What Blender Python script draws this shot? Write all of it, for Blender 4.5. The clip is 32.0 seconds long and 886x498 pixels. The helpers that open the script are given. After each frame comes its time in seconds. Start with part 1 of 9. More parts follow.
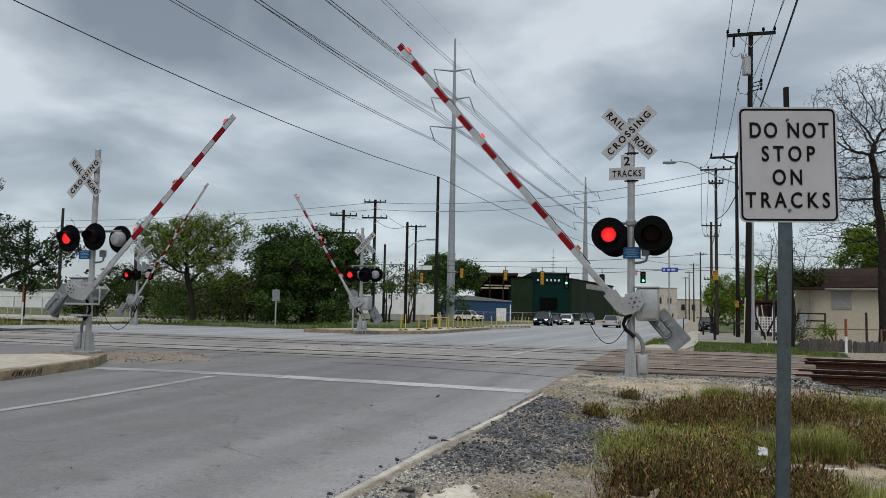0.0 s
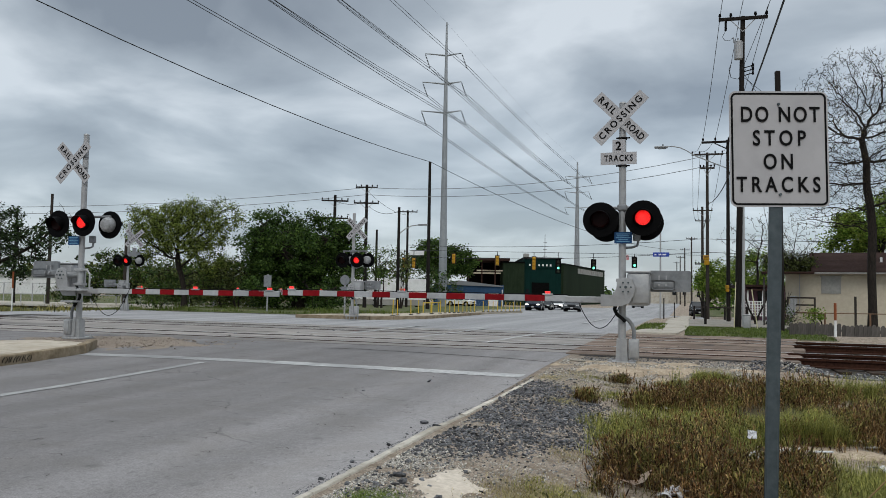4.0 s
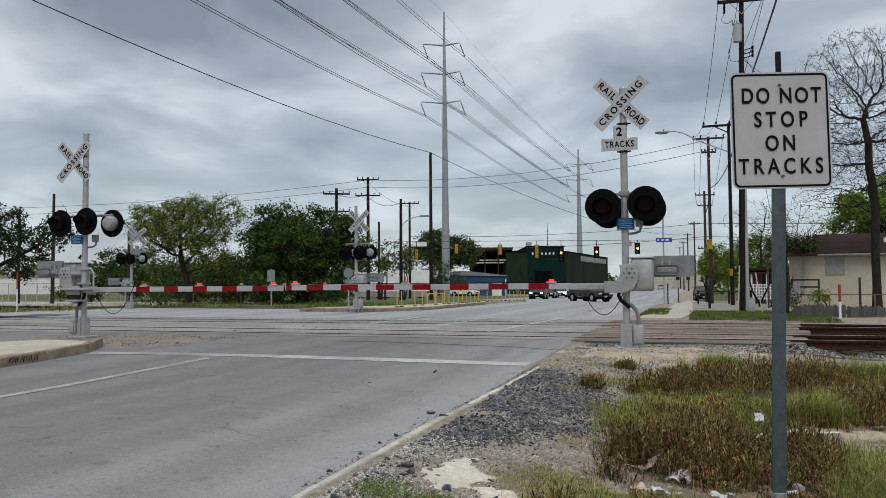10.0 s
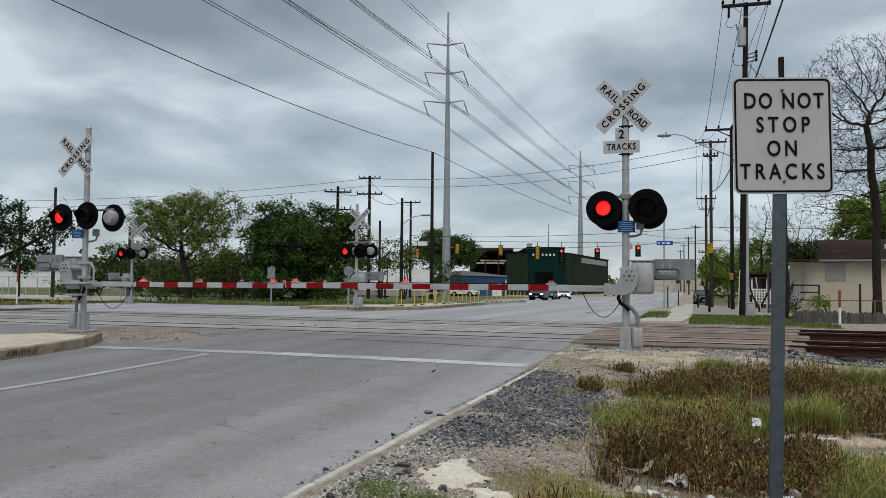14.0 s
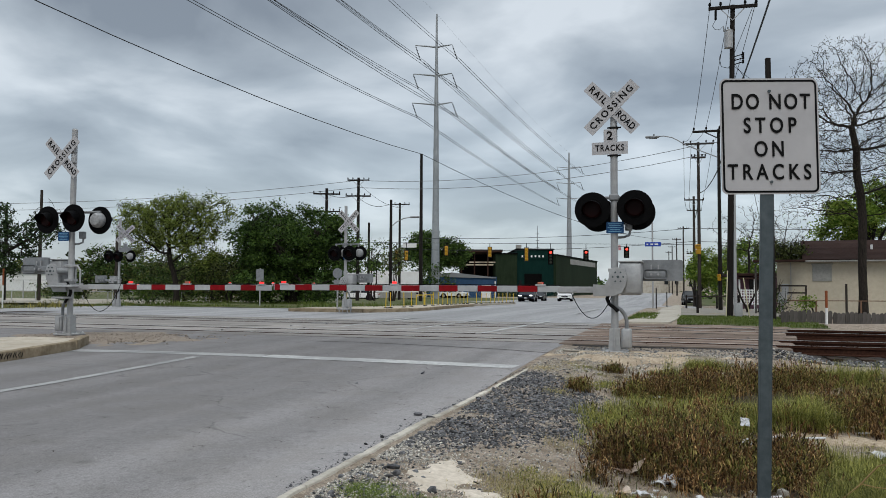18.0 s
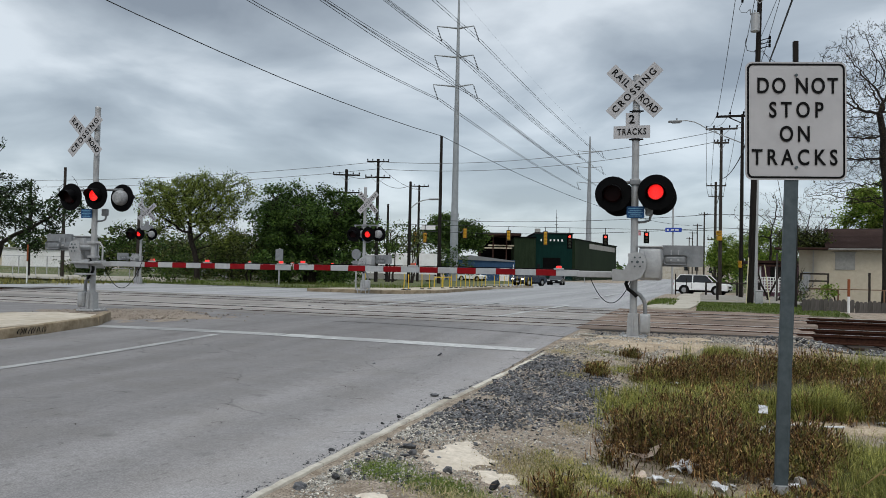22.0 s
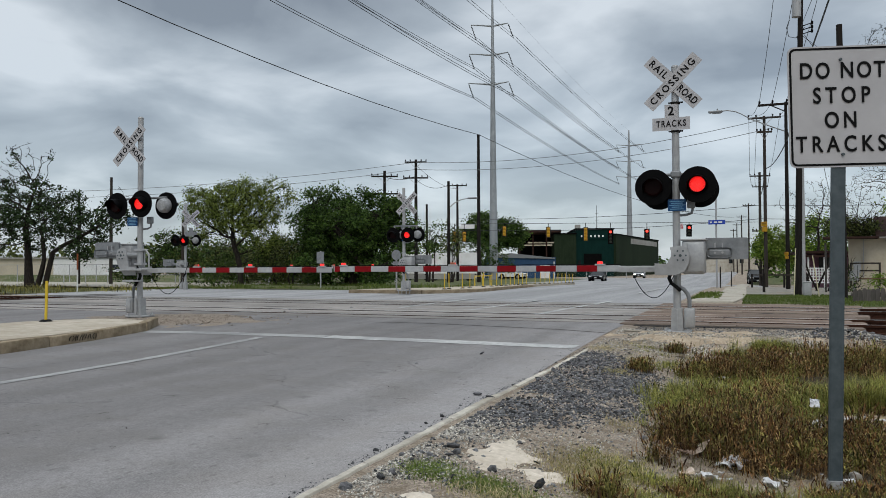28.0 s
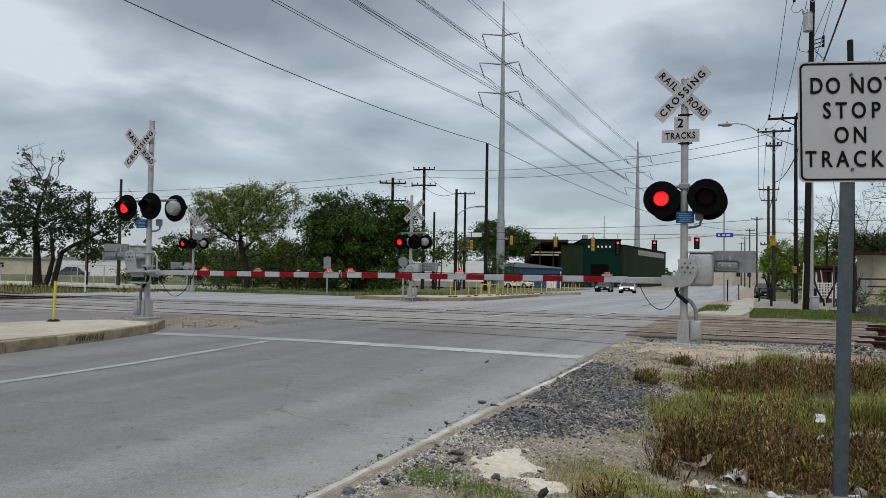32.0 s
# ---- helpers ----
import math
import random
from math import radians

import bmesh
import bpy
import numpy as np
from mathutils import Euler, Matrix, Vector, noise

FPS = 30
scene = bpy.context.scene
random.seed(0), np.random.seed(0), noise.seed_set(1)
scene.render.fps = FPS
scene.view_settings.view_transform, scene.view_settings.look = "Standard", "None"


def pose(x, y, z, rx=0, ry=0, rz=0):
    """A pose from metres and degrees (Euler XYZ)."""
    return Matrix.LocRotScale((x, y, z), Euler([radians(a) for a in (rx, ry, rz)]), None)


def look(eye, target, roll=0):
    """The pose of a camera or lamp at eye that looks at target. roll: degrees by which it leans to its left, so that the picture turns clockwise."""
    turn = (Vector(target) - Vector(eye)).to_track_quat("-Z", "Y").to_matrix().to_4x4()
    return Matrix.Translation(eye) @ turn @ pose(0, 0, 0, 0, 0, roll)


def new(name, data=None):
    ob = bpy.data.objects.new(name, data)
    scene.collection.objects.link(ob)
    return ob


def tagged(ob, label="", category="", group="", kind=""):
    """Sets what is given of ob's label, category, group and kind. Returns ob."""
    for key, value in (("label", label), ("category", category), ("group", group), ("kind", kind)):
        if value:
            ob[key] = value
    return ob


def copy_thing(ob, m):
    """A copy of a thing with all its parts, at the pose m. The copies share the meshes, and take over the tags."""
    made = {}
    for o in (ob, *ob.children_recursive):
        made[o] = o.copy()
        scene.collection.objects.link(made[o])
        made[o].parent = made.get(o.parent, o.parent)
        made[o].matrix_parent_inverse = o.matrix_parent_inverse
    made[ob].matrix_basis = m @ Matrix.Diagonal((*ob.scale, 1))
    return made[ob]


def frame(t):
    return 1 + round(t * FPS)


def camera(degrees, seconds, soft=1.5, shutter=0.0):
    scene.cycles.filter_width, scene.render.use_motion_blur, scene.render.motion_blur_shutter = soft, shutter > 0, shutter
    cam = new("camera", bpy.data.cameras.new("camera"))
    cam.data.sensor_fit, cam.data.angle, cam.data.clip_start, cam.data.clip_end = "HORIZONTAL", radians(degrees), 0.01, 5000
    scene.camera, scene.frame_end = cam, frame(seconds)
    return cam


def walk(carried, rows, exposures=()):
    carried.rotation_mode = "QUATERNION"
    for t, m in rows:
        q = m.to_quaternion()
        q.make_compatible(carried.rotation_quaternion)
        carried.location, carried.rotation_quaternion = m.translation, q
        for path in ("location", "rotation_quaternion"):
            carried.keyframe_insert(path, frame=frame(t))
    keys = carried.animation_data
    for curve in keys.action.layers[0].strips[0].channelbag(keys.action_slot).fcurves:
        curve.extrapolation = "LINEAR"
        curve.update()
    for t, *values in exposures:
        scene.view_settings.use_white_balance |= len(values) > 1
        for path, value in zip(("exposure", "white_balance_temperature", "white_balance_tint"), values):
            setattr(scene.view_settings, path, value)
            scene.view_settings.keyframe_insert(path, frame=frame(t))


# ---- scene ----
cam = camera(59.9, 32.0, soft=0.6)
PATH = [
    (0, (-0.003, -0.024, 1.603), (-0.63, 1.869, 1.756), 1.1),
    (0.5, (0.0, -0.009, 1.605), (-0.632, 1.883, 1.75), 1.2),
    (1, (0.0, -0.015, 1.607), (-0.635, 1.876, 1.744), 1.3),
    (1.5, (-0.002, -0.012, 1.603), (-0.636, 1.88, 1.735), 1.3),
    (2, (0.001, -0.02, 1.604), (-0.627, 1.874, 1.732), 1.2),
    (2.5, (0.002, -0.021, 1.601), (-0.619, 1.876, 1.728), 1.1),
    (3, (0.003, -0.017, 1.602), (-0.611, 1.883, 1.727), 1.0),
    (3.5, (-0.001, -0.008, 1.604), (-0.611, 1.894, 1.724), 1.0),
    (5.5, (0.004, -0.001, 1.599), (-0.599, 1.904, 1.701), 0.8),
    (6, (0.001, -0.006, 1.599), (-0.608, 1.897, 1.697), 0.7),
    (6.5, (-0.001, -0.006, 1.599), (-0.62, 1.893, 1.693), 0.6),
    (7, (-0.001, -0.009, 1.598), (-0.63, 1.888, 1.686), 0.4),
    (7.5, (0.0, 0.006, 1.599), (-0.633, 1.901, 1.684), 0.3),
    (8, (0.001, -0.001, 1.598), (-0.63, 1.895, 1.683), 0.3),
    (8.5, (0.001, 0.001, 1.598), (-0.625, 1.899, 1.686), 0.2),
    (9, (0.0, 0.0, 1.6), (-0.621, 1.899, 1.691), -0.0),
    (9.5, (0.0, 0.005, 1.599), (-0.617, 1.905, 1.691), -0.2),
    (10, (-0.004, 0.004, 1.597), (-0.618, 1.905, 1.688), -0.4),
    (10.5, (-0.004, 0.018, 1.597), (-0.618, 1.92, 1.685), -0.4),
    (11, (0.0, 0.006, 1.596), (-0.616, 1.907, 1.683), -0.3),
    (11.5, (0.0, 0.001, 1.599), (-0.619, 1.9, 1.688), -0.0),
    (12, (-0.002, 0.004, 1.599), (-0.625, 1.902, 1.688), 0.3),
    (12.5, (-0.001, 0.008, 1.6), (-0.624, 1.906, 1.687), 0.5),
    (13, (0.001, 0.011, 1.599), (-0.619, 1.911, 1.686), 0.6),
    (13.5, (0.001, 0.004, 1.6), (-0.616, 1.904, 1.688), 0.6),
    (14, (0.001, 0.009, 1.601), (-0.615, 1.91, 1.691), 0.5),
    (14.5, (0.003, 0.015, 1.601), (-0.612, 1.916, 1.69), 0.4),
    (16.5, (0.0, 0.008, 1.605), (-0.592, 1.915, 1.715), 0.2),
    (17, (0.007, 0.021, 1.6), (-0.574, 1.931, 1.713), 0.1),
    (17.5, (0.004, 0.02, 1.602), (-0.574, 1.931, 1.712), 0.2),
    (18, (0.0, 0.019, 1.596), (-0.589, 1.928, 1.691), 0.3),
    (18.5, (-0.002, 0.029, 1.591), (-0.607, 1.934, 1.668), 0.5),
    (19, (-0.003, 0.033, 1.588), (-0.62, 1.934, 1.651), 0.7),
    (19.5, (-0.001, 0.027, 1.589), (-0.625, 1.926, 1.643), 0.8),
    (20, (0.0, 0.023, 1.589), (-0.626, 1.922, 1.642), 0.8),
    (20.5, (-0.002, 0.027, 1.594), (-0.63, 1.926, 1.648), 0.8),
    (21, (-0.005, 0.023, 1.588), (-0.636, 1.92, 1.642), 0.9),
    (21.5, (-0.005, 0.027, 1.589), (-0.639, 1.923, 1.641), 1.1),
    (22, (-0.004, 0.025, 1.59), (-0.639, 1.921, 1.639), 1.2),
    (22.5, (-0.007, 0.03, 1.588), (-0.635, 1.928, 1.631), 1.3),
    (23, (-0.004, 0.023, 1.586), (-0.62, 1.925, 1.624), 1.3),
    (23.5, (0.003, 0.036, 1.579), (-0.6, 1.943, 1.614), 1.4),
    (24, (0.006, 0.028, 1.578), (-0.596, 1.935, 1.611), 1.5),
    (24.5, (0.0, 0.026, 1.579), (-0.619, 1.928, 1.608), 1.4),
    (25, (-0.012, 0.028, 1.58), (-0.661, 1.92, 1.603), 1.4),
    (25.5, (-0.014, 0.031, 1.584), (-0.693, 1.912, 1.602), 1.2),
    (27.5, (-0.007, 0.023, 1.589), (-0.732, 1.887, 1.628), 0.0),
    (28, (-0.002, 0.035, 1.587), (-0.734, 1.896, 1.633), -0.2),
    (28.5, (-0.001, 0.029, 1.586), (-0.738, 1.887, 1.634), -0.2),
    (29, (0.0, 0.04, 1.585), (-0.743, 1.897, 1.633), -0.0),
    (29.5, (0.0, 0.019, 1.58), (-0.748, 1.874, 1.624), 0.3),
    (30, (0.001, 0.022, 1.585), (-0.752, 1.874, 1.628), 0.6),
    (30.5, (0.0, 0.018, 1.582), (-0.754, 1.87, 1.627), 0.8),
    (31, (-0.001, 0.019, 1.581), (-0.754, 1.871, 1.63), 1.0),
    (31.5, (0.001, 0.016, 1.583), (-0.75, 1.869, 1.641), 0.9),
    (32, (-0.001, 0.015, 1.584), (-0.749, 1.868, 1.65), 0.9),
]
walk(cam, [(t, look(eye, aim, roll)) for t, eye, aim, roll in PATH], [(0, -0.14), (3, -0.12), (6, -0.06), (13, -0.08), (18, -0.06), (22, 0.0), (24, 0.07), (25.5, 0.03), (28, -0.09), (32, -0.09)])

# ---- world, sun, exposure ----
SUN_ELEV, SUN_TURN = radians(52), radians(200)
world = bpy.data.worlds.new("overcast_sky")
scene.world = world
world.use_nodes = True


def build_world():
    nt = world.node_tree
    n, l = nt.nodes, nt.links
    n.clear()
    out = n.new("ShaderNodeOutputWorld")
    sky = n.new("ShaderNodeTexSky")
    sky.sky_type, sky.sun_disc = "NISHITA", False
    sky.sun_elevation, sky.sun_rotation = SUN_ELEV, SUN_TURN
    bg_sky = n.new("ShaderNodeBackground")
    bg_sky.inputs["Strength"].default_value = 0.03
    l.new(sky.outputs[0], bg_sky.inputs[0])
    # a deck of stratocumulus, laid on a plane overhead
    tc = n.new("ShaderNodeTexCoord")
    sep = n.new("ShaderNodeSeparateXYZ")
    l.new(tc.outputs["Generated"], sep.inputs[0])
    h = n.new("ShaderNodeMath")
    h.operation = "ADD"
    h.inputs[1].default_value = 0.20
    zmax = n.new("ShaderNodeMath")
    zmax.operation = "MAXIMUM"
    zmax.inputs[1].default_value = 0.0
    l.new(sep.outputs[2], zmax.inputs[0])
    l.new(zmax.outputs[0], h.inputs[0])
    dx, dy = n.new("ShaderNodeMath"), n.new("ShaderNodeMath")
    for d, k in ((dx, 0), (dy, 1)):
        d.operation = "DIVIDE"
        l.new(sep.outputs[k], d.inputs[0])
        l.new(h.outputs[0], d.inputs[1])
    comb = n.new("ShaderNodeCombineXYZ")
    l.new(dx.outputs[0], comb.inputs[0])
    l.new(dy.outputs[0], comb.inputs[1])
    mapping = n.new("ShaderNodeMapping")
    mapping.inputs["Rotation"].default_value = (0, 0, radians(28))
    mapping.inputs["Scale"].default_value = (1.0, 1.0, 1.0)
    mapping.inputs["Location"].default_value = (3.1, 1.7, 0)
    l.new(comb.outputs[0], mapping.inputs[0])
    big = n.new("ShaderNodeTexNoise")
    big.inputs["Scale"].default_value, big.inputs["Detail"].default_value = 1.5, 7
    big.inputs["Roughness"].default_value = 0.47
    big.inputs["Distortion"].default_value = 0.35
    l.new(mapping.outputs[0], big.inputs["Vector"])
    ramp = n.new("ShaderNodeValToRGB")
    e = ramp.color_ramp.elements
    e[0].position, e[0].color = 0.36, (0.255, 0.285, 0.312, 1)
    e[1].position, e[1].color = 0.64, (0.80, 0.855, 0.89, 1)
    m = e.new(0.50)
    m.color = (0.46, 0.51, 0.545, 1)
    l.new(big.outputs["Fac"], ramp.inputs[0])
    # brighter band low over the horizon, where the deck thins
    low = n.new("ShaderNodeMapRange")
    low.inputs["From Min"].default_value, low.inputs["From Max"].default_value = 0.0, 0.30
    low.inputs["To Min"].default_value, low.inputs["To Max"].default_value = 0.55, 0.0
    l.new(zmax.outputs[0], low.inputs[0])
    mix = n.new("ShaderNodeMixRGB")
    mix.inputs[2].default_value = (0.552, 0.645, 0.735, 1)
    l.new(low.outputs[0], mix.inputs[0])
    l.new(ramp.outputs[0], mix.inputs[1])
    bg = n.new("ShaderNodeBackground")
    l.new(mix.outputs[0], bg.inputs[0])
    # an overcast sky is brightest overhead
    zen = n.new("ShaderNodeMapRange")
    zen.inputs["From Min"].default_value, zen.inputs["From Max"].default_value = 0.50, 0.95
    zen.inputs["To Min"].default_value, zen.inputs["To Max"].default_value = 0.80, 2.3
    l.new(sep.outputs[2], zen.inputs[0])
    l.new(zen.outputs[0], bg.inputs["Strength"])
    add = n.new("ShaderNodeAddShader")
    l.new(bg_sky.outputs[0], add.inputs[0])
    l.new(bg.outputs[0], add.inputs[1])
    l.new(add.outputs[0], out.inputs[0])


build_world()
sun = new("sun", bpy.data.lights.new("sun", "SUN"))
sun.data.energy, sun.data.angle, sun.data.color = 1.4, radians(30), (1.0, 0.955, 0.88)
sun.matrix_world = Matrix.Translation((0, 0, 60)) @ Euler((radians(38), 0, radians(20))).to_matrix().to_4x4()


# ---- materials ----
def surf(name, c1, c2, scale=8.0, rough=0.8, metal=0.0, bump=0.0, bump_scale=60.0, c3=None, patch=0.6, spec=0.22, vary=0.0, gloss_vary=0.08, stretch=(1, 1, 1)):
    """A noise-mottled surface: c1 to c2 by fine grain, c3 in large patches."""
    m = bpy.data.materials.new(name)
    m.use_nodes = True
    nt = m.node_tree
    n, l = nt.nodes, nt.links
    b = n["Principled BSDF"]
    tc = n.new("ShaderNodeTexCoord")
    mp = n.new("ShaderNodeMapping")
    mp.inputs["Scale"].default_value = stretch
    l.new(tc.outputs["Object"], mp.inputs[0])
    fine = n.new("ShaderNodeTexNoise")
    fine.inputs["Scale"].default_value, fine.inputs["Detail"].default_value = scale, 5
    fine.inputs["Roughness"].default_value = 0.62
    l.new(mp.outputs[0], fine.inputs["Vector"])
    mix = n.new("ShaderNodeMixRGB")
    mix.inputs[1].default_value, mix.inputs[2].default_value = (*c1, 1), (*c2, 1)
    rp = n.new("ShaderNodeMapRange")
    rp.inputs["From Min"].default_value, rp.inputs["From Max"].default_value = 0.32, 0.68
    l.new(fine.outputs["Fac"], rp.inputs[0])
    l.new(rp.outputs[0], mix.inputs[0])
    col = mix.outputs[0]
    if c3:
        big = n.new("ShaderNodeTexNoise")
        big.inputs["Scale"].default_value, big.inputs["Detail"].default_value = scale * 0.09, 3
        l.new(mp.outputs[0], big.inputs["Vector"])
        r2 = n.new("ShaderNodeMapRange")
        r2.inputs["From Min"].default_value, r2.inputs["From Max"].default_value = 0.45, 0.65
        r2.inputs["To Max"].default_value = patch
        l.new(big.outputs["Fac"], r2.inputs[0])
        mx = n.new("ShaderNodeMixRGB")
        mx.inputs[2].default_value = (*c3, 1)
        l.new(r2.outputs[0], mx.inputs[0])
        l.new(col, mx.inputs[1])
        col = mx.outputs[0]
    if vary:
        oi = n.new("ShaderNodeObjectInfo")
        geo = n.new("ShaderNodeNewGeometry")
        ad = n.new("ShaderNodeMath")
        ad.operation = "ADD"
        l.new(oi.outputs["Random"], ad.inputs[0])
        l.new(geo.outputs["Random Per Island"], ad.inputs[1])
        fr = n.new("ShaderNodeMath")
        fr.operation = "FRACT"
        l.new(ad.outputs[0], fr.inputs[0])
        vr = n.new("ShaderNodeMapRange")
        vr.inputs["To Min"].default_value, vr.inputs["To Max"].default_value = 1 - vary, 1 + vary
        l.new(fr.outputs[0], vr.inputs[0])
        hs = n.new("ShaderNodeHueSaturation")
        l.new(vr.outputs[0], hs.inputs["Value"])
        l.new(col, hs.inputs["Color"])
        col = hs.outputs[0]
    l.new(col, b.inputs["Base Color"])
    b.inputs["Metallic"].default_value = metal
    b.inputs["Specular IOR Level"].default_value = spec
    rr = n.new("ShaderNodeMapRange")
    rr.inputs["To Min"].default_value, rr.inputs["To Max"].default_value = max(0.02, rough - gloss_vary), min(1, rough + gloss_vary)
    l.new(fine.outputs["Fac"], rr.inputs[0])
    l.new(rr.outputs[0], b.inputs["Roughness"])
    if bump:
        bn = n.new("ShaderNodeTexNoise")
        bn.inputs["Scale"].default_value, bn.inputs["Detail"].default_value = bump_scale, 4
        l.new(mp.outputs[0], bn.inputs["Vector"])
        bp = n.new("ShaderNodeBump")
        bp.inputs["Strength"].default_value, bp.inputs["Distance"].default_value = bump, 0.02
        l.new(bn.outputs["Fac"], bp.inputs["Height"])
        l.new(bp.outputs[0], b.inputs["Normal"])
    return m


def glow(name, color, strength):
    m = bpy.data.materials.new(name)
    m.use_nodes = True
    b = m.node_tree.nodes["Principled BSDF"]
    b.inputs["Base Color"].default_value = (*[c * 0.3 for c in color], 1)
    b.inputs["Emission Color"].default_value = (*color, 1)
    b.inputs["Emission Strength"].default_value = strength
    return m


def led_array(name):
    """Red LED cluster: bright dots in rings on a dim red field."""
    m = glow(name, (1.0, 0.02, 0.015), 2.2)
    nt = m.node_tree
    n, l = nt.nodes, nt.links
    tc = n.new("ShaderNodeTexCoord")
    sep = n.new("ShaderNodeSeparateXYZ")
    l.new(tc.outputs["Object"], sep.inputs[0])

    def op(kind, a, b=0.0, c=0.0):
        nd = n.new("ShaderNodeMath")
        nd.operation = kind
        for socket, v in zip(nd.inputs, (a, b, c)):
            if isinstance(v, float):
                socket.default_value = v
            else:
                l.new(v, socket)
        return nd.outputs[0]
    x, z = sep.outputs[0], sep.outputs[2]
    radius = op("SQRT", op("ADD", op("MULTIPLY", x, x), op("MULTIPLY", z, z)))
    rings = op("MULTIPLY_ADD", op("COSINE", op("MULTIPLY", radius, 330.0)), 0.5, 0.5)
    spokes = op("MULTIPLY_ADD", op("COSINE", op("MULTIPLY", op("ARCTAN2", x, z), 26.0)), 0.5, 0.5)
    dots = op("POWER", op("MULTIPLY", rings, spokes), 1.3)
    core = op("MAXIMUM", op("MULTIPLY_ADD", radius, -7.0, 1.0), 0.12)
    l.new(op("MULTIPLY_ADD", op("MULTIPLY", dots, core), 8.0, 0.42), n["Principled BSDF"].inputs["Emission Strength"])
    c = n.new("ShaderNodeMixRGB")
    c.inputs[1].default_value, c.inputs[2].default_value = (1, 0.002, 0.003, 1), (1, 0.035, 0.028, 1)
    l.new(dots, c.inputs[0])
    l.new(c.outputs[0], n["Principled BSDF"].inputs["Emission Color"])
    return m


def asphalt(name, c1, c2, c3, crack=0.35):
    """Worn asphalt: grain, long tyre-worn bands, stains and hairline cracks."""
    m = surf(name, c1, c2, scale=22, rough=0.86, bump=0.16, bump_scale=120, c3=c3, patch=0.6, spec=0.16)
    nt = m.node_tree
    n, l = nt.nodes, nt.links
    b = n["Principled BSDF"]
    src = b.inputs["Base Color"].links[0].from_socket
    tc = n.new("ShaderNodeTexCoord")
    band = n.new("ShaderNodeMapping")
    band.inputs["Scale"].default_value = (0.9, 0.035, 1)
    l.new(tc.outputs["Object"], band.inputs[0])
    bn = n.new("ShaderNodeTexNoise")
    bn.inputs["Scale"].default_value, bn.inputs["Detail"].default_value = 1.1, 3
    l.new(band.outputs[0], bn.inputs["Vector"])
    br = n.new("ShaderNodeMapRange")
    br.inputs["From Min"].default_value, br.inputs["From Max"].default_value = 0.35, 0.65
    br.inputs["To Min"].default_value, br.inputs["To Max"].default_value = 0.84, 1.14
    l.new(bn.outputs["Fac"], br.inputs[0])
    mul = n.new("ShaderNodeMixRGB")
    mul.blend_type = "MULTIPLY"
    mul.inputs[0].default_value = 1
    l.new(src, mul.inputs[1])
    l.new(br.outputs[0], mul.inputs[2])
    # bare aggregate, dark pits and oil spots
    ag = n.new("ShaderNodeTexNoise")
    ag.inputs["Scale"].default_value, ag.inputs["Detail"].default_value = 95, 2
    l.new(tc.outputs["Object"], ag.inputs["Vector"])
    ar = n.new("ShaderNodeMapRange")
    ar.inputs["From Min"].default_value, ar.inputs["From Max"].default_value = 0.3, 0.7
    ar.inputs["To Min"].default_value, ar.inputs["To Max"].default_value = 0.78, 1.22
    l.new(ag.outputs["Fac"], ar.inputs[0])
    am = n.new("ShaderNodeMixRGB")
    am.blend_type = "MULTIPLY"
    am.inputs[0].default_value = 1
    l.new(mul.outputs[0], am.inputs[1])
    l.new(ar.outputs[0], am.inputs[2])
    oil = n.new("ShaderNodeTexVoronoi")
    oil.inputs["Scale"].default_value = 1.7
    l.new(tc.outputs["Object"], oil.inputs["Vector"])
    orr = n.new("ShaderNodeMapRange")
    orr.inputs["From Min"].default_value, orr.inputs["From Max"].default_value = 0.03, 0.16
    orr.inputs["To Min"].default_value, orr.inputs["To Max"].default_value = 0.72, 1.0
    l.new(oil.outputs["Distance"], orr.inputs[0])
    mul = n.new("ShaderNodeMixRGB")
    mul.blend_type = "MULTIPLY"
    mul.inputs[0].default_value = 1
    l.new(am.outputs[0], mul.inputs[1])
    l.new(orr.outputs[0], mul.inputs[2])
    # small pits and scuffs, drawn out along the lane
    long = n.new("ShaderNodeMapping")
    long.inputs["Scale"].default_value = (1, 0.45, 1)
    l.new(tc.outputs["Object"], long.inputs[0])
    pit = n.new("ShaderNodeTexVoronoi")
    pit.inputs["Scale"].default_value = 11
    l.new(long.outputs[0], pit.inputs["Vector"])
    pr = n.new("ShaderNodeMapRange")
    pr.inputs["From Min"].default_value, pr.inputs["From Max"].default_value = 0.06, 0.2
    pr.inputs["To Min"].default_value, pr.inputs["To Max"].default_value = 0.66, 1.0
    l.new(pit.outputs["Distance"], pr.inputs[0])
    pm = n.new("ShaderNodeMixRGB")
    pm.blend_type = "MULTIPLY"
    pm.inputs[0].default_value = 0.8
    l.new(mul.outputs[0], pm.inputs[1])
    l.new(pr.outputs[0], pm.inputs[2])
    mul = pm
    # tone drops from the kerb side towards the left, along a wavering edge
    sx = n.new("ShaderNodeSeparateXYZ")
    l.new(tc.outputs["Object"], sx.inputs[0])
    wob = n.new("ShaderNodeMath")
    wob.operation = "MULTIPLY_ADD"
    wob.inputs[1].default_value = 2.2
    l.new(bn.outputs["Fac"], wob.inputs[0])
    l.new(sx.outputs[0], wob.inputs[2])
    lane = n.new("ShaderNodeMapRange")
    lane.inputs["From Min"].default_value, lane.inputs["From Max"].default_value = -4.2, -0.9
    lane.inputs["To Min"].default_value, lane.inputs["To Max"].default_value = 0.75, 1.08
    l.new(wob.outputs[0], lane.inputs[0])
    lm = n.new("ShaderNodeMixRGB")
    lm.blend_type = "MULTIPLY"
    lm.inputs[0].default_value = 1 if crack > 0.3 else 0
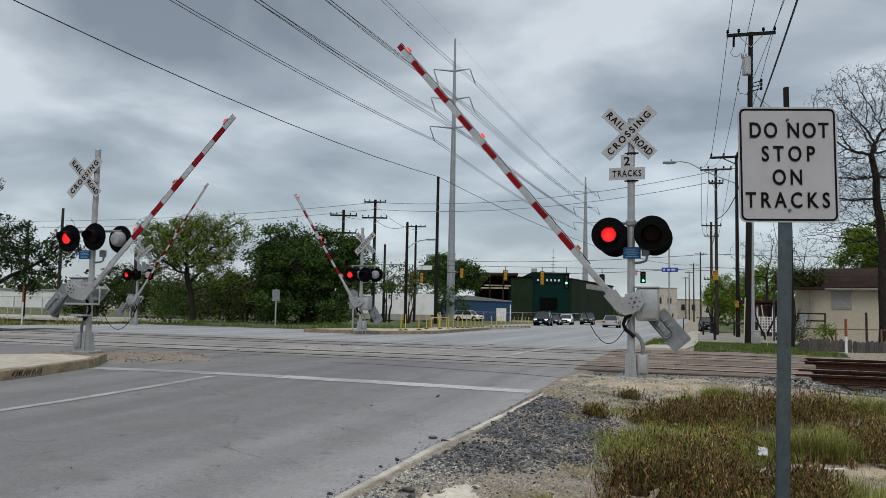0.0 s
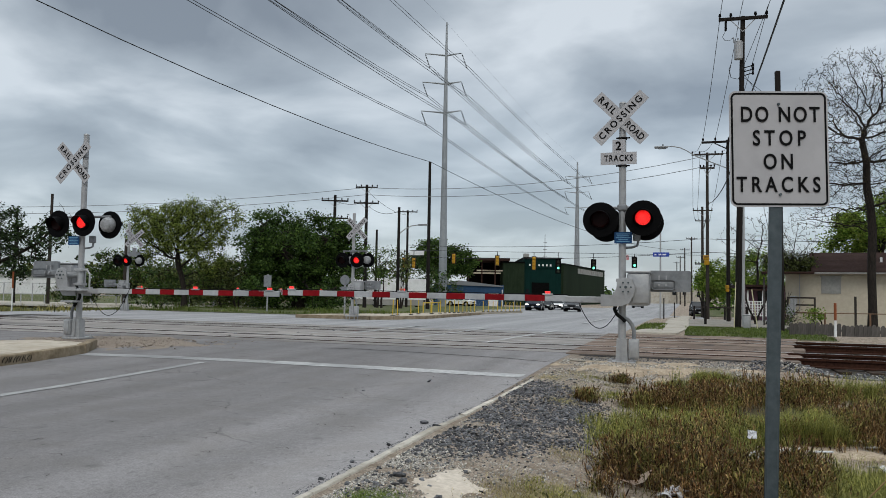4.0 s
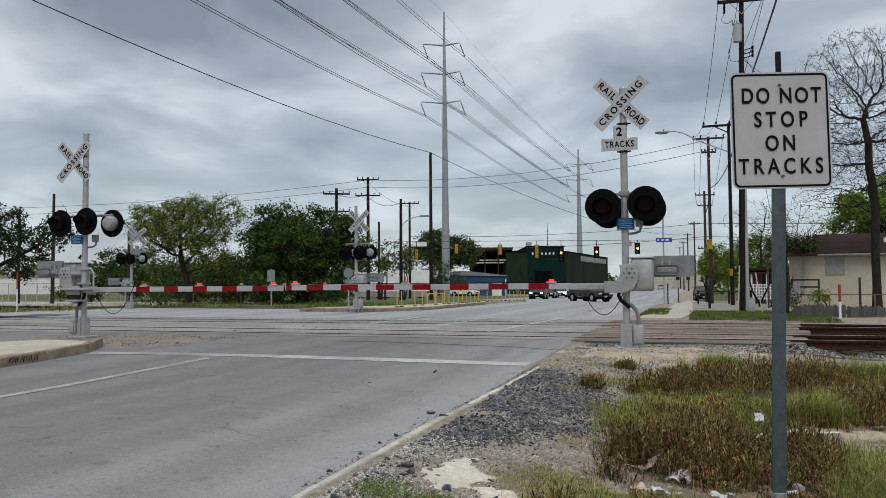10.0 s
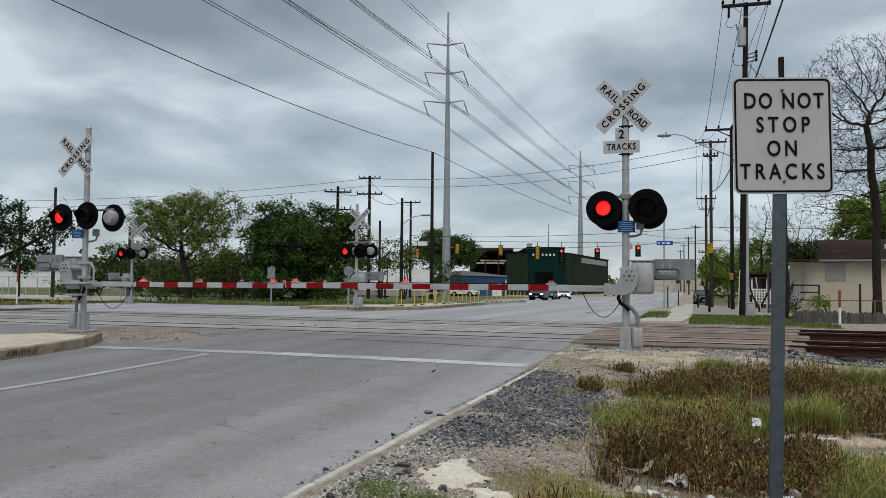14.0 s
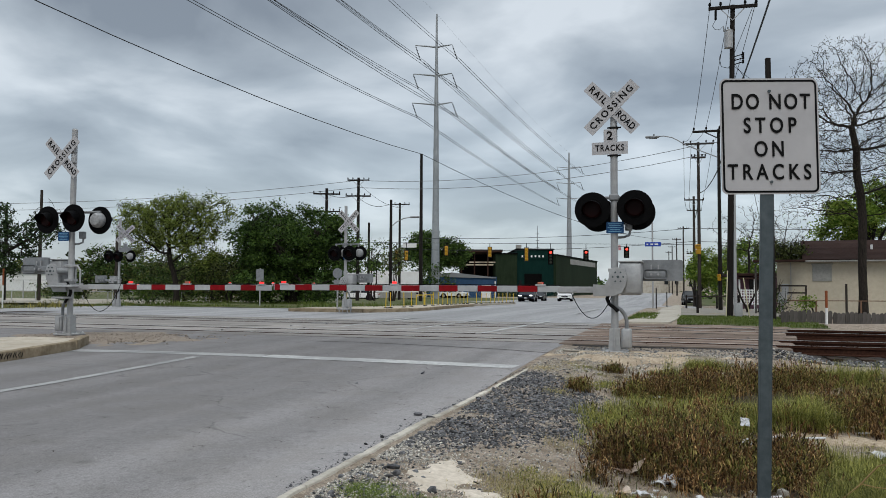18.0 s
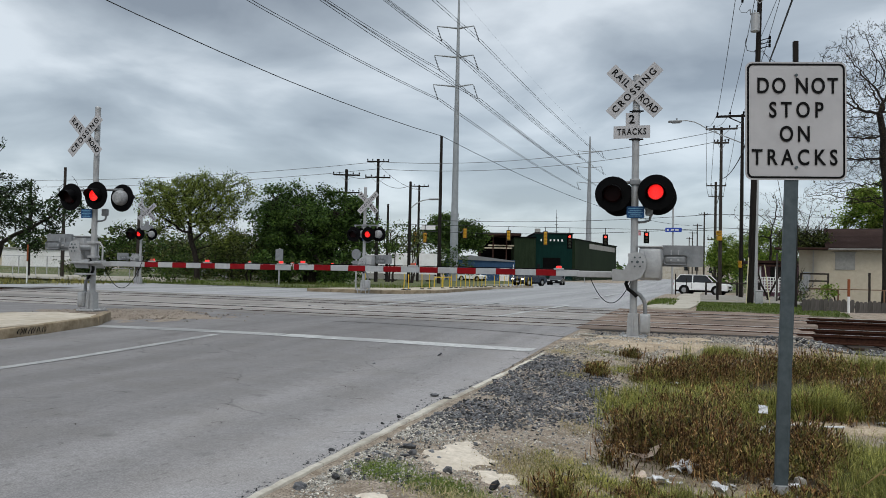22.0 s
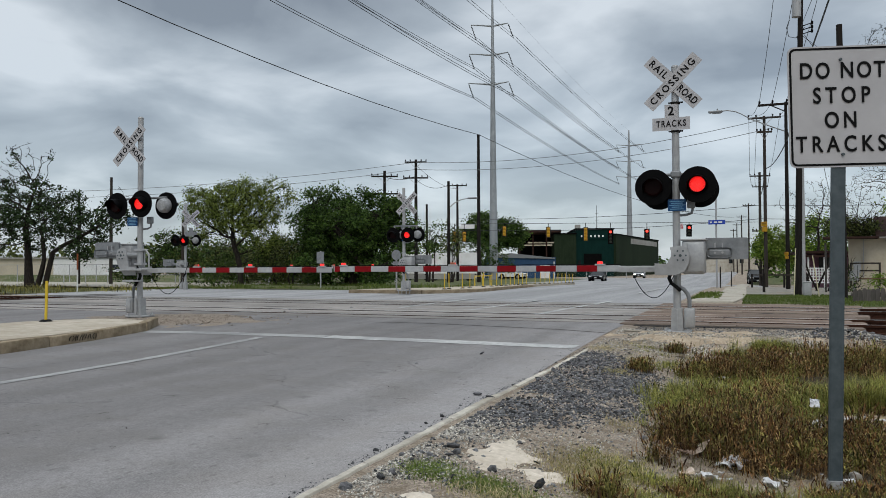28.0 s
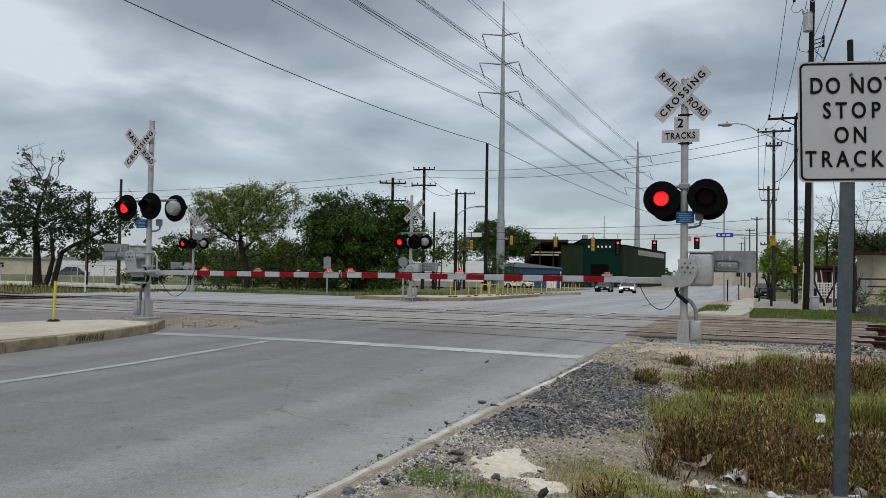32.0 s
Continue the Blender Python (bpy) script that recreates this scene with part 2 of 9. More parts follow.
    l.new(mul.outputs[0], lm.inputs[1])
    l.new(lane.outputs[0], lm.inputs[2])
    mul = lm
    warp = n.new("ShaderNodeTexNoise")
    warp.inputs["Scale"].default_value, warp.inputs["Detail"].default_value = 0.9, 4
    l.new(tc.outputs["Object"], warp.inputs["Vector"])
    wm = n.new("ShaderNodeMixRGB")
    wm.inputs[0].default_value = 0.45
    l.new(tc.outputs["Object"], wm.inputs[1])
    l.new(warp.outputs["Color"], wm.inputs[2])
    v = n.new("ShaderNodeTexVoronoi")
    v.feature = "DISTANCE_TO_EDGE"
    v.inputs["Scale"].default_value = 0.75
    l.new(wm.outputs[0], v.inputs["Vector"])
    gate_n = n.new("ShaderNodeTexNoise")
    gate_n.inputs["Scale"].default_value = 0.7
    l.new(tc.outputs["Object"], gate_n.inputs["Vector"])
    gt = n.new("ShaderNodeMath")
    gt.operation = "GREATER_THAN"
    gt.inputs[1].default_value = 0.56
    l.new(gate_n.outputs["Fac"], gt.inputs[0])
    cr = n.new("ShaderNodeMapRange")
    cr.inputs["From Min"].default_value, cr.inputs["From Max"].default_value = 0.001, 0.006
    cr.inputs["To Min"].default_value, cr.inputs["To Max"].default_value = crack, 0.0
    l.new(v.outputs["Distance"], cr.inputs[0])
    cm = n.new("ShaderNodeMath")
    cm.operation = "MULTIPLY"
    l.new(cr.outputs[0], cm.inputs[0])
    l.new(gt.outputs[0], cm.inputs[1])
    dark = n.new("ShaderNodeMixRGB")
    dark.inputs[2].default_value = (0.03, 0.03, 0.032, 1)
    l.new(cm.outputs[0], dark.inputs[0])
    l.new(mul.outputs[0], dark.inputs[1])
    l.new(dark.outputs[0], b.inputs["Base Color"])
    return m


def foliage(name, c1, c2, through_light=0.28, bias=1.15):
    """Thin leaves: each blade takes its own tone between c1 and c2, clumps drift lighter and darker, some light passes through."""
    m = bpy.data.materials.new(name)
    m.use_nodes = True
    nt = m.node_tree
    n, l = nt.nodes, nt.links
    b = n["Principled BSDF"]
    geo = n.new("ShaderNodeNewGeometry")
    tone = n.new("ShaderNodeMath")
    tone.operation = "POWER"
    tone.inputs[1].default_value = bias
    l.new(geo.outputs["Random Per Island"], tone.inputs[0])
    mix = n.new("ShaderNodeMixRGB")
    mix.inputs[1].default_value, mix.inputs[2].default_value = (*c1, 1), (*c2, 1)
    l.new(tone.outputs[0], mix.inputs[0])
    tc = n.new("ShaderNodeTexCoord")
    big = n.new("ShaderNodeTexNoise")
    big.inputs["Scale"].default_value, big.inputs["Detail"].default_value = 1.3, 4
    l.new(tc.outputs["Object"], big.inputs["Vector"])
    r = n.new("ShaderNodeMapRange")
    r.inputs["From Min"].default_value, r.inputs["From Max"].default_value = 0.3, 0.7
    r.inputs["To Min"].default_value, r.inputs["To Max"].default_value = 0.72, 1.28
    l.new(big.outputs["Fac"], r.inputs[0])
    hs = n.new("ShaderNodeHueSaturation")
    l.new(r.outputs[0], hs.inputs["Value"])
    l.new(mix.outputs[0], hs.inputs["Color"])
    l.new(hs.outputs[0], b.inputs["Base Color"])
    b.inputs["Roughness"].default_value = 0.6
    b.inputs["Specular IOR Level"].default_value = 0.15
    tr = n.new("ShaderNodeBsdfTranslucent")
    l.new(hs.outputs[0], tr.inputs["Color"])
    ms = n.new("ShaderNodeMixShader")
    ms.inputs[0].default_value = through_light
    l.new(b.outputs[0], ms.inputs[1])
    l.new(tr.outputs[0], ms.inputs[2])
    l.new(ms.outputs[0], n["Material Output"].inputs[0])
    return m


M = {}


def build_materials():
    M["asphalt"] = asphalt("worn_asphalt", (0.212, 0.203, 0.202), (0.272, 0.260, 0.259), (0.213, 0.200, 0.192))
    M["asphalt_far"] = asphalt("pale_asphalt", (0.275, 0.275, 0.280), (0.345, 0.345, 0.350), (0.288, 0.284, 0.282), 0.2)
    M["asphalt_track"] = surf("track_asphalt", (0.205, 0.188, 0.175), (0.36, 0.335, 0.312), 3.0, 0.88, bump=0.3, bump_scale=90, c3=(0.10, 0.095, 0.09), stretch=(0.25, 1.6, 1))
    M["paint_line"] = surf("worn_road_paint", (0.54, 0.54, 0.525), (0.33, 0.33, 0.33), 14.0, 0.75, bump=0.1, bump_scale=120, c3=(0.27, 0.27, 0.27), patch=0.8)
    M["paint_faint"] = surf("faded_road_paint", (0.40, 0.40, 0.39), (0.25, 0.25, 0.25), 16.0, 0.8, bump=0.1, bump_scale=120, c3=(0.20, 0.20, 0.20), patch=0.8)
    M["concrete"] = surf("weathered_concrete", (0.36, 0.33, 0.28), (0.50, 0.46, 0.39), 14, 0.85, bump=0.25, bump_scale=80, c3=(0.28, 0.25, 0.20))
    M["kerb"] = surf("kerb_concrete", (0.40, 0.365, 0.31), (0.66, 0.62, 0.54), 10, 0.85, bump=0.5, bump_scale=60, c3=(0.31, 0.275, 0.22), patch=0.7, vary=0.15)
    M["soil"] = surf("gravelly_soil", (0.115, 0.090, 0.067), (0.53, 0.445, 0.36), 60, 0.95, bump=0.9, bump_scale=90, c3=(0.18, 0.138, 0.095), patch=0.7)
    M["sand"] = surf("pale_caliche", (0.31, 0.235, 0.16), (0.60, 0.50, 0.375), 26, 0.95, bump=0.9, bump_scale=60, c3=(0.28, 0.215, 0.15), patch=0.7)
    # dark soil colour with the shade between the weed stalks mixed in
    M["shaded_soil"] = surf("weed_shade_soil", (0.030, 0.022, 0.014), (0.125, 0.096, 0.064), 45, 0.95, bump=0.9, bump_scale=80, c3=(0.05, 0.038, 0.025), patch=0.7)
    M["caliche"] = surf("broken_caliche", (0.50, 0.435, 0.355), (0.72, 0.645, 0.55), 22, 0.95, bump=0.4, bump_scale=50, c3=(0.42, 0.36, 0.28), patch=0.6)
    M["grass_ground"] = surf("rough_grass_ground", (0.045, 0.062, 0.02), (0.105, 0.118, 0.045), 6, 0.95, bump=0.5, bump_scale=40, c3=(0.17, 0.15, 0.09), patch=0.6)
    M["stone_dark"] = surf("ballast_stone", (0.026, 0.027, 0.030), (0.165, 0.166, 0.174), 30, 0.7, bump=0.4, bump_scale=90, vary=0.95, spec=0.3)
    M["stone_pale"] = surf("pale_gravel_stone", (0.16, 0.148, 0.128), (0.56, 0.535, 0.48), 30, 0.9, bump=0.3, bump_scale=90, vary=0.6)
    M["galv"] = surf("galvanised_steel", (0.30, 0.305, 0.31), (0.42, 0.425, 0.43), 18, 0.5, 0.35, bump=0.05, bump_scale=80, c3=(0.36, 0.36, 0.36))
    M["alu_paint"] = surf("aluminium_paint", (0.33, 0.335, 0.34), (0.42, 0.425, 0.43), 12, 0.45, 0.35, bump=0.06, bump_scale=60, c3=(0.26, 0.255, 0.25), patch=0.6)
    M["alu_dull"] = surf("dull_aluminium", (0.17, 0.18, 0.19), (0.26, 0.27, 0.28), 10, 0.5, 0.4, bump=0.05, c3=(0.22, 0.22, 0.22))
    M["black"] = surf("black_enamel", (0.0015, 0.0015, 0.0018), (0.004, 0.004, 0.0045), 20, 0.6, spec=0.06)
    M["lens_dark"] = surf("unlit_red_lens", (0.005, 0.0006, 0.0006), (0.011, 0.001, 0.001), 60, 0.4, spec=0.08)
    M["lens_back"] = surf("pale_lamp_back", (0.20, 0.205, 0.21), (0.36, 0.365, 0.37), 20, 0.5, 0.2)
    M["led"] = led_array("lit_red_led")
    M["arm_light"] = glow("lit_arm_light", (1.0, 0.03, 0.03), 1.3)
    M["arm_light_off"] = surf("unlit_arm_light", (0.35, 0.10, 0.06), (0.45, 0.14, 0.08), 30, 0.3)
    M["sign_white"] = surf("reflective_white", (0.355, 0.35, 0.36), (0.41, 0.405, 0.415), 5, 0.5, c3=(0.42, 0.41, 0.415), patch=0.5)
    M["sign_black"] = surf("sign_black", (0.003, 0.003, 0.0035), (0.007, 0.007, 0.007), 30, 0.5, spec=0.08)
    M["blue_sign"] = surf("blue_sign", (0.006, 0.045, 0.13), (0.01, 0.06, 0.16), 20, 0.45)
    M["blue_bar"] = surf("pale_blue_print", (0.10, 0.24, 0.38), (0.14, 0.28, 0.42), 30, 0.5)
    M["red_tape"] = surf("red_reflective_tape", (0.17, 0.003, 0.006), (0.24, 0.005, 0.009), 12, 0.45, c3=(0.13, 0.003, 0.005), spec=0.12)
    M["white_tape"] = surf("grey_white_tape", (0.33, 0.34, 0.35), (0.42, 0.43, 0.44), 12, 0.4, c3=(0.28, 0.285, 0.29))
    M["rubber"] = surf("black_rubber", (0.006, 0.006, 0.006), (0.014, 0.014, 0.014), 30, 0.75, spec=0.1)
    M["yellow"] = surf("yellow_plastic", (0.55, 0.38, 0.03), (0.63, 0.45, 0.05), 12, 0.6, c3=(0.45, 0.32, 0.04))
    M["rail"] = surf("rusty_rail", (0.024, 0.010, 0.007), (0.055, 0.025, 0.016), 20, 0.85, 0.0, bump=0.2, spec=0.08)
    M["rail_top"] = surf("polished_rail_head", (0.70, 0.70, 0.71), (0.85, 0.85, 0.86), 14, 0.32, 0.9)
    M["timber"] = surf("weathered_timber", (0.105, 0.072, 0.055), (0.235, 0.175, 0.138), 5, 0.88, bump=0.6, bump_scale=30, c3=(0.30, 0.252, 0.212), vary=0.3, stretch=(0.3, 3, 3))
    M["sleeper"] = surf("dark_sleeper_timber", (0.022, 0.015, 0.011), (0.065, 0.046, 0.034), 6, 0.9, bump=0.5, bump_scale=30, vary=0.2)
    M["apron"] = surf("crumbled_apron_gravel", (0.15, 0.122, 0.098), (0.36, 0.305, 0.25), 40, 0.95, bump=0.8, bump_scale=70, c3=(0.24, 0.20, 0.165), patch=0.6)
    M["creosote"] = surf("creosoted_pole", (0.006, 0.005, 0.0045), (0.020, 0.016, 0.014), 5, 0.9, bump=0.5, bump_scale=25, stretch=(3, 3, 0.25))
    M["pole_brown"] = surf("weathered_pole", (0.022, 0.018, 0.015), (0.055, 0.046, 0.04), 5, 0.9, bump=0.5, bump_scale=25, stretch=(3, 3, 0.25))
    M["tower"] = surf("tower_galvanised", (0.25, 0.27, 0.285), (0.33, 0.35, 0.365), 1.5, 0.6, 0.25, c3=(0.22, 0.235, 0.25))
    M["wire"] = surf("dark_wire", (0.022, 0.024, 0.027), (0.04, 0.042, 0.046), 3, 0.6)
    M["wire_pale"] = surf("grey_wire", (0.16, 0.17, 0.18), (0.2, 0.21, 0.22), 3, 0.5)
    M["post"] = surf("painted_sign_post", (0.056, 0.072, 0.080), (0.092, 0.112, 0.123), 14, 0.5, 0.35, bump=0.08, c3=(0.06, 0.075, 0.08))
    M["bark"] = surf("dark_bark", (0.009, 0.007, 0.006), (0.032, 0.026, 0.021), 9, 0.95, bump=0.8, bump_scale=20, stretch=(2, 2, 0.5))
    M["leaf_bright"] = foliage("yellow_green_leaves", (0.015, 0.027, 0.004), (0.245, 0.305, 0.058), 0.22)
    M["leaf_mid"] = foliage("mid_green_leaves", (0.012, 0.030, 0.005), (0.110, 0.175, 0.035), 0.3)
    M["leaf_dark"] = foliage("dark_green_leaves", (0.004, 0.013, 0.002), (0.080, 0.145, 0.030), 0.18)
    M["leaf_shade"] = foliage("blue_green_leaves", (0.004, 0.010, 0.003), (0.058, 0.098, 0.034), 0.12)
    M["leaf_spring"] = foliage("spring_green_leaves", (0.04, 0.09, 0.008), (0.26, 0.37, 0.055), 0.35)
    M["leaf_olive"] = foliage("olive_leaves", (0.012, 0.019, 0.004), (0.140, 0.165, 0.045), 0.2)
    M["weed_brown"] = foliage("dry_weed", (0.030, 0.016, 0.007), (0.64, 0.425, 0.185), 0.05, 1.6)
    M["weed_rust"] = foliage("rust_weed_head", (0.012, 0.006, 0.003), (0.25, 0.130, 0.050), 0.03, 1.5)
    M["weed_olive"] = foliage("olive_weed_leaf", (0.026, 0.030, 0.008), (0.36, 0.315, 0.092), 0.12, 1.5)
    M["weed_green"] = foliage("grass_blade", (0.052, 0.070, 0.014), (0.47, 0.45, 0.125), 0.2, 1.35)
    M["grass_green"] = foliage("fresh_grass_blade", (0.070, 0.110, 0.022), (0.225, 0.285, 0.075))
    M["grass_dry"] = foliage("dry_grass_blade", (0.22, 0.18, 0.085), (0.56, 0.48, 0.27))
    M["bud"] = foliage("brown_green_buds", (0.035, 0.032, 0.012), (0.085, 0.075, 0.028))
    M["paper"] = surf("white_litter", (0.46, 0.46, 0.47), (0.66, 0.66, 0.67), 20, 0.55)
    M["card"] = surf("brown_litter_card", (0.44, 0.31, 0.23), (0.62, 0.54, 0.46), 9, 0.8)
    M["stucco"] = surf("cream_stucco", (0.49, 0.43, 0.33), (0.57, 0.51, 0.40), 6, 0.9, bump=0.3, bump_scale=60, c3=(0.42, 0.365, 0.28))
    M["roof_brown"] = surf("brown_shingle", (0.022, 0.011, 0.009), (0.045, 0.025, 0.020), 8, 0.9, bump=0.3, bump_scale=30, c3=(0.055, 0.034, 0.028), vary=0.15, spec=0.08)
    M["board"] = surf("grey_boarded_panel", (0.27, 0.265, 0.25), (0.35, 0.345, 0.32), 8, 0.85, c3=(0.24, 0.23, 0.215))
    M["fence"] = surf("weathered_fence_picket", (0.055, 0.05, 0.046), (0.11, 0.10, 0.092), 7, 0.9, bump=0.5, bump_scale=20, vary=0.25, stretch=(3, 3, 0.3))
    M["white_paint"] = surf("white_paint", (0.66, 0.66, 0.66), (0.78, 0.78, 0.78), 10, 0.6, c3=(0.56, 0.55, 0.53))
    M["orange"] = surf("faded_orange", (0.20, 0.055, 0.02), (0.27, 0.08, 0.03), 12, 0.6)
    M["mauve"] = surf("mauve_siding", (0.13, 0.065, 0.09), (0.18, 0.09, 0.12), 8, 0.8)
    M["green_metal"] = surf("dark_green_cladding", (0.003, 0.017, 0.015), (0.005, 0.025, 0.021), 2, 0.8, c3=(0.005, 0.019, 0.016), stretch=(1, 1, 0.2), spec=0.05)
    M["olive_metal"] = surf("olive_cladding", (0.013, 0.022, 0.012), (0.023, 0.036, 0.020), 2, 0.8, c3=(0.012, 0.020, 0.011), stretch=(1, 1, 0.2), spec=0.05)
    M["blue_wall"] = surf("blue_painted_wall", (0.018, 0.05, 0.11), (0.028, 0.07, 0.14), 2, 0.75, c3=(0.02, 0.045, 0.085))
    M["dark"] = surf("dark_void", (0.002, 0.002, 0.002), (0.005, 0.005, 0.005), 3, 0.9, spec=0.05)
    M["glass"] = surf("dark_glass", (0.010, 0.012, 0.014), (0.014, 0.017, 0.02), 3, 0.08, spec=0.45, gloss_vary=0.02)
    M["signal_yellow"] = surf("signal_yellow", (0.36, 0.19, 0.012), (0.45, 0.25, 0.02), 10, 0.5)
    M["sig_red"] = glow("signal_red_lit", (1.0, 0.05, 0.03), 2.5)
    M["sig_green"] = glow("signal_green_lit", (0.15, 1.0, 0.55), 2.2)
    M["sig_amber"] = glow("signal_amber_lit", (1.0, 0.5, 0.05), 2.2)
    M["sig_off"] = surf("signal_lens_off", (0.02, 0.02, 0.015), (0.03, 0.03, 0.02), 10, 0.3)
    M["street_blue"] = surf("street_sign_blue", (0.02, 0.05, 0.30), (0.03, 0.07, 0.36), 8, 0.5)
    M["amber"] = surf("amber_plastic", (0.12, 0.07, 0.04), (0.17, 0.10, 0.06), 8, 0.5)
    M["headlight"] = glow("lit_headlight", (1.0, 0.95, 0.85), 3.0)
    M["headlight_off"] = surf("headlight_glass", (0.5, 0.5, 0.5), (0.6, 0.6, 0.6), 8, 0.15)
    M["taillight"] = surf("tail_light", (0.3, 0.01, 0.01), (0.36, 0.02, 0.02), 8, 0.2)
    for nm, c in (("car_navy", (0.012, 0.018, 0.035)), ("car_black", (0.003, 0.003, 0.004)), ("car_white", (0.70, 0.70, 0.70)), ("car_silver", (0.38, 0.39, 0.40)), ("car_grey", (0.07, 0.075, 0.08)), ("car_dark", (0.02, 0.022, 0.026))):
        M[nm] = surf(nm, c, tuple(v * 1.1 for v in c), 4, 0.25, 0.0, spec=0.4, gloss_vary=0.03)
    M["rim"] = surf("alloy_rim", (0.35, 0.35, 0.36), (0.45, 0.45, 0.46), 9, 0.3, 0.7)
    M["bed"] = surf("oily_track_bed", (0.030, 0.025, 0.022), (0.080, 0.069, 0.060), 18, 0.95, bump=0.7, bump_scale=50, c3=(0.045, 0.037, 0.032))
    M["median"] = surf("dirty_median_concrete", (0.36, 0.315, 0.25), (0.52, 0.465, 0.385), 5, 0.9, bump=0.3, bump_scale=60, c3=(0.30, 0.25, 0.185))
    M["kerb_dirty"] = surf("stained_kerb", (0.15, 0.112, 0.07), (0.33, 0.27, 0.19), 6, 0.9, bump=0.3, bump_scale=60, c3=(0.10, 0.08, 0.05), patch=0.7, vary=0.15)
    M["lot_green"] = foliage("rough_lot_grass", (0.06, 0.10, 0.018), (0.14, 0.17, 0.04))
    M["guard"] = surf("faded_yellow_plastic", (0.50, 0.45, 0.28), (0.60, 0.55, 0.38), 6, 0.6)
    M["drive"] = surf("worn_gravel_drive", (0.21, 0.195, 0.17), (0.34, 0.32, 0.285), 6, 0.92, bump=0.3, bump_scale=50, c3=(0.17, 0.15, 0.12), patch=0.7)
    M["flag"] = surf("flag_cloth", (0.4, 0.05, 0.07), (0.6, 0.55, 0.55), 2.2, 0.8)


build_materials()


# ---- mesh helpers ----
def box(bm, c, s, rot=None, bev=0.0):
    """A box of size s round c, edges bevelled by bev."""
    r = bmesh.ops.create_cube(bm, size=1.0)
    vs = r["verts"]
    bmesh.ops.scale(bm, vec=s, verts=vs)
    if bev:
        es = list({e for v in vs for e in v.link_edges})
        q = bmesh.ops.bevel(bm, geom=es, offset=bev, segments=2, affect="EDGES", profile=0.5)
        vs = list({v for f in q["faces"] for v in f.verts} | {v for v in vs if v.is_valid})
    if rot is not None:
        bmesh.ops.rotate(bm, verts=vs, cent=(0, 0, 0), matrix=rot)
    bmesh.ops.translate(bm, verts=vs, vec=c)
    return vs


def rod(bm, a, b, r0, r1=None, n=10, caps=True):
    """A round bar from a to b, tapering from r0 to r1."""
    a, b = Vector(a), Vector(b)
    d = b - a
    r = bmesh.ops.create_cone(bm, cap_ends=caps, segments=n, radius1=r0, radius2=r0 if r1 is None else r1, depth=d.length)
    m = Matrix.Translation((a + b) / 2) @ d.to_track_quat("Z", "Y").to_matrix().to_4x4()
    bmesh.ops.transform(bm, matrix=m, verts=r["verts"])
    return r["verts"]


def tube(bm, pts, r, n=6):
    """A bent tube through pts; r may be a list."""
    pts = [Vector(p) for p in pts]
    rings, q, last = [], None, None
    for i, p in enumerate(pts):
        d = (pts[min(i + 1, len(pts) - 1)] - pts[max(i - 1, 0)]).normalized()
        q = d.to_track_quat("Z", "Y") if q is None else last.rotation_difference(d) @ q
        last = d
        ri = r[i] if isinstance(r, (list, tuple)) else r
        rings.append([bm.verts.new(p + q @ Vector((ri * math.cos(k * math.tau / n), ri * math.sin(k * math.tau / n), 0))) for k in range(n)])
    for a, b in zip(rings, rings[1:]):
        for k in range(n):
            bm.faces.new((a[k], a[(k + 1) % n], b[(k + 1) % n], b[k]))
    bm.faces.new(rings[0][::-1])
    bm.faces.new(rings[-1])


def plate(bm, outline, thick, m=None):
    """An outline in the xz plane, facing -y, thick towards +y, set by m."""
    m = m or Matrix()
    a = [bm.verts.new(m @ Vector((x, 0, z))) for x, z in outline]
    b = [bm.verts.new(m @ Vector((x, thick, z))) for x, z in outline]
    bm.faces.new(a)
    bm.faces.new(b[::-1])
    for i in range(len(a)):
        j = (i + 1) % len(a)
        bm.faces.new((a[j], a[i], b[i], b[j]))


def rounded(w, h, r, n=4):
    pts = []
    for cx, cz, a0 in ((w / 2 - r, h / 2 - r, 0), (-w / 2 + r, h / 2 - r, 90), (-w / 2 + r, -h / 2 + r, 180), (w / 2 - r, -h / 2 + r, 270)):
        for k in range(n + 1):
            a = radians(a0 + 90 * k / n)
            pts.append((cx + r * math.cos(a), cz + r * math.sin(a)))
    return pts


def disc_pts(r, n=28):
    return [(r * math.cos(k * math.tau / n), r * math.sin(k * math.tau / n)) for k in range(n)]


def lathe(bm, prof, n=24, m=None):
    """A profile of (radius, y) turned round the y axis."""
    m = m or Matrix()
    rings = [[bm.verts.new(m @ Vector((r * math.cos(k * math.tau / n), y, r * math.sin(k * math.tau / n)))) for k in range(n)] for r, y in prof]
    for a, b in zip(rings, rings[1:]):
        for k in range(n):
            bm.faces.new((a[k], b[k], b[(k + 1) % n], a[(k + 1) % n]))


def mesh_of(name, bm, material, smooth=False):
    bmesh.ops.recalc_face_normals(bm, faces=bm.faces)
    me = bpy.data.meshes.new(name)
    bm.to_mesh(me)
    bm.free()
    me.materials.append(material)
    if smooth:
        me.polygons.foreach_set("use_smooth", [True] * len(me.polygons))
        me.set_sharp_from_angle(angle=radians(40))
    return me


def part(name, bm, material, parent=None, label="", at=None, smooth=False):
    ob = new(name, mesh_of(name, bm, material, smooth))
    if parent is not None:
        ob.parent = parent
    if at is not None:
        ob.matrix_basis = at
    return tagged(ob, label)


def thing(name, label, category, at=None, group=""):
    ob = new(name)
    ob.empty_display_size = 0.2
    if at is not None:
        ob.matrix_basis = at
    return tagged(ob, label, category, group)


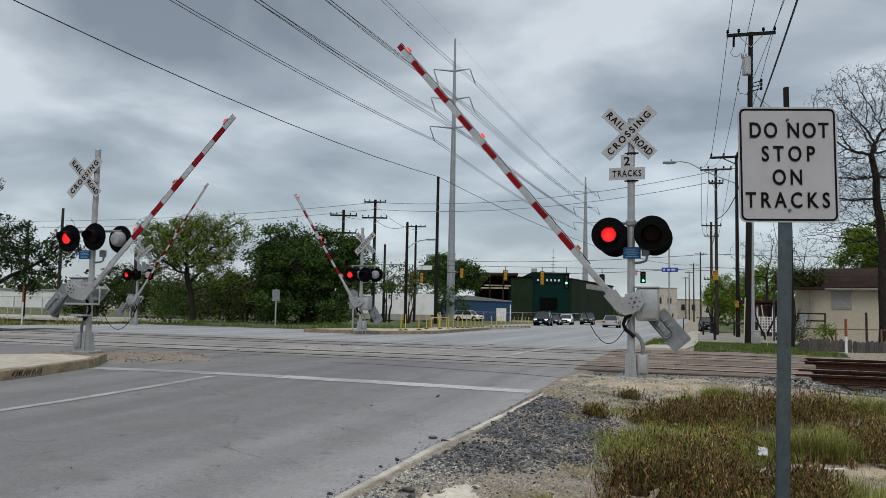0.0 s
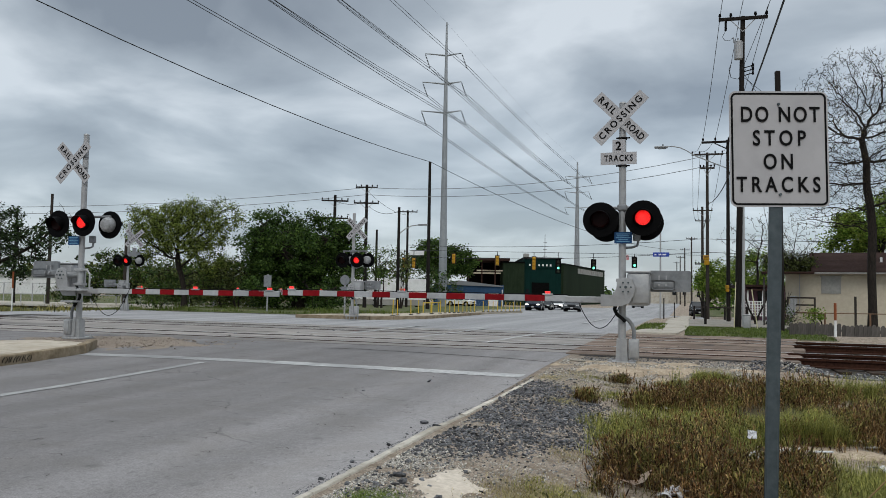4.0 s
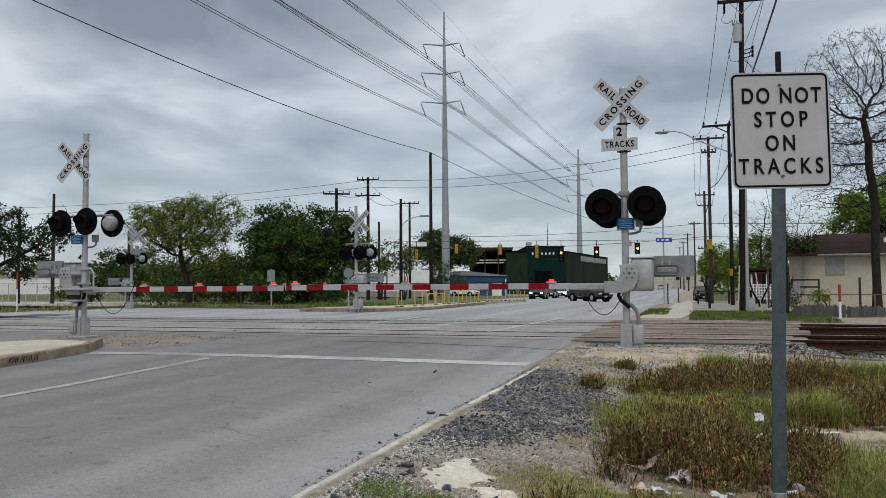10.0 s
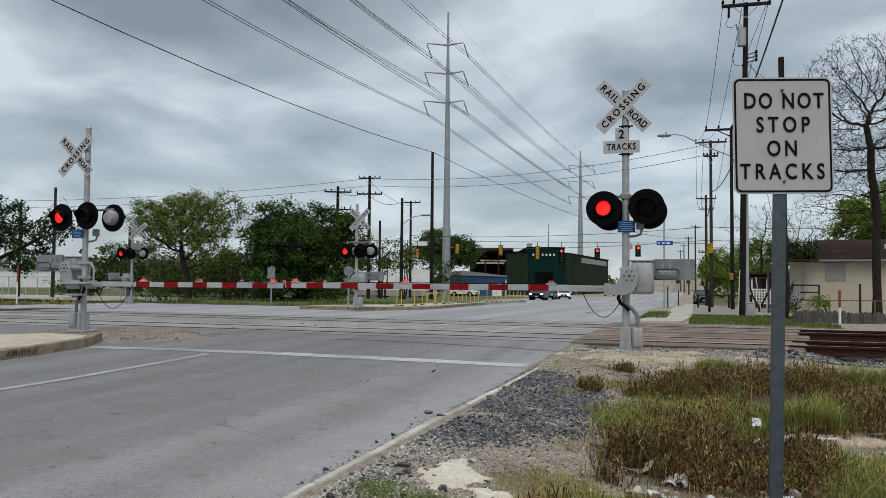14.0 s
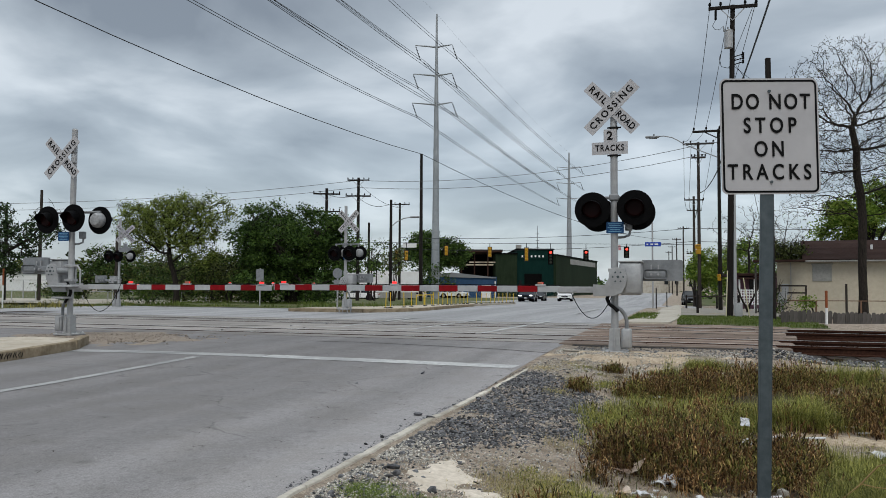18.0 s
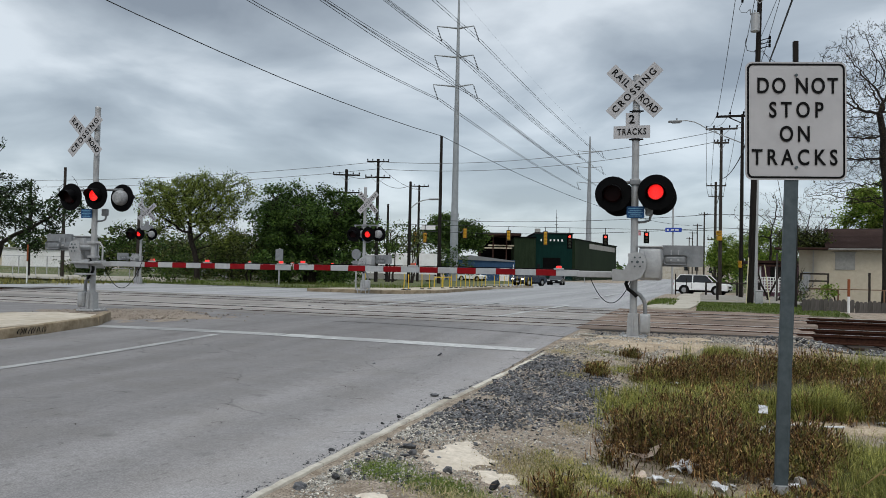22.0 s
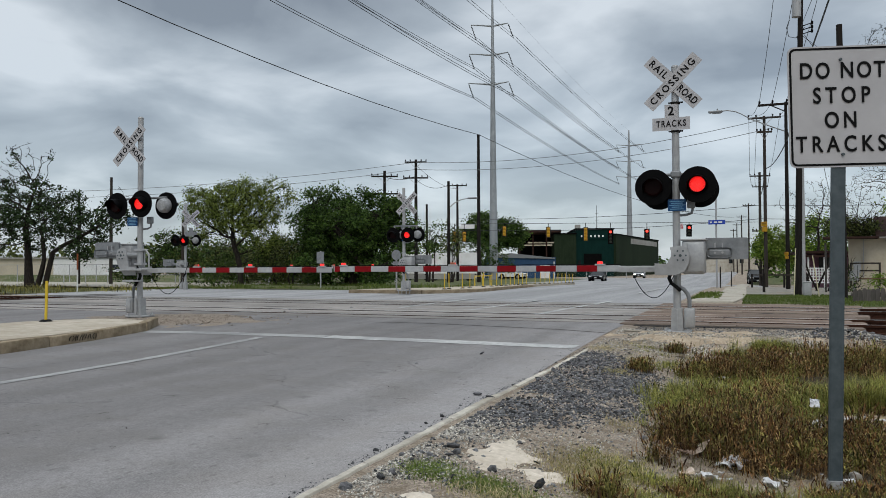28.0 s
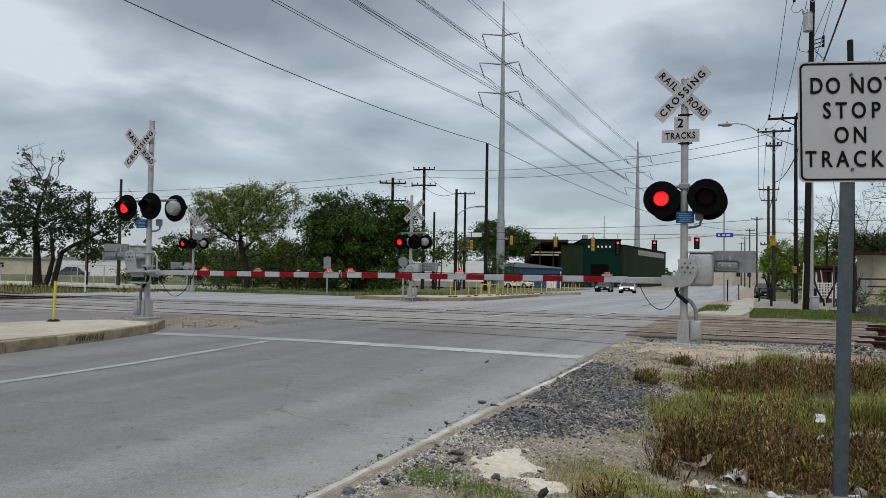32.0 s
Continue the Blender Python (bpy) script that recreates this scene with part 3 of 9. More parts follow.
def raw(name, verts, faces, material, parent=None, smooth=False):
    me = bpy.data.meshes.new(name)
    me.from_pydata(verts, [], faces)
    me.materials.append(material)
    if smooth:
        me.polygons.foreach_set("use_smooth", [True] * len(me.polygons))
    ob = new(name, me)
    if parent is not None:
        ob.parent = parent
    return ob


def text_mesh(name, text, size, material, parent, at, spacing=1.0, bold=0.006, wide=1.0, label=""):
    """Lettering facing -y, centred on the pose."""
    cu = bpy.data.curves.new(name, "FONT")
    cu.body, cu.size, cu.align_x, cu.align_y = text, size, "CENTER", "CENTER"
    cu.space_character, cu.offset, cu.extrude, cu.resolution_u = spacing, bold, 0.002, 4
    tmp = new("tmp", cu)
    dg = bpy.context.evaluated_depsgraph_get()
    me = bpy.data.meshes.new_from_object(tmp.evaluated_get(dg))
    bpy.data.objects.remove(tmp)
    bpy.data.curves.remove(cu)
    me.transform(Matrix.Diagonal((wide, 1, 1, 1)))
    me.transform(pose(0, 0, 0, 90))
    me.materials.clear()
    me.materials.append(material)
    # each letter is a part of its own
    src = bmesh.new()
    src.from_mesh(me)
    src.verts.ensure_lookup_table()
    seen = set()
    for v0 in src.verts:
        if v0.index in seen:
            continue
        stack, island = [v0], []
        seen.add(v0.index)
        while stack:
            v = stack.pop()
            island.append(v)
            for e in v.link_edges:
                o = e.other_vert(v)
                if o.index not in seen:
                    seen.add(o.index)
                    stack.append(o)
        idx = {v.index: i for i, v in enumerate(island)}
        faces = {f for v in island for f in v.link_faces}
        lm = bpy.data.meshes.new("letter")
        lm.from_pydata([tuple(v.co) for v in island], [], [[idx[v.index] for v in f.verts] for f in faces])
        lm.materials.append(material)
        ob = new("letter", lm)
        ob.parent, ob.matrix_basis = parent, at
        tagged(ob, label)
    src.free()
    bpy.data.meshes.remove(me)


# ---- the lie of the land ----
def ease(a, b, x):
    t = min(1, max(0, (x - a) / (b - a)))
    return t * t * (3 - 2 * t)


def road_z(y):
    return 0.34 + 0.09 * ease(7, 13.5, y) - 0.80 * ease(26, 110, y)


def lane_z(x, y):
    """The paved surface: the junction dips towards the side street."""
    return road_z(y) - 0.25 * ease(-14, 1, x) * ease(46, 72, y) * (1 - ease(95, 130, y))


def land_z(x, y):
    """Natural ground: the verge beside the road lies lower than the carriageway."""
    z = lane_z(x, y) - 0.05
    if x > -2.3:
        z += 0.045 - 0.27 * ease(-2.0, 0.2, x) * (1 - ease(8.5, 13, y)) - 0.23 * ease(1.6, 2.7, x) * ease(12.5, 15.0, y) * (1 - ease(24, 25.5, y))
        z += 0.03 * noise.noise((x * 0.9, y * 0.9, 0)) * ease(-2.2, -1.2, x)
    if x < -27.2:
        z -= 0.12 * ease(-27.2, -29.5, x)
    return z


def bank_z(x, y):
    """The grass bank along the yards, with the sunken yard road in it."""
    d = 0.707 * ((x + 73.2) - (y - 71))
    return 0.72 * ease(14, 7, d) * ease(58, 61, y) * (1 - 0.5 * ease(4.4, 2.2, d) * ease(-4.4, -3.2, d))


# ---- ground, road, tracks ----
def sheet(name, xs, ys, height, material, label, category="", kind="structure"):
    verts = [(x, y, height(x, y)) for y in ys for x in xs]
    w = len(xs)
    faces = [(j * w + i, j * w + i + 1, (j + 1) * w + i + 1, (j + 1) * w + i) for j in range(len(ys) - 1) for i in range(w - 1)]
    return tagged(raw(name, verts, faces, material, smooth=True), label, category, "", kind)


def steps(a, b, d):
    n = max(1, round(abs(b - a) / d))
    return [a + (b - a) * i / n for i in range(n + 1)]


def build_ground():
    xs = [-2500, -900, -300, -120, -70] + steps(-50, -4, 2.0) + steps(-3, 8, 0.25) + [10, 14, 20, 40, 90, 300, 900, 2500]
    ys = [-400, -60] + steps(-20, 2, 2) + steps(3, 16, 0.25) + steps(17, 40, 1.0) + steps(45, 130, 5) + [160, 220, 400, 900, 2500]
    sheet("ground", xs, ys, land_z, M["soil"], "flat verge of gravelly soil and dry grass", "ground")
    flat = lambda dz: (lambda x, y: road_z(y) + dz)
    sheet("road", steps(-30, -2.25, 1.5), steps(-14, 15.9, 0.5), flat(0), M["asphalt"], "worn grey asphalt road with hairline cracks", "road")
    sheet("road_crossing", steps(-24.4, -2.0, 1.4), steps(15.9, 24.4, 0.5), lambda x, y: road_z(y) + 0.004 + 0.015 * ease(15.9, 16.4, y) * (1 - ease(23.0, 24.3, y)), M["asphalt_track"], "stained brown asphalt between the railway rails", "road")
    sheet("road_far", steps(-30, -2.0, 1.5), steps(24.4, 36, 0.5), flat(0), M["asphalt_far"], "pale asphalt road beyond the tracks", "road")
    sheet("road_avenue", steps(-12.6, -2.0, 1.5), steps(36, 330, 3), lane_z, M["asphalt_far"], "pale asphalt avenue running to the distance", "road")
    # junction apron and the slip road round the island
    v, f = [], []
    rows = steps(36, 130, 3)
    for i, y in enumerate(rows):
        left = -12.5 - 2.0 * ease(40, 60, y) - 16 * ease(44, 66, y) + 6 * ease(90, 130, y)
        right = -2.0 + 9.0 * ease(56, 62, y) * (1 - ease(78, 90, y))
        nc = 17
        v += [(left + (right - left) * j / (nc - 1), y, lane_z(left + (right - left) * j / (nc - 1), y) - 0.006) for j in range(nc)]
        if i:
            f += [(nc * (i - 1) + j, nc * (i - 1) + j + 1, nc * i + j + 1, nc * i + j) for j in range(nc - 1)]
    tagged(raw("road_junction", v, f, M["asphalt_far"], smooth=True), "wide pale asphalt junction with worn turning lanes", "road", "", "structure")
    # side street on the far right
    sheet("road_side", steps(4, 60, 4), steps(58, 76, 3), lambda x, y: lane_z(x, y) - 0.010, M["asphalt_far"], "pale side street", "road")
    # fresh grass by the pavement
    sheet("grass_strip", steps(-0.1, 4.2, 0.6), steps(25.0, 34, 0.8), lambda x, y: land_z(x, y) + 0.012, M["grass_ground"], "mown green grass verge beside the tracks", "grass")
    sheet("drive_right", [-0.3, 1, 2, 3, 4.5, 6, 8, 11, 16], steps(34.2, 57.5, 2), lambda x, y: land_z(x, y) + 0.014, M["drive"], "pale worn gravel and concrete drive beside the houses", "road")
    sheet("grass_yard", [0.7, 3, 6, 10, 16, 26], steps(90, 170, 5), lambda x, y: lane_z(x, y) + 0.05, M["grass_ground"], "mown grass verge along the avenue", "grass")
    sheet("grass_wedge", steps(-1.75, -0.85, 0.3), steps(28, 36, 0.8), lambda x, y: land_z(x, y) + 0.012, M["grass_ground"], "small wedge of green grass beside the path", "grass")
    sheet("grass_lot", steps(-27, -13.9, 1.2), steps(34.6, 60, 2), lambda x, y: road_z(y) + 0.02 + 0.12 * ease(34.6, 37, y), M["grass_ground"], "rough green grass under the trees", "grass")
    sheet("grass_far", steps(-60, -27, 3), steps(28, 38, 2), lambda x, y: road_z(y) - 0.10, M["grass_ground"], "rough grass and weeds beside the far track", "grass")
    sheet("gravel_lot", steps(-120, -30, 6), steps(37.5, 58, 3), lambda x, y: road_z(y) + 0.02, M["concrete"], "pale gravel drive in front of the yards", "road")
    sheet("grass_bank", [-150, -125, -110] + steps(-100, -52, 2), steps(58, 92, 1), lambda x, y: road_z(y) + 0.02 + bank_z(x, y), M["grass_ground"], "low grass bank in front of the warehouses", "grass")
    sheet("grass_tower", steps(-60, -22, 4), steps(68, 118, 5), lambda x, y: road_z(y) - 0.02 + 0.1 * ease(-22, -27, x), M["grass_ground"], "rough grass round the steel tower", "grass")
    ragged("caliche_patch", -0.7, 13.1, 1.5, 1.15, 0.05, M["sand"], "pale caliche fill round the signal foot", land_z)
    ragged("caliche_patch", -1.55, 5.02, 0.30, 0.50, 0.012, M["caliche"], "tongue of hard pale caliche beside the kerb", land_z, 0.03)
    ragged("caliche_patch", -1.23, 4.83, 0.17, 0.20, 0.012, M["caliche"], "small patch of hard pale caliche in the soil", land_z, 0.025)
    ragged("caliche_patch", -1.68, 3.93, 0.13, 0.10, 0.012, M["caliche"], "crumbled pale caliche in the grass", land_z, 0.025)
    ragged("caliche_patch", -1.38, 4.00, 0.13, 0.10, 0.012, M["caliche"], "crumbled pale caliche in the grass", land_z, 0.025)
    ragged("caliche_patch", 1.4, 8.5, 0.7, 0.36, 0.02, M["sand"], "bare trodden soil with debris among the weeds", land_z, 0.08)
    # these patches put the weeds' shade, over dark soil, into the ground colour
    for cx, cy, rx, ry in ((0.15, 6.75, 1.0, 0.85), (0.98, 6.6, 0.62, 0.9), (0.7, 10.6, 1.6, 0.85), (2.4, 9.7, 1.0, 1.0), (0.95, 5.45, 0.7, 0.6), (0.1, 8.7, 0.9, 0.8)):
        ragged("humus_patch", cx, cy, rx, ry, 0.012, M["shaded_soil"], "dark soil with the shade under the weeds painted in", land_z, 0.08)
    bed = lambda x, y: land_z(x, y) + 0.012 + 0.045 * ease(2.3, 3.0, x) * ease(15.8, 16.4, y) if x > -2.3 else road_z(y) - 0.17
    sheet("track_bed", steps(-2.05, 6, 0.5) + [10, 20, 60, 120], steps(15.3, 24.3, 0.3), bed, M["bed"], "dark oily ballast bed of the two tracks", "track bed")
    sheet("track_bed", [-160, -90, -60, -45, -38, -34, -31, -28.5, -26.5, -24.4], steps(15.3, 25.8, 0.5), lambda x, y: land_z(x, y) + 0.02 + 0.034 * (1 - ease(-28, -25, -abs(x)))  if x < -27.2 else land_z(x, y) + (0.056 if y > 24.3 else 0.02), M["bed"], "dark ballast bed of the tracks beyond the road", "track bed")


def ragged(name, cx, cy, rx, ry, lift, material, label, base, step=0.12):
    """A low patch with an uneven outline that dies out into the ground."""
    def height(x, y):
        f = 1.0 / min(rx, ry)
        q = math.hypot((x - cx) / rx, (y - cy) / ry) + 0.55 * noise.noise((x * 1.6 * f, y * 1.6 * f, 5)) + 0.3 * noise.noise((x * 4.5 * f, y * 4.5 * f, 6))
        return base(x, y) - 0.03 + (lift + 0.03) * (1 - ease(0.55, 1.0, q)) + 0.008 * noise.noise((x * 7, y * 7, 1)) * (1 - ease(0.7, 1.0, q))
    sheet(name, steps(cx - rx * 1.2, cx + rx * 1.2, step), steps(cy - ry * 1.2, cy + ry * 1.2, step), height, material, label, "ground")


def strip(name, pts, width, dz, material, label):
    """A painted band along pts (x, y) on the carriageway."""
    v, f = [], []
    for i, (x, y) in enumerate(pts):
        a = Vector(pts[min(i + 1, len(pts) - 1)]) - Vector(pts[max(i - 1, 0)])
        nrm = Vector((-a.y, a.x)).normalized() * width / 2
        for s in (1, -1):
            v.append((x + s * nrm.x, y + s * nrm.y, lane_z(x + s * nrm.x, y + s * nrm.y) + dz))
        if i:
            k = 2 * i
            f.append((k - 2, k - 1, k + 1, k))
    return tagged(raw(name, v, f, material), label, "road marking", "", "structure")


def line_pts(x0, y0, x1, y1, n=12):
    return [(x0 + (x1 - x0) * i / n, y0 + (y1 - y0) * i / n) for i in range(n + 1)]


def build_markings():
    strip("stop_line", [(-2.32, 11.22), (-4.5, 11.35), (-6.6, 11.44)], 0.40, 0.005, M["paint_line"], "worn white stop line")
    strip("stop_line", [(-6.62, 11.44), (-8.0, 11.43), (-9.0, 11.4), (-10.35, 11.25)], 0.36, 0.005, M["paint_faint"], "nearly worn-off white stop line")
    strip("lane_line", line_pts(-7.65, 11.0, -7.2, -10, 20), 0.16, 0.005, M["paint_faint"], "worn white lane line")
    for pts in ([(-8.96, 19.5), (-9.01, 21.53), (-9.01, 25.77)], [(-6.73, 19.04), (-6.62, 21.45), (-6.47, 25.52)], [(-4.61, 17.78), (-4.44, 20.65), (-4.08, 25.09)], [(-4.25, 33.0), (-4.3, 44.0)]):
        strip("lane_line", pts, 0.15, 0.025, M["paint_line"], "worn white lane line over the crossing")
    strip("road_seam", [(-7.24, 14.52), (-6.32, 14.6), (-5.0, 14.35), (-3.19, 13.92), (-2.23, 13.45)], 0.05, 0.004, M["bed"], "dark cracked seam across the road")
    for y in (18.9, 20.3, 23.2, 25.2):
        strip("edge_line", line_pts(-10.5, y + 0.5, -2.4, y, 8), 0.10, 0.026, M["paint_line"], "pale worn joint line across the crossing")
    for k in range(5):
        strip("lane_dash", line_pts(-6.4, 46 + 9 * k, -6.4, 49 + 9 * k, 3), 0.14, 0.006, M["paint_line"], "white lane dash")
    # skid marks and tar
    strip("skid_mark", line_pts(-13.0, 18.9, -10.9, 19.15, 3), 0.10, 0.025, M["rubber"], "dark strip of rubber on the road")
    rnd = random.Random(3)
    for k in range(60):
        x, y = rnd.uniform(-9, -2.7), rnd.uniform(4.0, 11.0)
        a, ln = rnd.gauss(0, 0.45), rnd.uniform(0.03, 0.16) * (3.0 if k % 12 == 0 else 1)
        strip("tar_streak", [(x + ln * t * math.cos(a), y + ln * t * math.sin(a) + 0.05 * math.sin(3 * t)) for t in (0, 0.3, 0.6, 1)], rnd.uniform(0.004, 0.010), 0.004, M["bed"], "thin dark tar streak")


def kerb_run(name, pts, w, h, label, seg=0.9, mat="kerb", wear=0.0):
    """Kerb stones along pts, each piece a part."""
    root = tagged(thing(name, label, "kerb"), kind="structure")
    rnd = random.Random(11)
    P = [Vector((x, y, 0)) for x, y in pts]
    for a, b in zip(P, P[1:]):
        n = max(1, round((b - a).length / seg))
        for i in range(n):
            p, q = a.lerp(b, i / n), a.lerp(b, (i + 1) / n)
            bm = bmesh.new()
            gone = rnd.random() if wear else 1.0
            ww = w * (rnd.uniform(0.65, 1.1) if wear else 1.0)
            box(bm, (0, rnd.uniform(-wear, wear), 0), ((q - p).length * (0.6 if gone < 0.05 else 1.0) - 0.008, ww, h + 0.2), bev=min(0.025, ww * 0.3))
            mid = (p + q) / 2
            ob = part("kerb_stone", bm, M[mat], root, smooth=True)
            ob.matrix_basis = Matrix.Translation((mid.x, mid.y, road_z(mid.y) + h - (h + 0.2) / 2 + rnd.uniform(-0.008 - wear * 0.5, 0.008))) @ Euler((rnd.uniform(-0.02, 0.02), -math.atan2(road_z(q.y) - road_z(p.y), (q - p).length), math.atan2(q.y - p.y, q.x - p.x) + rnd.uniform(-0.01, 0.01))).to_matrix().to_4x4()
    return root


def broken_kerb():
    """The low verge kerb: worn lengths with ragged edges, chipped ends and a crumbled top."""
    root = tagged(thing("kerb_right", "low broken concrete kerb flush with the verge", "kerb"), kind="structure")
    rnd = random.Random(12)
    y = -4.0
    while y < 10.9:
        ln = min(rnd.uniform(0.5, 1.7), 10.95 - y)
        n = max(3, int(ln / 0.05))
        w = 0.035 * rnd.uniform(0.75, 1.2) * (1 - 0.25 * ease(7, 10.5, y))
        top = 0.012 + rnd.uniform(-0.006, 0.008)
        bm = bmesh.new()
        rows = []
        for k in range(n + 1):
            yy = y + 0.004 + (ln - 0.008) * k / n
            end = 1 - 0.25 * math.exp(-min(k, n - k) * 1.2) * rnd.random()
            a = w * end * (1 + 0.30 * noise.noise((yy * 6, 1, 3)) + 0.22 * noise.noise((yy * 23, 1, 3)))
            b = w * end * (1 + 0.38 * noise.noise((yy * 5, 7, 3)) + 0.26 * noise.noise((yy * 21, 7, 3)))
            z = road_z(yy) + top + 0.008 * noise.noise((yy * 9, 3, 3))
            x = kerb_x(yy)
            rows.append([bm.verts.new(p) for p in ((x - a - 0.006, yy, z - 0.12), (x - a, yy, z - 0.012), (x - a * 0.75, yy, z), (x + b * 0.2, yy, z + 0.004 * noise.noise((yy * 17, 5, 5))), (x + b * 0.8, yy, z - 0.002), (x + b, yy, z - 0.014), (x + b + 0.006, yy, z - 0.12))])
        for p, q in zip(rows, rows[1:]):
            for i in range(6):
                bm.faces.new((p[i], p[i + 1], q[i + 1], q[i]))
        bm.faces.new(rows[0])
        bm.faces.new(rows[-1][::-1])
        part("kerb_stone", bm, M["kerb"], root, smooth=True)
        y += ln


def slab(name, outline, z0, z1, material, label, category, bev=0.02):
    bm = bmesh.new()
    a = [bm.verts.new((x, y, z0)) for x, y in outline]
    top = [bm.verts.new((x, y, z1)) for x, y in outline]
    bm.faces.new(a[::-1])
    bm.faces.new(top)
    for i in range(len(a)):
        j = (i + 1) % len(a)
        bm.faces.new((a[i], a[j], top[j], top[i]))
    ob = part(name, bm, material)
    return tagged(ob, label, category, "", "structure")


def build_kerbs():
    broken_kerb()
    # near median with its nose
    slab("median_near", [(-9.95, 4.0), (-10.18, 8.0), (-10.3, 9.9), (-10.55, 11.3), (-11.2, 12.3), (-12.5, 12.4), (-13.3, 11.2), (-13.6, 4.0)], 0.2, 0.53, M["median"], "raised concrete median with a worn kerb", "median")
    kerb_run("kerb_median", [(-9.87, 4.0), (-10.1, 8.0), (-10.22, 9.9), (-10.47, 11.35), (-11.1, 12.35)], 0.16, 0.165, "stained concrete kerb of the median", 1.1, "kerb_dirty")
    ragged("median_apron", -12.0, 13.9, 2.7, 2.1, 0.028, M["apron"], "crumbled gravelly concrete round the signal foot", lambda x, y: road_z(y))
    # island beyond the tracks
    edge = ((30.6, -16.4, -13.0), (31.4, -16.5, -12.4), (33, -16.3, -11.75), (34.6, -15.4, -11.6), (37, -14.4, -11.7), (41, -14.1, -12.0), (46, -13.9, -12.3), (54, -13.7, -12.6), (62, -13.5, -12.9))
    v, f = [], []
    for i, (y, a, b) in enumerate(edge):
        z = road_z(y)
        v += [(a, y, z - 0.3), (a, y, z + 0.14), (b, y, z + 0.14), (b, y, z - 0.3)]
        if i:
            k = 4 * i
            f += [(k - 4 + q, k - 3 + q, k + 1 + q, k + q) for q in range(3)]
    f += [(0, 3, 2, 1), tuple(4 * len(edge) - 4 + q for q in range(4))]
    tagged(raw("island_far", v, f, M["median"]), "long raised concrete traffic island", "median", "", "structure")
    kerb_run("kerb_island", [(-16.5, 30.5), (-13.0, 30.5), (-12.3, 31.4), (-11.66, 33), (-11.5, 34.6), (-11.62, 37), (-11.92, 41), (-12.22, 46)], 0.16, 0.15, "worn kerb of the traffic island", 1.2, "kerb_dirty")
    gr = tagged(thing("kerb_scrawl", "dark scrawled paint strokes on the median kerb", "paint marks"), kind="structure")
    rnd = random.Random(8)
    for k in range(11):
        y = 9.35 + 0.055 * k
        bm = bmesh.new()
        x = -10.1 - 0.063 * (y - 8) + 0.086
        tube(bm, [(x, y + rnd.uniform(-0.02, 0.02), 0.40 + rnd.uniform(0, 0.02)), (x + 0.002, y + rnd.uniform(-0.02, 0.03), 0.455), (x, y + rnd.uniform(0, 0.04), 0.495)], 0.007, 4)
        part("stroke", bm, M["rubber"], gr)
    # path on the far right
    root = tagged(thing("pavement", "narrow pale concrete pavement in slabs", "pavement"), kind="structure")

    def path_edge(y, side):
        x = -1.05 + 0.55 * ease(25, 33, y) + 0.35 * ease(60, 95, y) + side * (0.72 - 0.2 * ease(27, 33, y))
        return x, y, land_z(x, y) + 0.045

    for k in range(44):
        y0, y1 = 25.4 + 1.5 * k + 0.012, 25.4 + 1.5 * (k + 1) - 0.012
        quad = [Vector(path_edge(y, side)) for y, side in ((y0, -1), (y0, 1), (y1, 1), (y1, -1))]
        bm = bmesh.new()
        top = [bm.verts.new(p) for p in quad]
        low = [bm.verts.new(p - Vector((0, 0, 0.12))) for p in quad]
        bm.faces.new(top)
        bm.faces.new(low[::-1])
        for i in range(4):
            bm.faces.new((top[i], low[i], low[(i + 1) % 4], top[(i + 1) % 4]))
        part("slab", bm, M["concrete"], root)


RAILS = (16.45, 17.95, 21.15, 22.65)


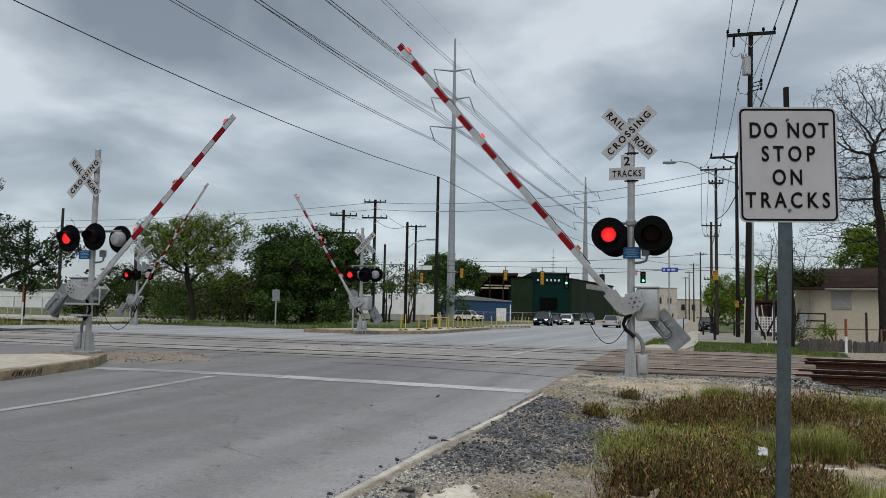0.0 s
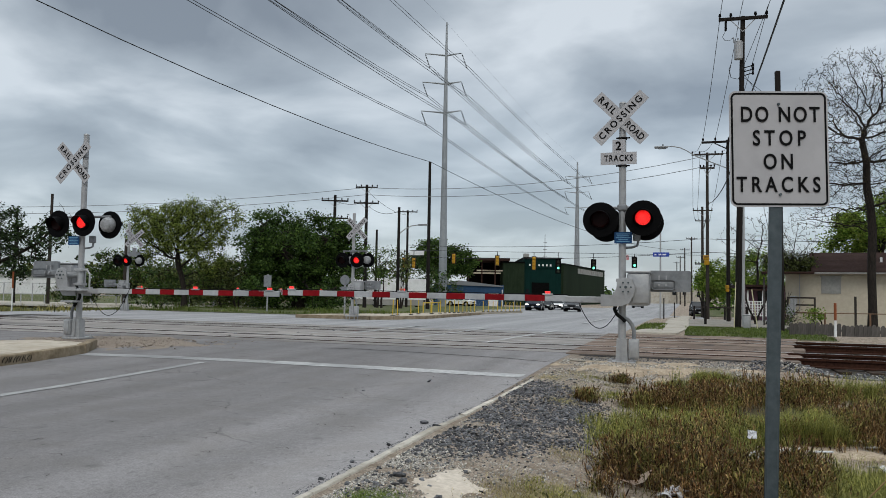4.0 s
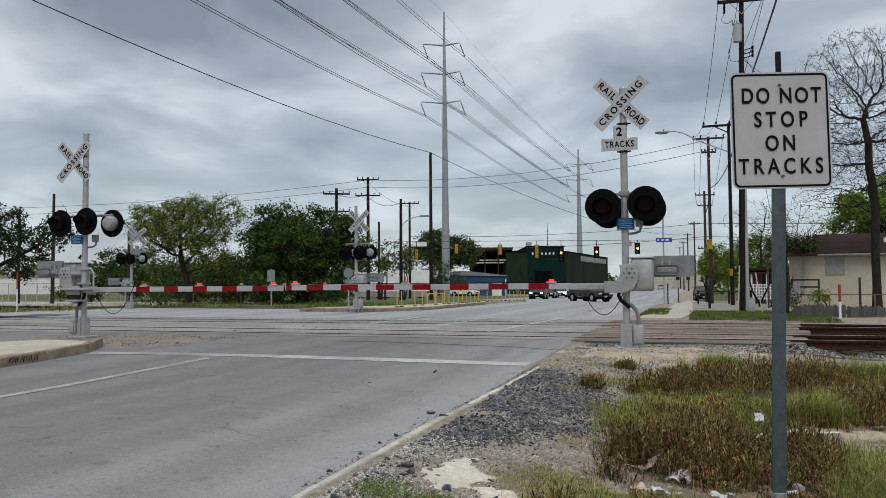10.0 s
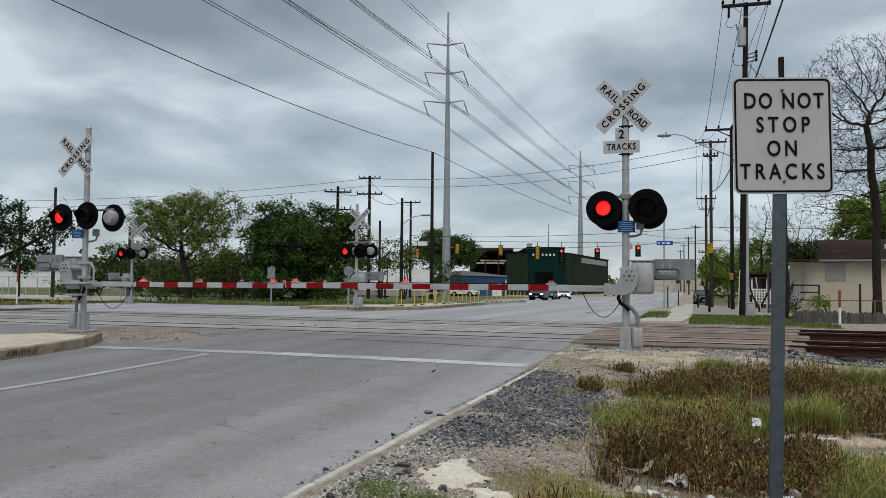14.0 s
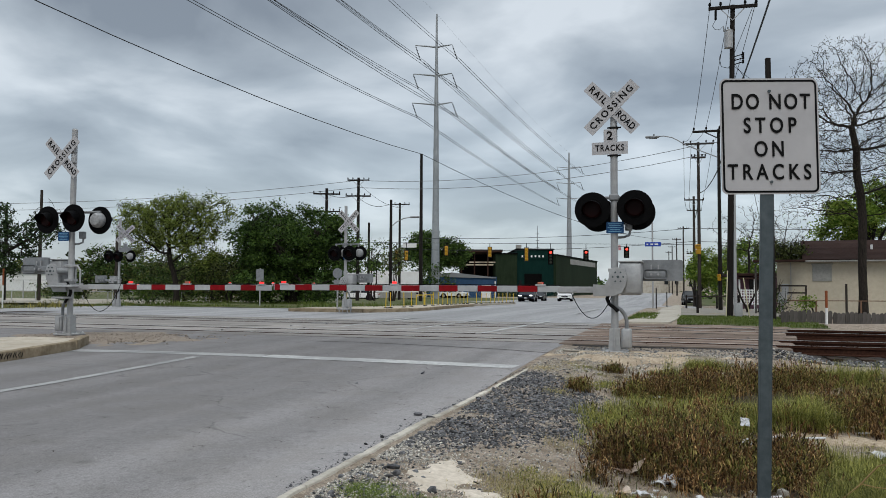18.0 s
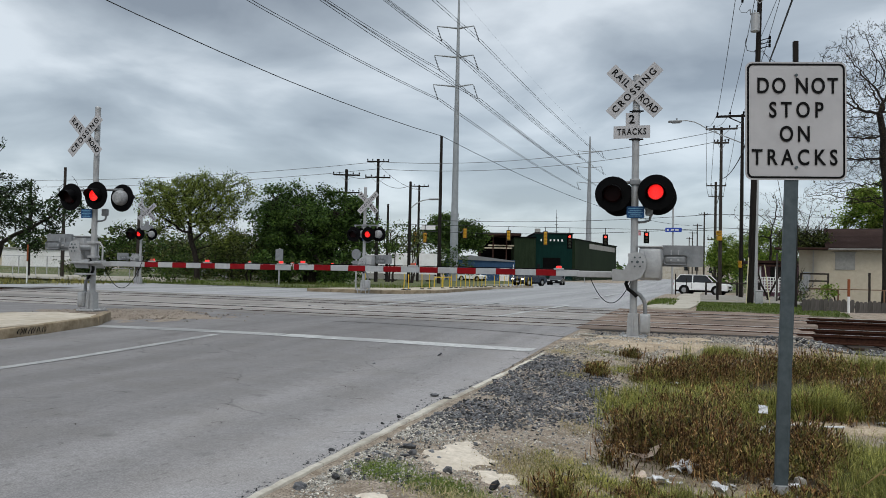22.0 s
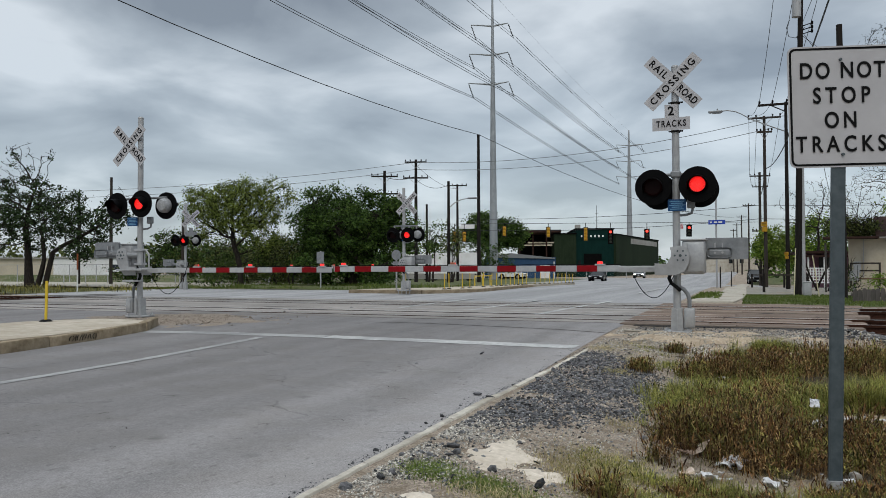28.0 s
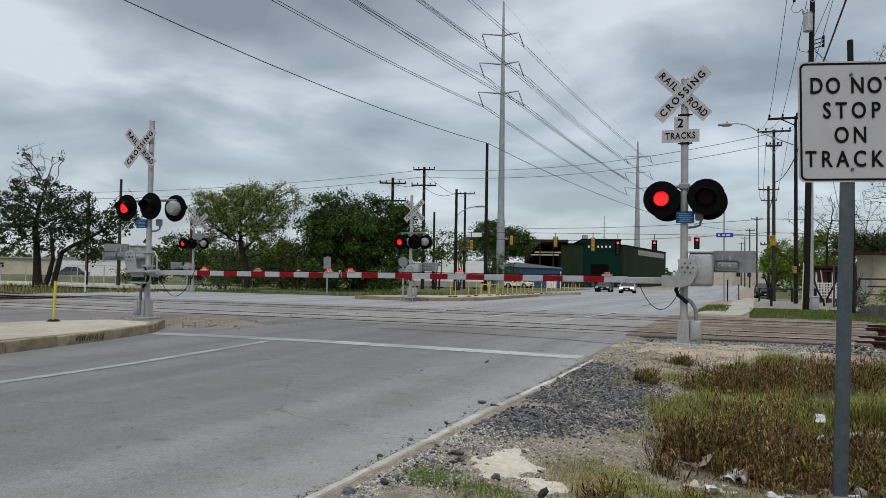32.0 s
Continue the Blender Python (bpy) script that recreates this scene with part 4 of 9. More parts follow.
def build_tracks():
    for k, y in enumerate(RAILS):
        root = tagged(thing("rail", "rusty steel rail with a polished head", "rail", group="railway rails"), kind="structure")
        bm = bmesh.new()
        zt = 0.455
        prof = [(-0.075, -0.17), (0.075, -0.17), (0.075, -0.155), (0.012, -0.135), (0.010, -0.05), (0.037, -0.04), (0.037, -0.006), (-0.037, -0.006), (-0.037, -0.04), (-0.010, -0.05), (-0.012, -0.135), (-0.075, -0.155)]
        a = [bm.verts.new((-160, y + p, zt + q)) for p, q in prof]
        b = [bm.verts.new((120, y + p, zt + q)) for p, q in prof]
        for i in range(len(a)):
            j = (i + 1) % len(a)
            bm.faces.new((a[i], a[j], b[j], b[i]))
        part("web", bm, M["rail"], root)
        bm = bmesh.new()
        box(bm, (-20, y, zt), (280, 0.072, 0.014))
        part("head", bm, M["rail"], root, "rusty rail head")
        bm = bmesh.new()
        box(bm, (-20, y - 0.012, zt + 0.0085), (280, 0.034 if k else 0.016, 0.004))
        part("running_band", bm, M["rail_top"], root, "bright worn running band")
        # flangeway beside the rail across the road
        side = 1 if k % 2 == 0 else -1
        bm = bmesh.new()
        box(bm, (-13.2, y + side * 0.065, 0.452), (22.2, 0.03, 0.006))
        part("flangeway", bm, M["bed"], root, "dark flangeway groove")
    # sleepers outside the crossing
    rnd = random.Random(2)
    for yc in (17.2, 21.9):
        root = tagged(thing("sleepers", "weathered timber sleepers in ballast", "sleepers"), kind="structure")
        bm = bmesh.new()
        box(bm, (0, 0, 0), (0.23, 2.6, 0.16), bev=0.01)
        me = mesh_of("sleeper", bm, M["sleeper"])
        for i in range(26):
            for x in ((2.75 + i * 0.55, -24.8 - i * 0.55)):
                ob = new("sleeper", me)
                ob.parent = root
                ob.matrix_basis = pose(x, yc + rnd.uniform(-0.03, 0.03), 0.195, 0, 0, rnd.uniform(-1, 1))
    # timber crossing panels by the pavement
    for edges, x0, y0 in (((15.55, 15.95, 16.37, 16.60, 17.0, 17.4, 17.86, 18.05, 18.42, 18.8, 19.2, 19.6, 20.0), 2.07, 16.1), ((20.35, 20.72, 21.07, 21.30, 21.7, 22.1, 22.56, 22.76, 23.1, 23.45, 23.85, 24.25), 2.5, 20.77)):
        root = tagged(thing("crossing_panel", "weathered brown timber crossing panel between the rails", "crossing panel", group="crossing panels"), kind="structure")
        for a, b in zip(edges, edges[1:]):
            if b - a < 0.26:
                continue
            x, end, ln = -2.35, x0 + 0.15 * (a - y0), rnd.uniform(1.0, 2.4)
            while x < end - 0.3:
                ln = min(ln, end - x)
                bm = bmesh.new()
                box(bm, (0, 0, 0), (ln - 0.012, b - a - 0.016, 0.14), bev=0.012)
                part("plank", bm, M["timber"], root, at=pose(x + ln / 2, (a + b) / 2, 0.455 - 0.07 + rnd.uniform(-0.005, 0.004), rnd.uniform(-0.5, 0.5), 0, 0))
                x += ln
                ln = 2.45


# ---- crossing signals ----
def lamp_head(parent, x, z, facing, lit_name, y=-0.16):
    """A round-backed flashing light; facing 1 looks to -y, -1 to +y."""
    turn = pose(x, y, z, 0, 0, 0 if facing > 0 else 180)
    bm = bmesh.new()
    plate(bm, disc_pts(0.305, 36), 0.012, Matrix.Translation((0, 0.0, 0)))
    head = part("background_disc", bm, M["black"], parent, "round black background plate", at=turn)
    bm = bmesh.new()
    lathe(bm, [(0.165, 0.0), (0.17, 0.02), (0.165, 0.10), (0.12, 0.17), (0.03, 0.19), (0.001, 0.19)], 20, Matrix.Translation((0, 0.012, 0)))
    part("lamp_housing", bm, M["lens_back"] if facing < 0 else M["black"], head, "domed lamp housing", smooth=True)
    # hood: upper half tube, longer at the crown
    bm = bmesh.new()
    n = 18
    rows = []
    for k in range(n + 1):
        a = radians(-28 + 236 * k / n)
        ln = 0.22 if 20 < math.degrees(a) < 160 else 0.22 - 0.17 * min(1, (abs(math.degrees(a) - 90) - 70) / 48)
        r = 0.165
        rows.append([bm.verts.new((r * math.cos(a), 0, r * math.sin(a))), bm.verts.new((r * 1.04 * math.cos(a), -ln, r * 1.0 * math.sin(a) - 0.03)), bm.verts.new((r * 1.02 * math.cos(a), -ln, r * 0.97 * math.sin(a) - 0.034)), bm.verts.new((r * 0.97 * math.cos(a), 0, r * 0.97 * math.sin(a)))])
    for a, b in zip(rows, rows[1:]):
        for i in range(3):
            bm.faces.new((a[i], a[i + 1], b[i + 1], b[i]))
    part("hood", bm, M["black"], head, "black visor hood", smooth=True)
    bm = bmesh.new()
    lathe(bm, [(0.158, -0.03), (0.158, 0.0), (0.150, 0.004), (0.150, -0.028), (0.158, -0.03)], 28)
    part("lens_ring", bm, M["black"], head)
    # lamp unit: lit face, dark back, turned about its upright axis to imitate flashing
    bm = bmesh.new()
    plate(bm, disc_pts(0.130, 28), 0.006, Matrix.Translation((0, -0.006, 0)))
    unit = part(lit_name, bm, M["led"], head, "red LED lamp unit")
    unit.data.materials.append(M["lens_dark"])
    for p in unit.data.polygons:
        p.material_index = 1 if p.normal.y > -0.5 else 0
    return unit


LAMPS = {"left": [], "right": []}
ARMS = []
ARM_LIGHTS = {"left": [], "right": []}


def crossbuck(parent, z, x=0.0, y=-0.10, yaw=0.0):
    for name, text, ang, dy in (("blade", "RAIL    ROAD", -45, 0.006), ("blade", "CROSSING", 45, -0.002)):
        bm = bmesh.new()
        plate(bm, rounded(1.15, 0.222, 0.008, 2), 0.004)
        b = part(name, bm, M["sign_white"], parent, "white crossbuck blade", at=pose(x, y, z, 0, 0, yaw) @ pose(0, dy, 0, 0, -ang, 0))
        if text == "CROSSING":
            text_mesh("lettering", text, 0.165, M["sign_black"], b, pose(0, -0.004, 0), 1.39, 0.0024, 0.97)
        else:
            text_mesh("lettering", "RAIL", 0.165, M["sign_black"], b, pose(-0.33, -0.004, 0), 1.28, 0.0024, 0.94)
            text_mesh("lettering", "ROAD", 0.165, M["sign_black"], b, pose(0.335, -0.004, 0), 1.1, 0.0024, 0.82)


def gate_arm(sig, side, pivot, beam_drop, root, tip, reds, lights, lit, weight=0.71):
    """The arm on its bracket, hinged at pivot; side -1 reaches to -x."""
    bm = bmesh.new()
    s = side
    # curved bracket plate from hub down and out to the arm root
    out = []
    hub = 0.155
    for k in range(9):
        a = radians(-60 + 240 * k / 8)
        out.append((hub * math.cos(a) * -s, hub * math.sin(a)))
    bd = -beam_drop
    pts = [(-0.15, 0.10), (-0.10, 0.15), (0.0, 0.165), (0.10, 0.13), (0.15, 0.0), (0.13, -0.14), (0.06, -0.27), (-0.08, bd - 0.115), (-0.42, bd - 0.115), (-0.42, bd + 0.085), (-0.22, bd + 0.075), (-0.155, -0.02)]
    pts = [(x if s < 0 else -x, z) for x, z in pts]
    plate(bm, pts if s < 0 else pts[::-1], 0.03, Matrix.Translation((0, -0.03, 0)))
    plate(bm, pts if s < 0 else pts[::-1], 0.03, Matrix.Translation((0, 0.46, 0)))
    rod(bm, (0, -0.02, 0), (0, 0.48, 0), 0.07, n=14)
    box(bm, (s * 0.33, 0.23, bd - 0.01), (0.12, 0.48, 0.08))
    arm = part("gate_arm", bm, M["alu_paint"], sig, "cast aluminium gate bracket with its striped arm", at=Matrix.Translation(pivot))
    bm = bmesh.new()
    rod(bm, (0, -0.036, 0), (0, -0.028, 0), 0.128, n=24)
    hub_plate = part("hub_plate", bm, M["alu_paint"], arm, "round cast hub plate")
    for k in range(7):
        a, q = k * math.tau / 6, 0.088 if k < 6 else 0.0
        bm = bmesh.new()
        rod(bm, (q * math.cos(a), -0.050, q * math.sin(a)), (q * math.cos(a), -0.034, q * math.sin(a)), 0.016 if k < 6 else 0.026, n=6)
        part("hub_bolt", bm, M["post"], hub_plate, "dark hub bolt")
    L0, L1 = root, tip
    yb = 0.06
    # beam sections: each tape colour is a piece
    edges = []
    for a, b in reds:
        edges.append((a, b))
    def piece(a, b, mat, label):
        bm2 = bmesh.new()
        box(bm2, (s * (a + b) / 2, yb, bd), (b - a - 0.002, 0.035, 0.108 if L1 in (6.64, 5.42) else 0.085), bev=0.006)
        part("arm_section", bm2, mat, arm, label)
    cur = L0
    for a, b in edges:
        if a > cur:
            piece(cur, a, M["white_tape"], "grey-white arm section")
        piece(a, b, M["red_tape"], "red arm section")
        cur = b
    if cur < L1:
        piece(cur, L1, M["white_tape"], "grey-white arm section")
    bm = bmesh.new()
    box(bm, (s * (0.42 + L0) / 2, yb, bd - 0.01), (L0 - 0.36, 0.07, 0.11), bev=0.012)
    rod(bm, (s * 0.5, yb - 0.06, bd + 0.02), (s * 0.5, yb - 0.03, bd + 0.02), 0.02, n=6)
    rod(bm, (s * 0.75, yb - 0.06, bd - 0.02), (s * 0.75, yb - 0.03, bd - 0.02), 0.02, n=6)
    part("arm_adapter", bm, M["alu_paint"], arm)
    # cable along the top with its loops
    bm = bmesh.new()
    zc = bd + 0.065
    tube(bm, [(s * (L0 + (L1 - L0) * i / 24), yb + 0.01, zc + 0.006 * (i % 2)) for i in range(25)], 0.008, 5)
    part("arm_cable", bm, M["black"], arm)
    for x, on in zip(lights, lit):
        bm = bmesh.new()
        box(bm, (s * x, yb, bd + 0.068), (0.18, 0.06, 0.03), bev=0.006)
        lg = part("light_bracket", bm, M["alu_paint"], arm)
        # front half glows, back half is unlit; turning the lens imitates its flashing
        bm = bmesh.new()
        box(bm, (0, -0.016, 0), (0.09, 0.030, 0.042), bev=0.010)
        box(bm, (0, 0.016, 0), (0.09, 0.030, 0.042), bev=0.010)
        lens = part("arm_light", bm, M["arm_light"], lg, "red arm light", at=Matrix.Translation((s * x, yb, bd + 0.102)))
        lens.data.materials.append(M["arm_light_off"])
        for p in lens.data.polygons:
            p.material_index = 1 if p.center.y > 0 else 0
        if on != "steady":
            ARM_LIGHTS[on].append(lens)
    # counterweight arm and plate
    wy = 0.50 if s < 0 else 0.02
    bm = bmesh.new()
    box(bm, (-s * 0.42, wy, 0.05), (0.75, 0.05, 0.12), bev=0.02)
    box(bm, (-s * 0.60, wy - 0.03, 0.05), (0.40, 0.03, 0.17), bev=0.05)
    part("counterweight_arm", bm, M["alu_dull"], arm)
    bm = bmesh.new()
    plate(bm, rounded(0.70, 0.37, 0.03), 0.06, Matrix.Translation((-s * weight, wy + 0.03, 0.12)))
    part("counterweight", bm, M["alu_dull"], arm, "flat steel counterweight plate")
    for x in (weight - 0.18, weight - 0.06):
        bm = bmesh.new()
        rod(bm, (-s * x, wy - 0.06, 0.05), (-s * x, wy + 0.03, 0.05), 0.022, n=6)
        box(bm, (-s * x, wy, 0.16), (0.02, 0.02, 0.12))
        part("weight_bolt", bm, M["galv"], arm)
    ARMS.append(arm)
    return arm


def crossing_signal(name, at, label, heads, arm, base_side=1, tracks=False, blue=True, buck_x=0.0, buck_z=4.30, top=4.60, buck_yaw=0.0):
    sig = thing(name, label, "crossing signal", at, "crossing signals")
    bm = bmesh.new()
    rod(bm, (0, 0, 0.35), (0, 0, top - 0.03), 0.064, 0.062, 20)
    rod(bm, (0, 0, top - 0.03), (0, 0, top), 0.067, 0.05, 20)
    part("mast", bm, M["alu_paint"], sig, "round aluminium mast", smooth=True)
    bm = bmesh.new()
    box(bm, (0, 0, 0.035), (0.46, 0.46, 0.04), bev=0.008)
    for a in (-1, 1):
        for b in (-1, 1):
            rod(bm, (a * 0.18, b * 0.18, -0.12), (a * 0.18, b * 0.18, 0.10), 0.018, n=8)
            rod(bm, (a * 0.18, b * 0.18, 0.055), (a * 0.18, b * 0.18, 0.085), 0.034, n=6)
    part("base_plate", bm, M["galv"], sig)
    bm = bmesh.new()
    plate(bm, [(-0.105, 0.05), (0.105, 0.05), (0.085, 0.44), (-0.085, 0.44)], 0.18, Matrix.Translation((0, -0.09, 0)))
    box(bm, (0, -0.115, 0.24), (0.03, 0.02, 0.36), bev=0.004)
    part("base_casting", bm, M["alu_paint"], sig, "tapered cast base")
    bm = bmesh.new()
    box(bm, (0.20 * base_side, -0.02, 0.27), (0.17, 0.24, 0.34), bev=0.03)
    box(bm, (0.20 * base_side, -0.15, 0.27), (0.12, 0.02, 0.28), bev=0.008)
    part("junction_box", bm, M["alu_paint"], sig, "small cast junction box", smooth=True)
    bm = bmesh.new()
    tube(bm, [(0.20 * base_side, 0.0, 0.43), (0.20 * base_side, 0, 0.58), (0.17 * base_side, -0.01, 0.68), (0.11 * base_side, -0.02, 0.76), (0.04 * base_side, -0.03, 0.80)], 0.034, 10)
    part("conduit", bm, M["alu_dull"], sig, "grey flexible conduit", smooth=True)
    bm = bmesh.new()
    tube(bm, [(0.06 * base_side, -0.08, 0.74), (0.0, -0.11, 0.80), (-0.08 * base_side, -0.12, 0.86), (-0.12 * base_side, -0.12, 0.95), (-0.09 * base_side, -0.11, 1.05), (0.0, -0.08, 1.12), (0.06 * base_side, -0.04, 1.20)], 0.032, 10)
    part("hose", bm, M["rubber"], sig, "black flexible hose looped round the mast", smooth=True)
    crossbuck(sig, buck_z, buck_x, -0.10, buck_yaw)
    if buck_yaw:
        bm = bmesh.new()
        plate(bm, [(-0.30, 0), (0.30, 0), (0.30, 0.22), (0.10, 0.22), (0.10, 0.45), (-0.10, 0.45), (-0.10, 0.22), (-0.30, 0.22)], 0.004)
        part("sign_back", bm, M["alu_dull"], sig, "grey back of a track-count sign", at=pose(buck_x, -0.08, buck_z - 0.95, 0, 0, buck_yaw))
    for z in (buck_z + 0.12, buck_z - 0.12):
        bm = bmesh.new()
        box(bm, (buck_x / 2, -0.045, z), (abs(buck_x) + 0.14, 0.06, 0.035), bev=0.006)
        part("buck_bracket", bm, M["alu_dull"], sig)
    if tracks:
        bm = bmesh.new()
        plate(bm, [(-0.375, 3.475), (0.245, 3.475), (0.245, 3.695), (0.045, 3.695), (0.045, 3.92), (-0.17, 3.92), (-0.17, 3.695), (-0.375, 3.695)], 0.004, Matrix.Translation((0, -0.085, 0)))
        ts = part("track_sign", bm, M["sign_white"], sig, "white T-shaped track-count sign")
        text_mesh("lettering", "2", 0.21, M["sign_black"], ts, pose(-0.065, -0.089, 3.80), 1, 0.004)
        text_mesh("lettering", "TRACKS", 0.155, M["sign_black"], ts, pose(-0.065, -0.089, 3.585), 1.2, 0.002, 0.76)
        for z in (3.46, 3.95):
            bm = bmesh.new()
            box(bm, (0, -0.01, z), (0.145, 0.145, 0.03), bev=0.006)
            rod(bm, (0.07, -0.05, z), (0.13, -0.05, z), 0.014, n=6)
            rod(bm, (-0.07, -0.05, z), (-0.11, -0.05, z), 0.014, n=6)
            part("sign_clamp", bm, M["rubber"], sig)
    # cross arm
    xs = [h[0] for h in heads]
    bm = bmesh.new()
    rod(bm, (min(xs) - 0.05, 0.0, 2.72), (max(xs) + 0.05, 0.0, 2.72), 0.028, n=10)
    box(bm, (0, 0, 2.72), (0.17, 0.17, 0.11), bev=0.02)
    for x in xs:
        rod(bm, (x, 0, 2.72), (x, -0.02, 2.60), 0.03, n=8)
    part("cross_arm", bm, M["alu_dull"], sig, "lamp cross arm")
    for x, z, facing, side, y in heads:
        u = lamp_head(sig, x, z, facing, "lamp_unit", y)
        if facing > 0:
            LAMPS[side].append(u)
    if blue:
        bm = bmesh.new()
        bx = blue
        plate(bm, rounded(0.30, 0.20, 0.015), 0.004, Matrix.Translation((bx, -0.10, 2.19)))
        bs = part("notice_plate", bm, M["blue_sign"], sig, "small blue emergency notice plate")
        bm = bmesh.new()
        for k, w in enumerate((0.24, 0.20, 0.25, 0.17, 0.22)):
            box(bm, (bx, -0.103, 2.255 - k * 0.033), (w, 0.003, 0.014))
        part("print_bar", bm, M["blue_bar"], bs)
        bm = bmesh.new()
        tube(bm, [(0, 0.05, 2.02), (0.16, 0.05, 2.03), (0.25, 0.05, 2.06), (0.27, 0.05, 2.16)], 0.022, 8)
        box(bm, (0.24, 0.05, 2.22), (0.13, 0.10, 0.16), bev=0.02)
        part("side_bracket", bm, M["alu_dull"], sig)
    # gate mechanism
    side, pivot = arm["side"], arm["pivot"]
    bm = bmesh.new()
    bx = pivot[0] + (0.20 if side < 0 else -0.18)
    cy = 0.02 if side < 0 else 0.30
    box(bm, (bx, cy, pivot[2] - 0.03), (0.38, 0.40, 0.56), bev=0.045)
    box(bm, (bx + 0.04, cy - 0.21, pivot[2] - 0.03), (0.26, 0.03, 0.48), bev=0.012)
    box(bm, (bx, cy, pivot[2] + 0.265), (0.41, 0.43, 0.03), bev=0.01)
    part("mechanism_case", bm, M["alu_paint"], sig, "cast aluminium gate mechanism case", smooth=True)
    bm = bmesh.new()
    box(bm, (0, 0, pivot[2] - 0.20), (0.20, 0.20, 0.06), bev=0.01)
    box(bm, (0, 0, pivot[2] + 0.12), (0.20, 0.20, 0.06), bev=0.01)
    box(bm, (0, 0.08, pivot[2] - 0.04), (0.12, 0.04, 0.34))
    part("case_clamp", bm, M["galv"], sig)
    if arm.get("platform"):
        for z, wd in ((0.33, 0.72), (0.58, 0.34)):
            bm = bmesh.new()
            box(bm, (0.02, -0.25, pivot[2] - z), (wd, 0.28, 0.04), bev=0.008)
            part("service_step", bm, M["galv"], sig, "flat steel service step")
        bm = bmesh.new()
        tube(bm, [(0.12, -0.1, pivot[2] + 0.1), (0.28, -0.12, pivot[2] + 0.12), (0.36, -0.12, pivot[2] + 0.02), (0.36, -0.12, pivot[2] - 0.3)], 0.02, 6)
        part("guard_bar", bm, M["galv"], sig, "bent guard bar")
    gate_arm(sig, side, pivot, arm["drop"], arm["root"], arm["tip"], arm["reds"], arm["lights"], arm["lit"], arm.get("weight", 0.71))
    # loose loop of arm cable
    bm = bmesh.new()
    x0, x1, zt = pivot[0] + side * (0.85 if side < 0 else 1.85), pivot[0] + side * (0.10 if side < 0 else 0.75), pivot[2] - 0.30
    tube(bm, [(x0 + (x1 - x0) * t, -0.16, zt + 0.12 * (1 - t) - (1.9 if side < 0 else 2.5) * t * (1 - t)) for t in [i / 14 for i in range(15)]], 0.007, 5)
    part("arm_lead", bm, M["black"], sig, "loose hanging cable")
    return sig


def build_signals():
    reds1 = [(1.40 + 0.735 * k, 1.40 + 0.735 * k + 0.36) for k in range(7)] + [(6.50, 6.62)]
    reds2 = [(1.86 + 0.715 * k, 1.86 + 0.715 * k + 0.35) for k in range(5)]
    far = [(1.5 + 0.72 * k, 1.5 + 0.72 * k + 0.36) for k in range(7)]
    crossing_signal("crossing_signal", pose(-1.095, 13.74, 0.43), "tall aluminium level crossing signal with crossbuck, flashing lights and gate",
        [(-0.36, 2.50, 1, "left", -0.20), (0.36, 2.52, 1, "right", -0.20), (-0.29, 2.44, -1, "left", 0.14), (0.39, 2.46, -1, "right", 0.14)],
        dict(side=-1, pivot=(0.08, -0.26, 1.33), drop=0.215, root=1.0, tip=6.64, reds=reds1, lights=(6.42, 4.1, 1.35), lit=("steady", "left", "right")), 1, tracks=True, blue=0.02, buck_x=-0.03)
    crossing_signal("crossing_signal", pose(-12.9, 13.88, 0.45), "aluminium level crossing signal with three lamps on the concrete median",
        [(-0.56, 2.56, 1, "left", -0.14), (0.20, 2.58, 1, "right", -0.20), (0.70, 2.54, -1, "left", 0.05)],
        dict(side=1, pivot=(-0.34, -0.20, 1.42), drop=0.34, root=0.95, tip=5.42, reds=reds2, lights=(2.05, 3.45, 5.2), lit=("left", "right", "steady"), platform=True, weight=0.50), -1, blue=-0.14, buck_x=-0.25, buck_z=3.95)
    crossing_signal("crossing_signal", pose(-13.28, 29.33, 0.57), "level crossing signal on the traffic island beyond the tracks",
        [(-0.42, 2.34, 1, "left", -0.16), (0.24, 2.34, 1, "right", -0.16), (-0.10, 2.36, -1, "left", 0.16), (0.58, 2.36, -1, "right", 0.16)],
        dict(side=-1, pivot=(0.05, -0.24, 1.20), drop=0.2, root=1.0, tip=5.6, reds=far[:5], lights=(5.4, 3.3, 1.4), lit=("steady", "left", "right")), 1, blue=0.10, buck_x=0.17, buck_z=3.66, top=4.32)
    crossing_signal("crossing_signal", pose(-27.68, 33.03, 0.36), "level crossing signal at the far road edge beside the trees",
        [(-0.53, 2.66, 1, "left", -0.14), (0.06, 2.66, 1, "right", -0.18), (0.66, 2.66, -1, "left", 0.05)],
        dict(side=1, pivot=(-0.3, -0.2, 1.36), drop=0.25, root=0.95, tip=7.45, reds=far, lights=(1.6, 4.3, 7.2), lit=("left", "right", "steady")), -1, blue=0, buck_x=0.42, buck_z=3.82, buck_yaw=52)


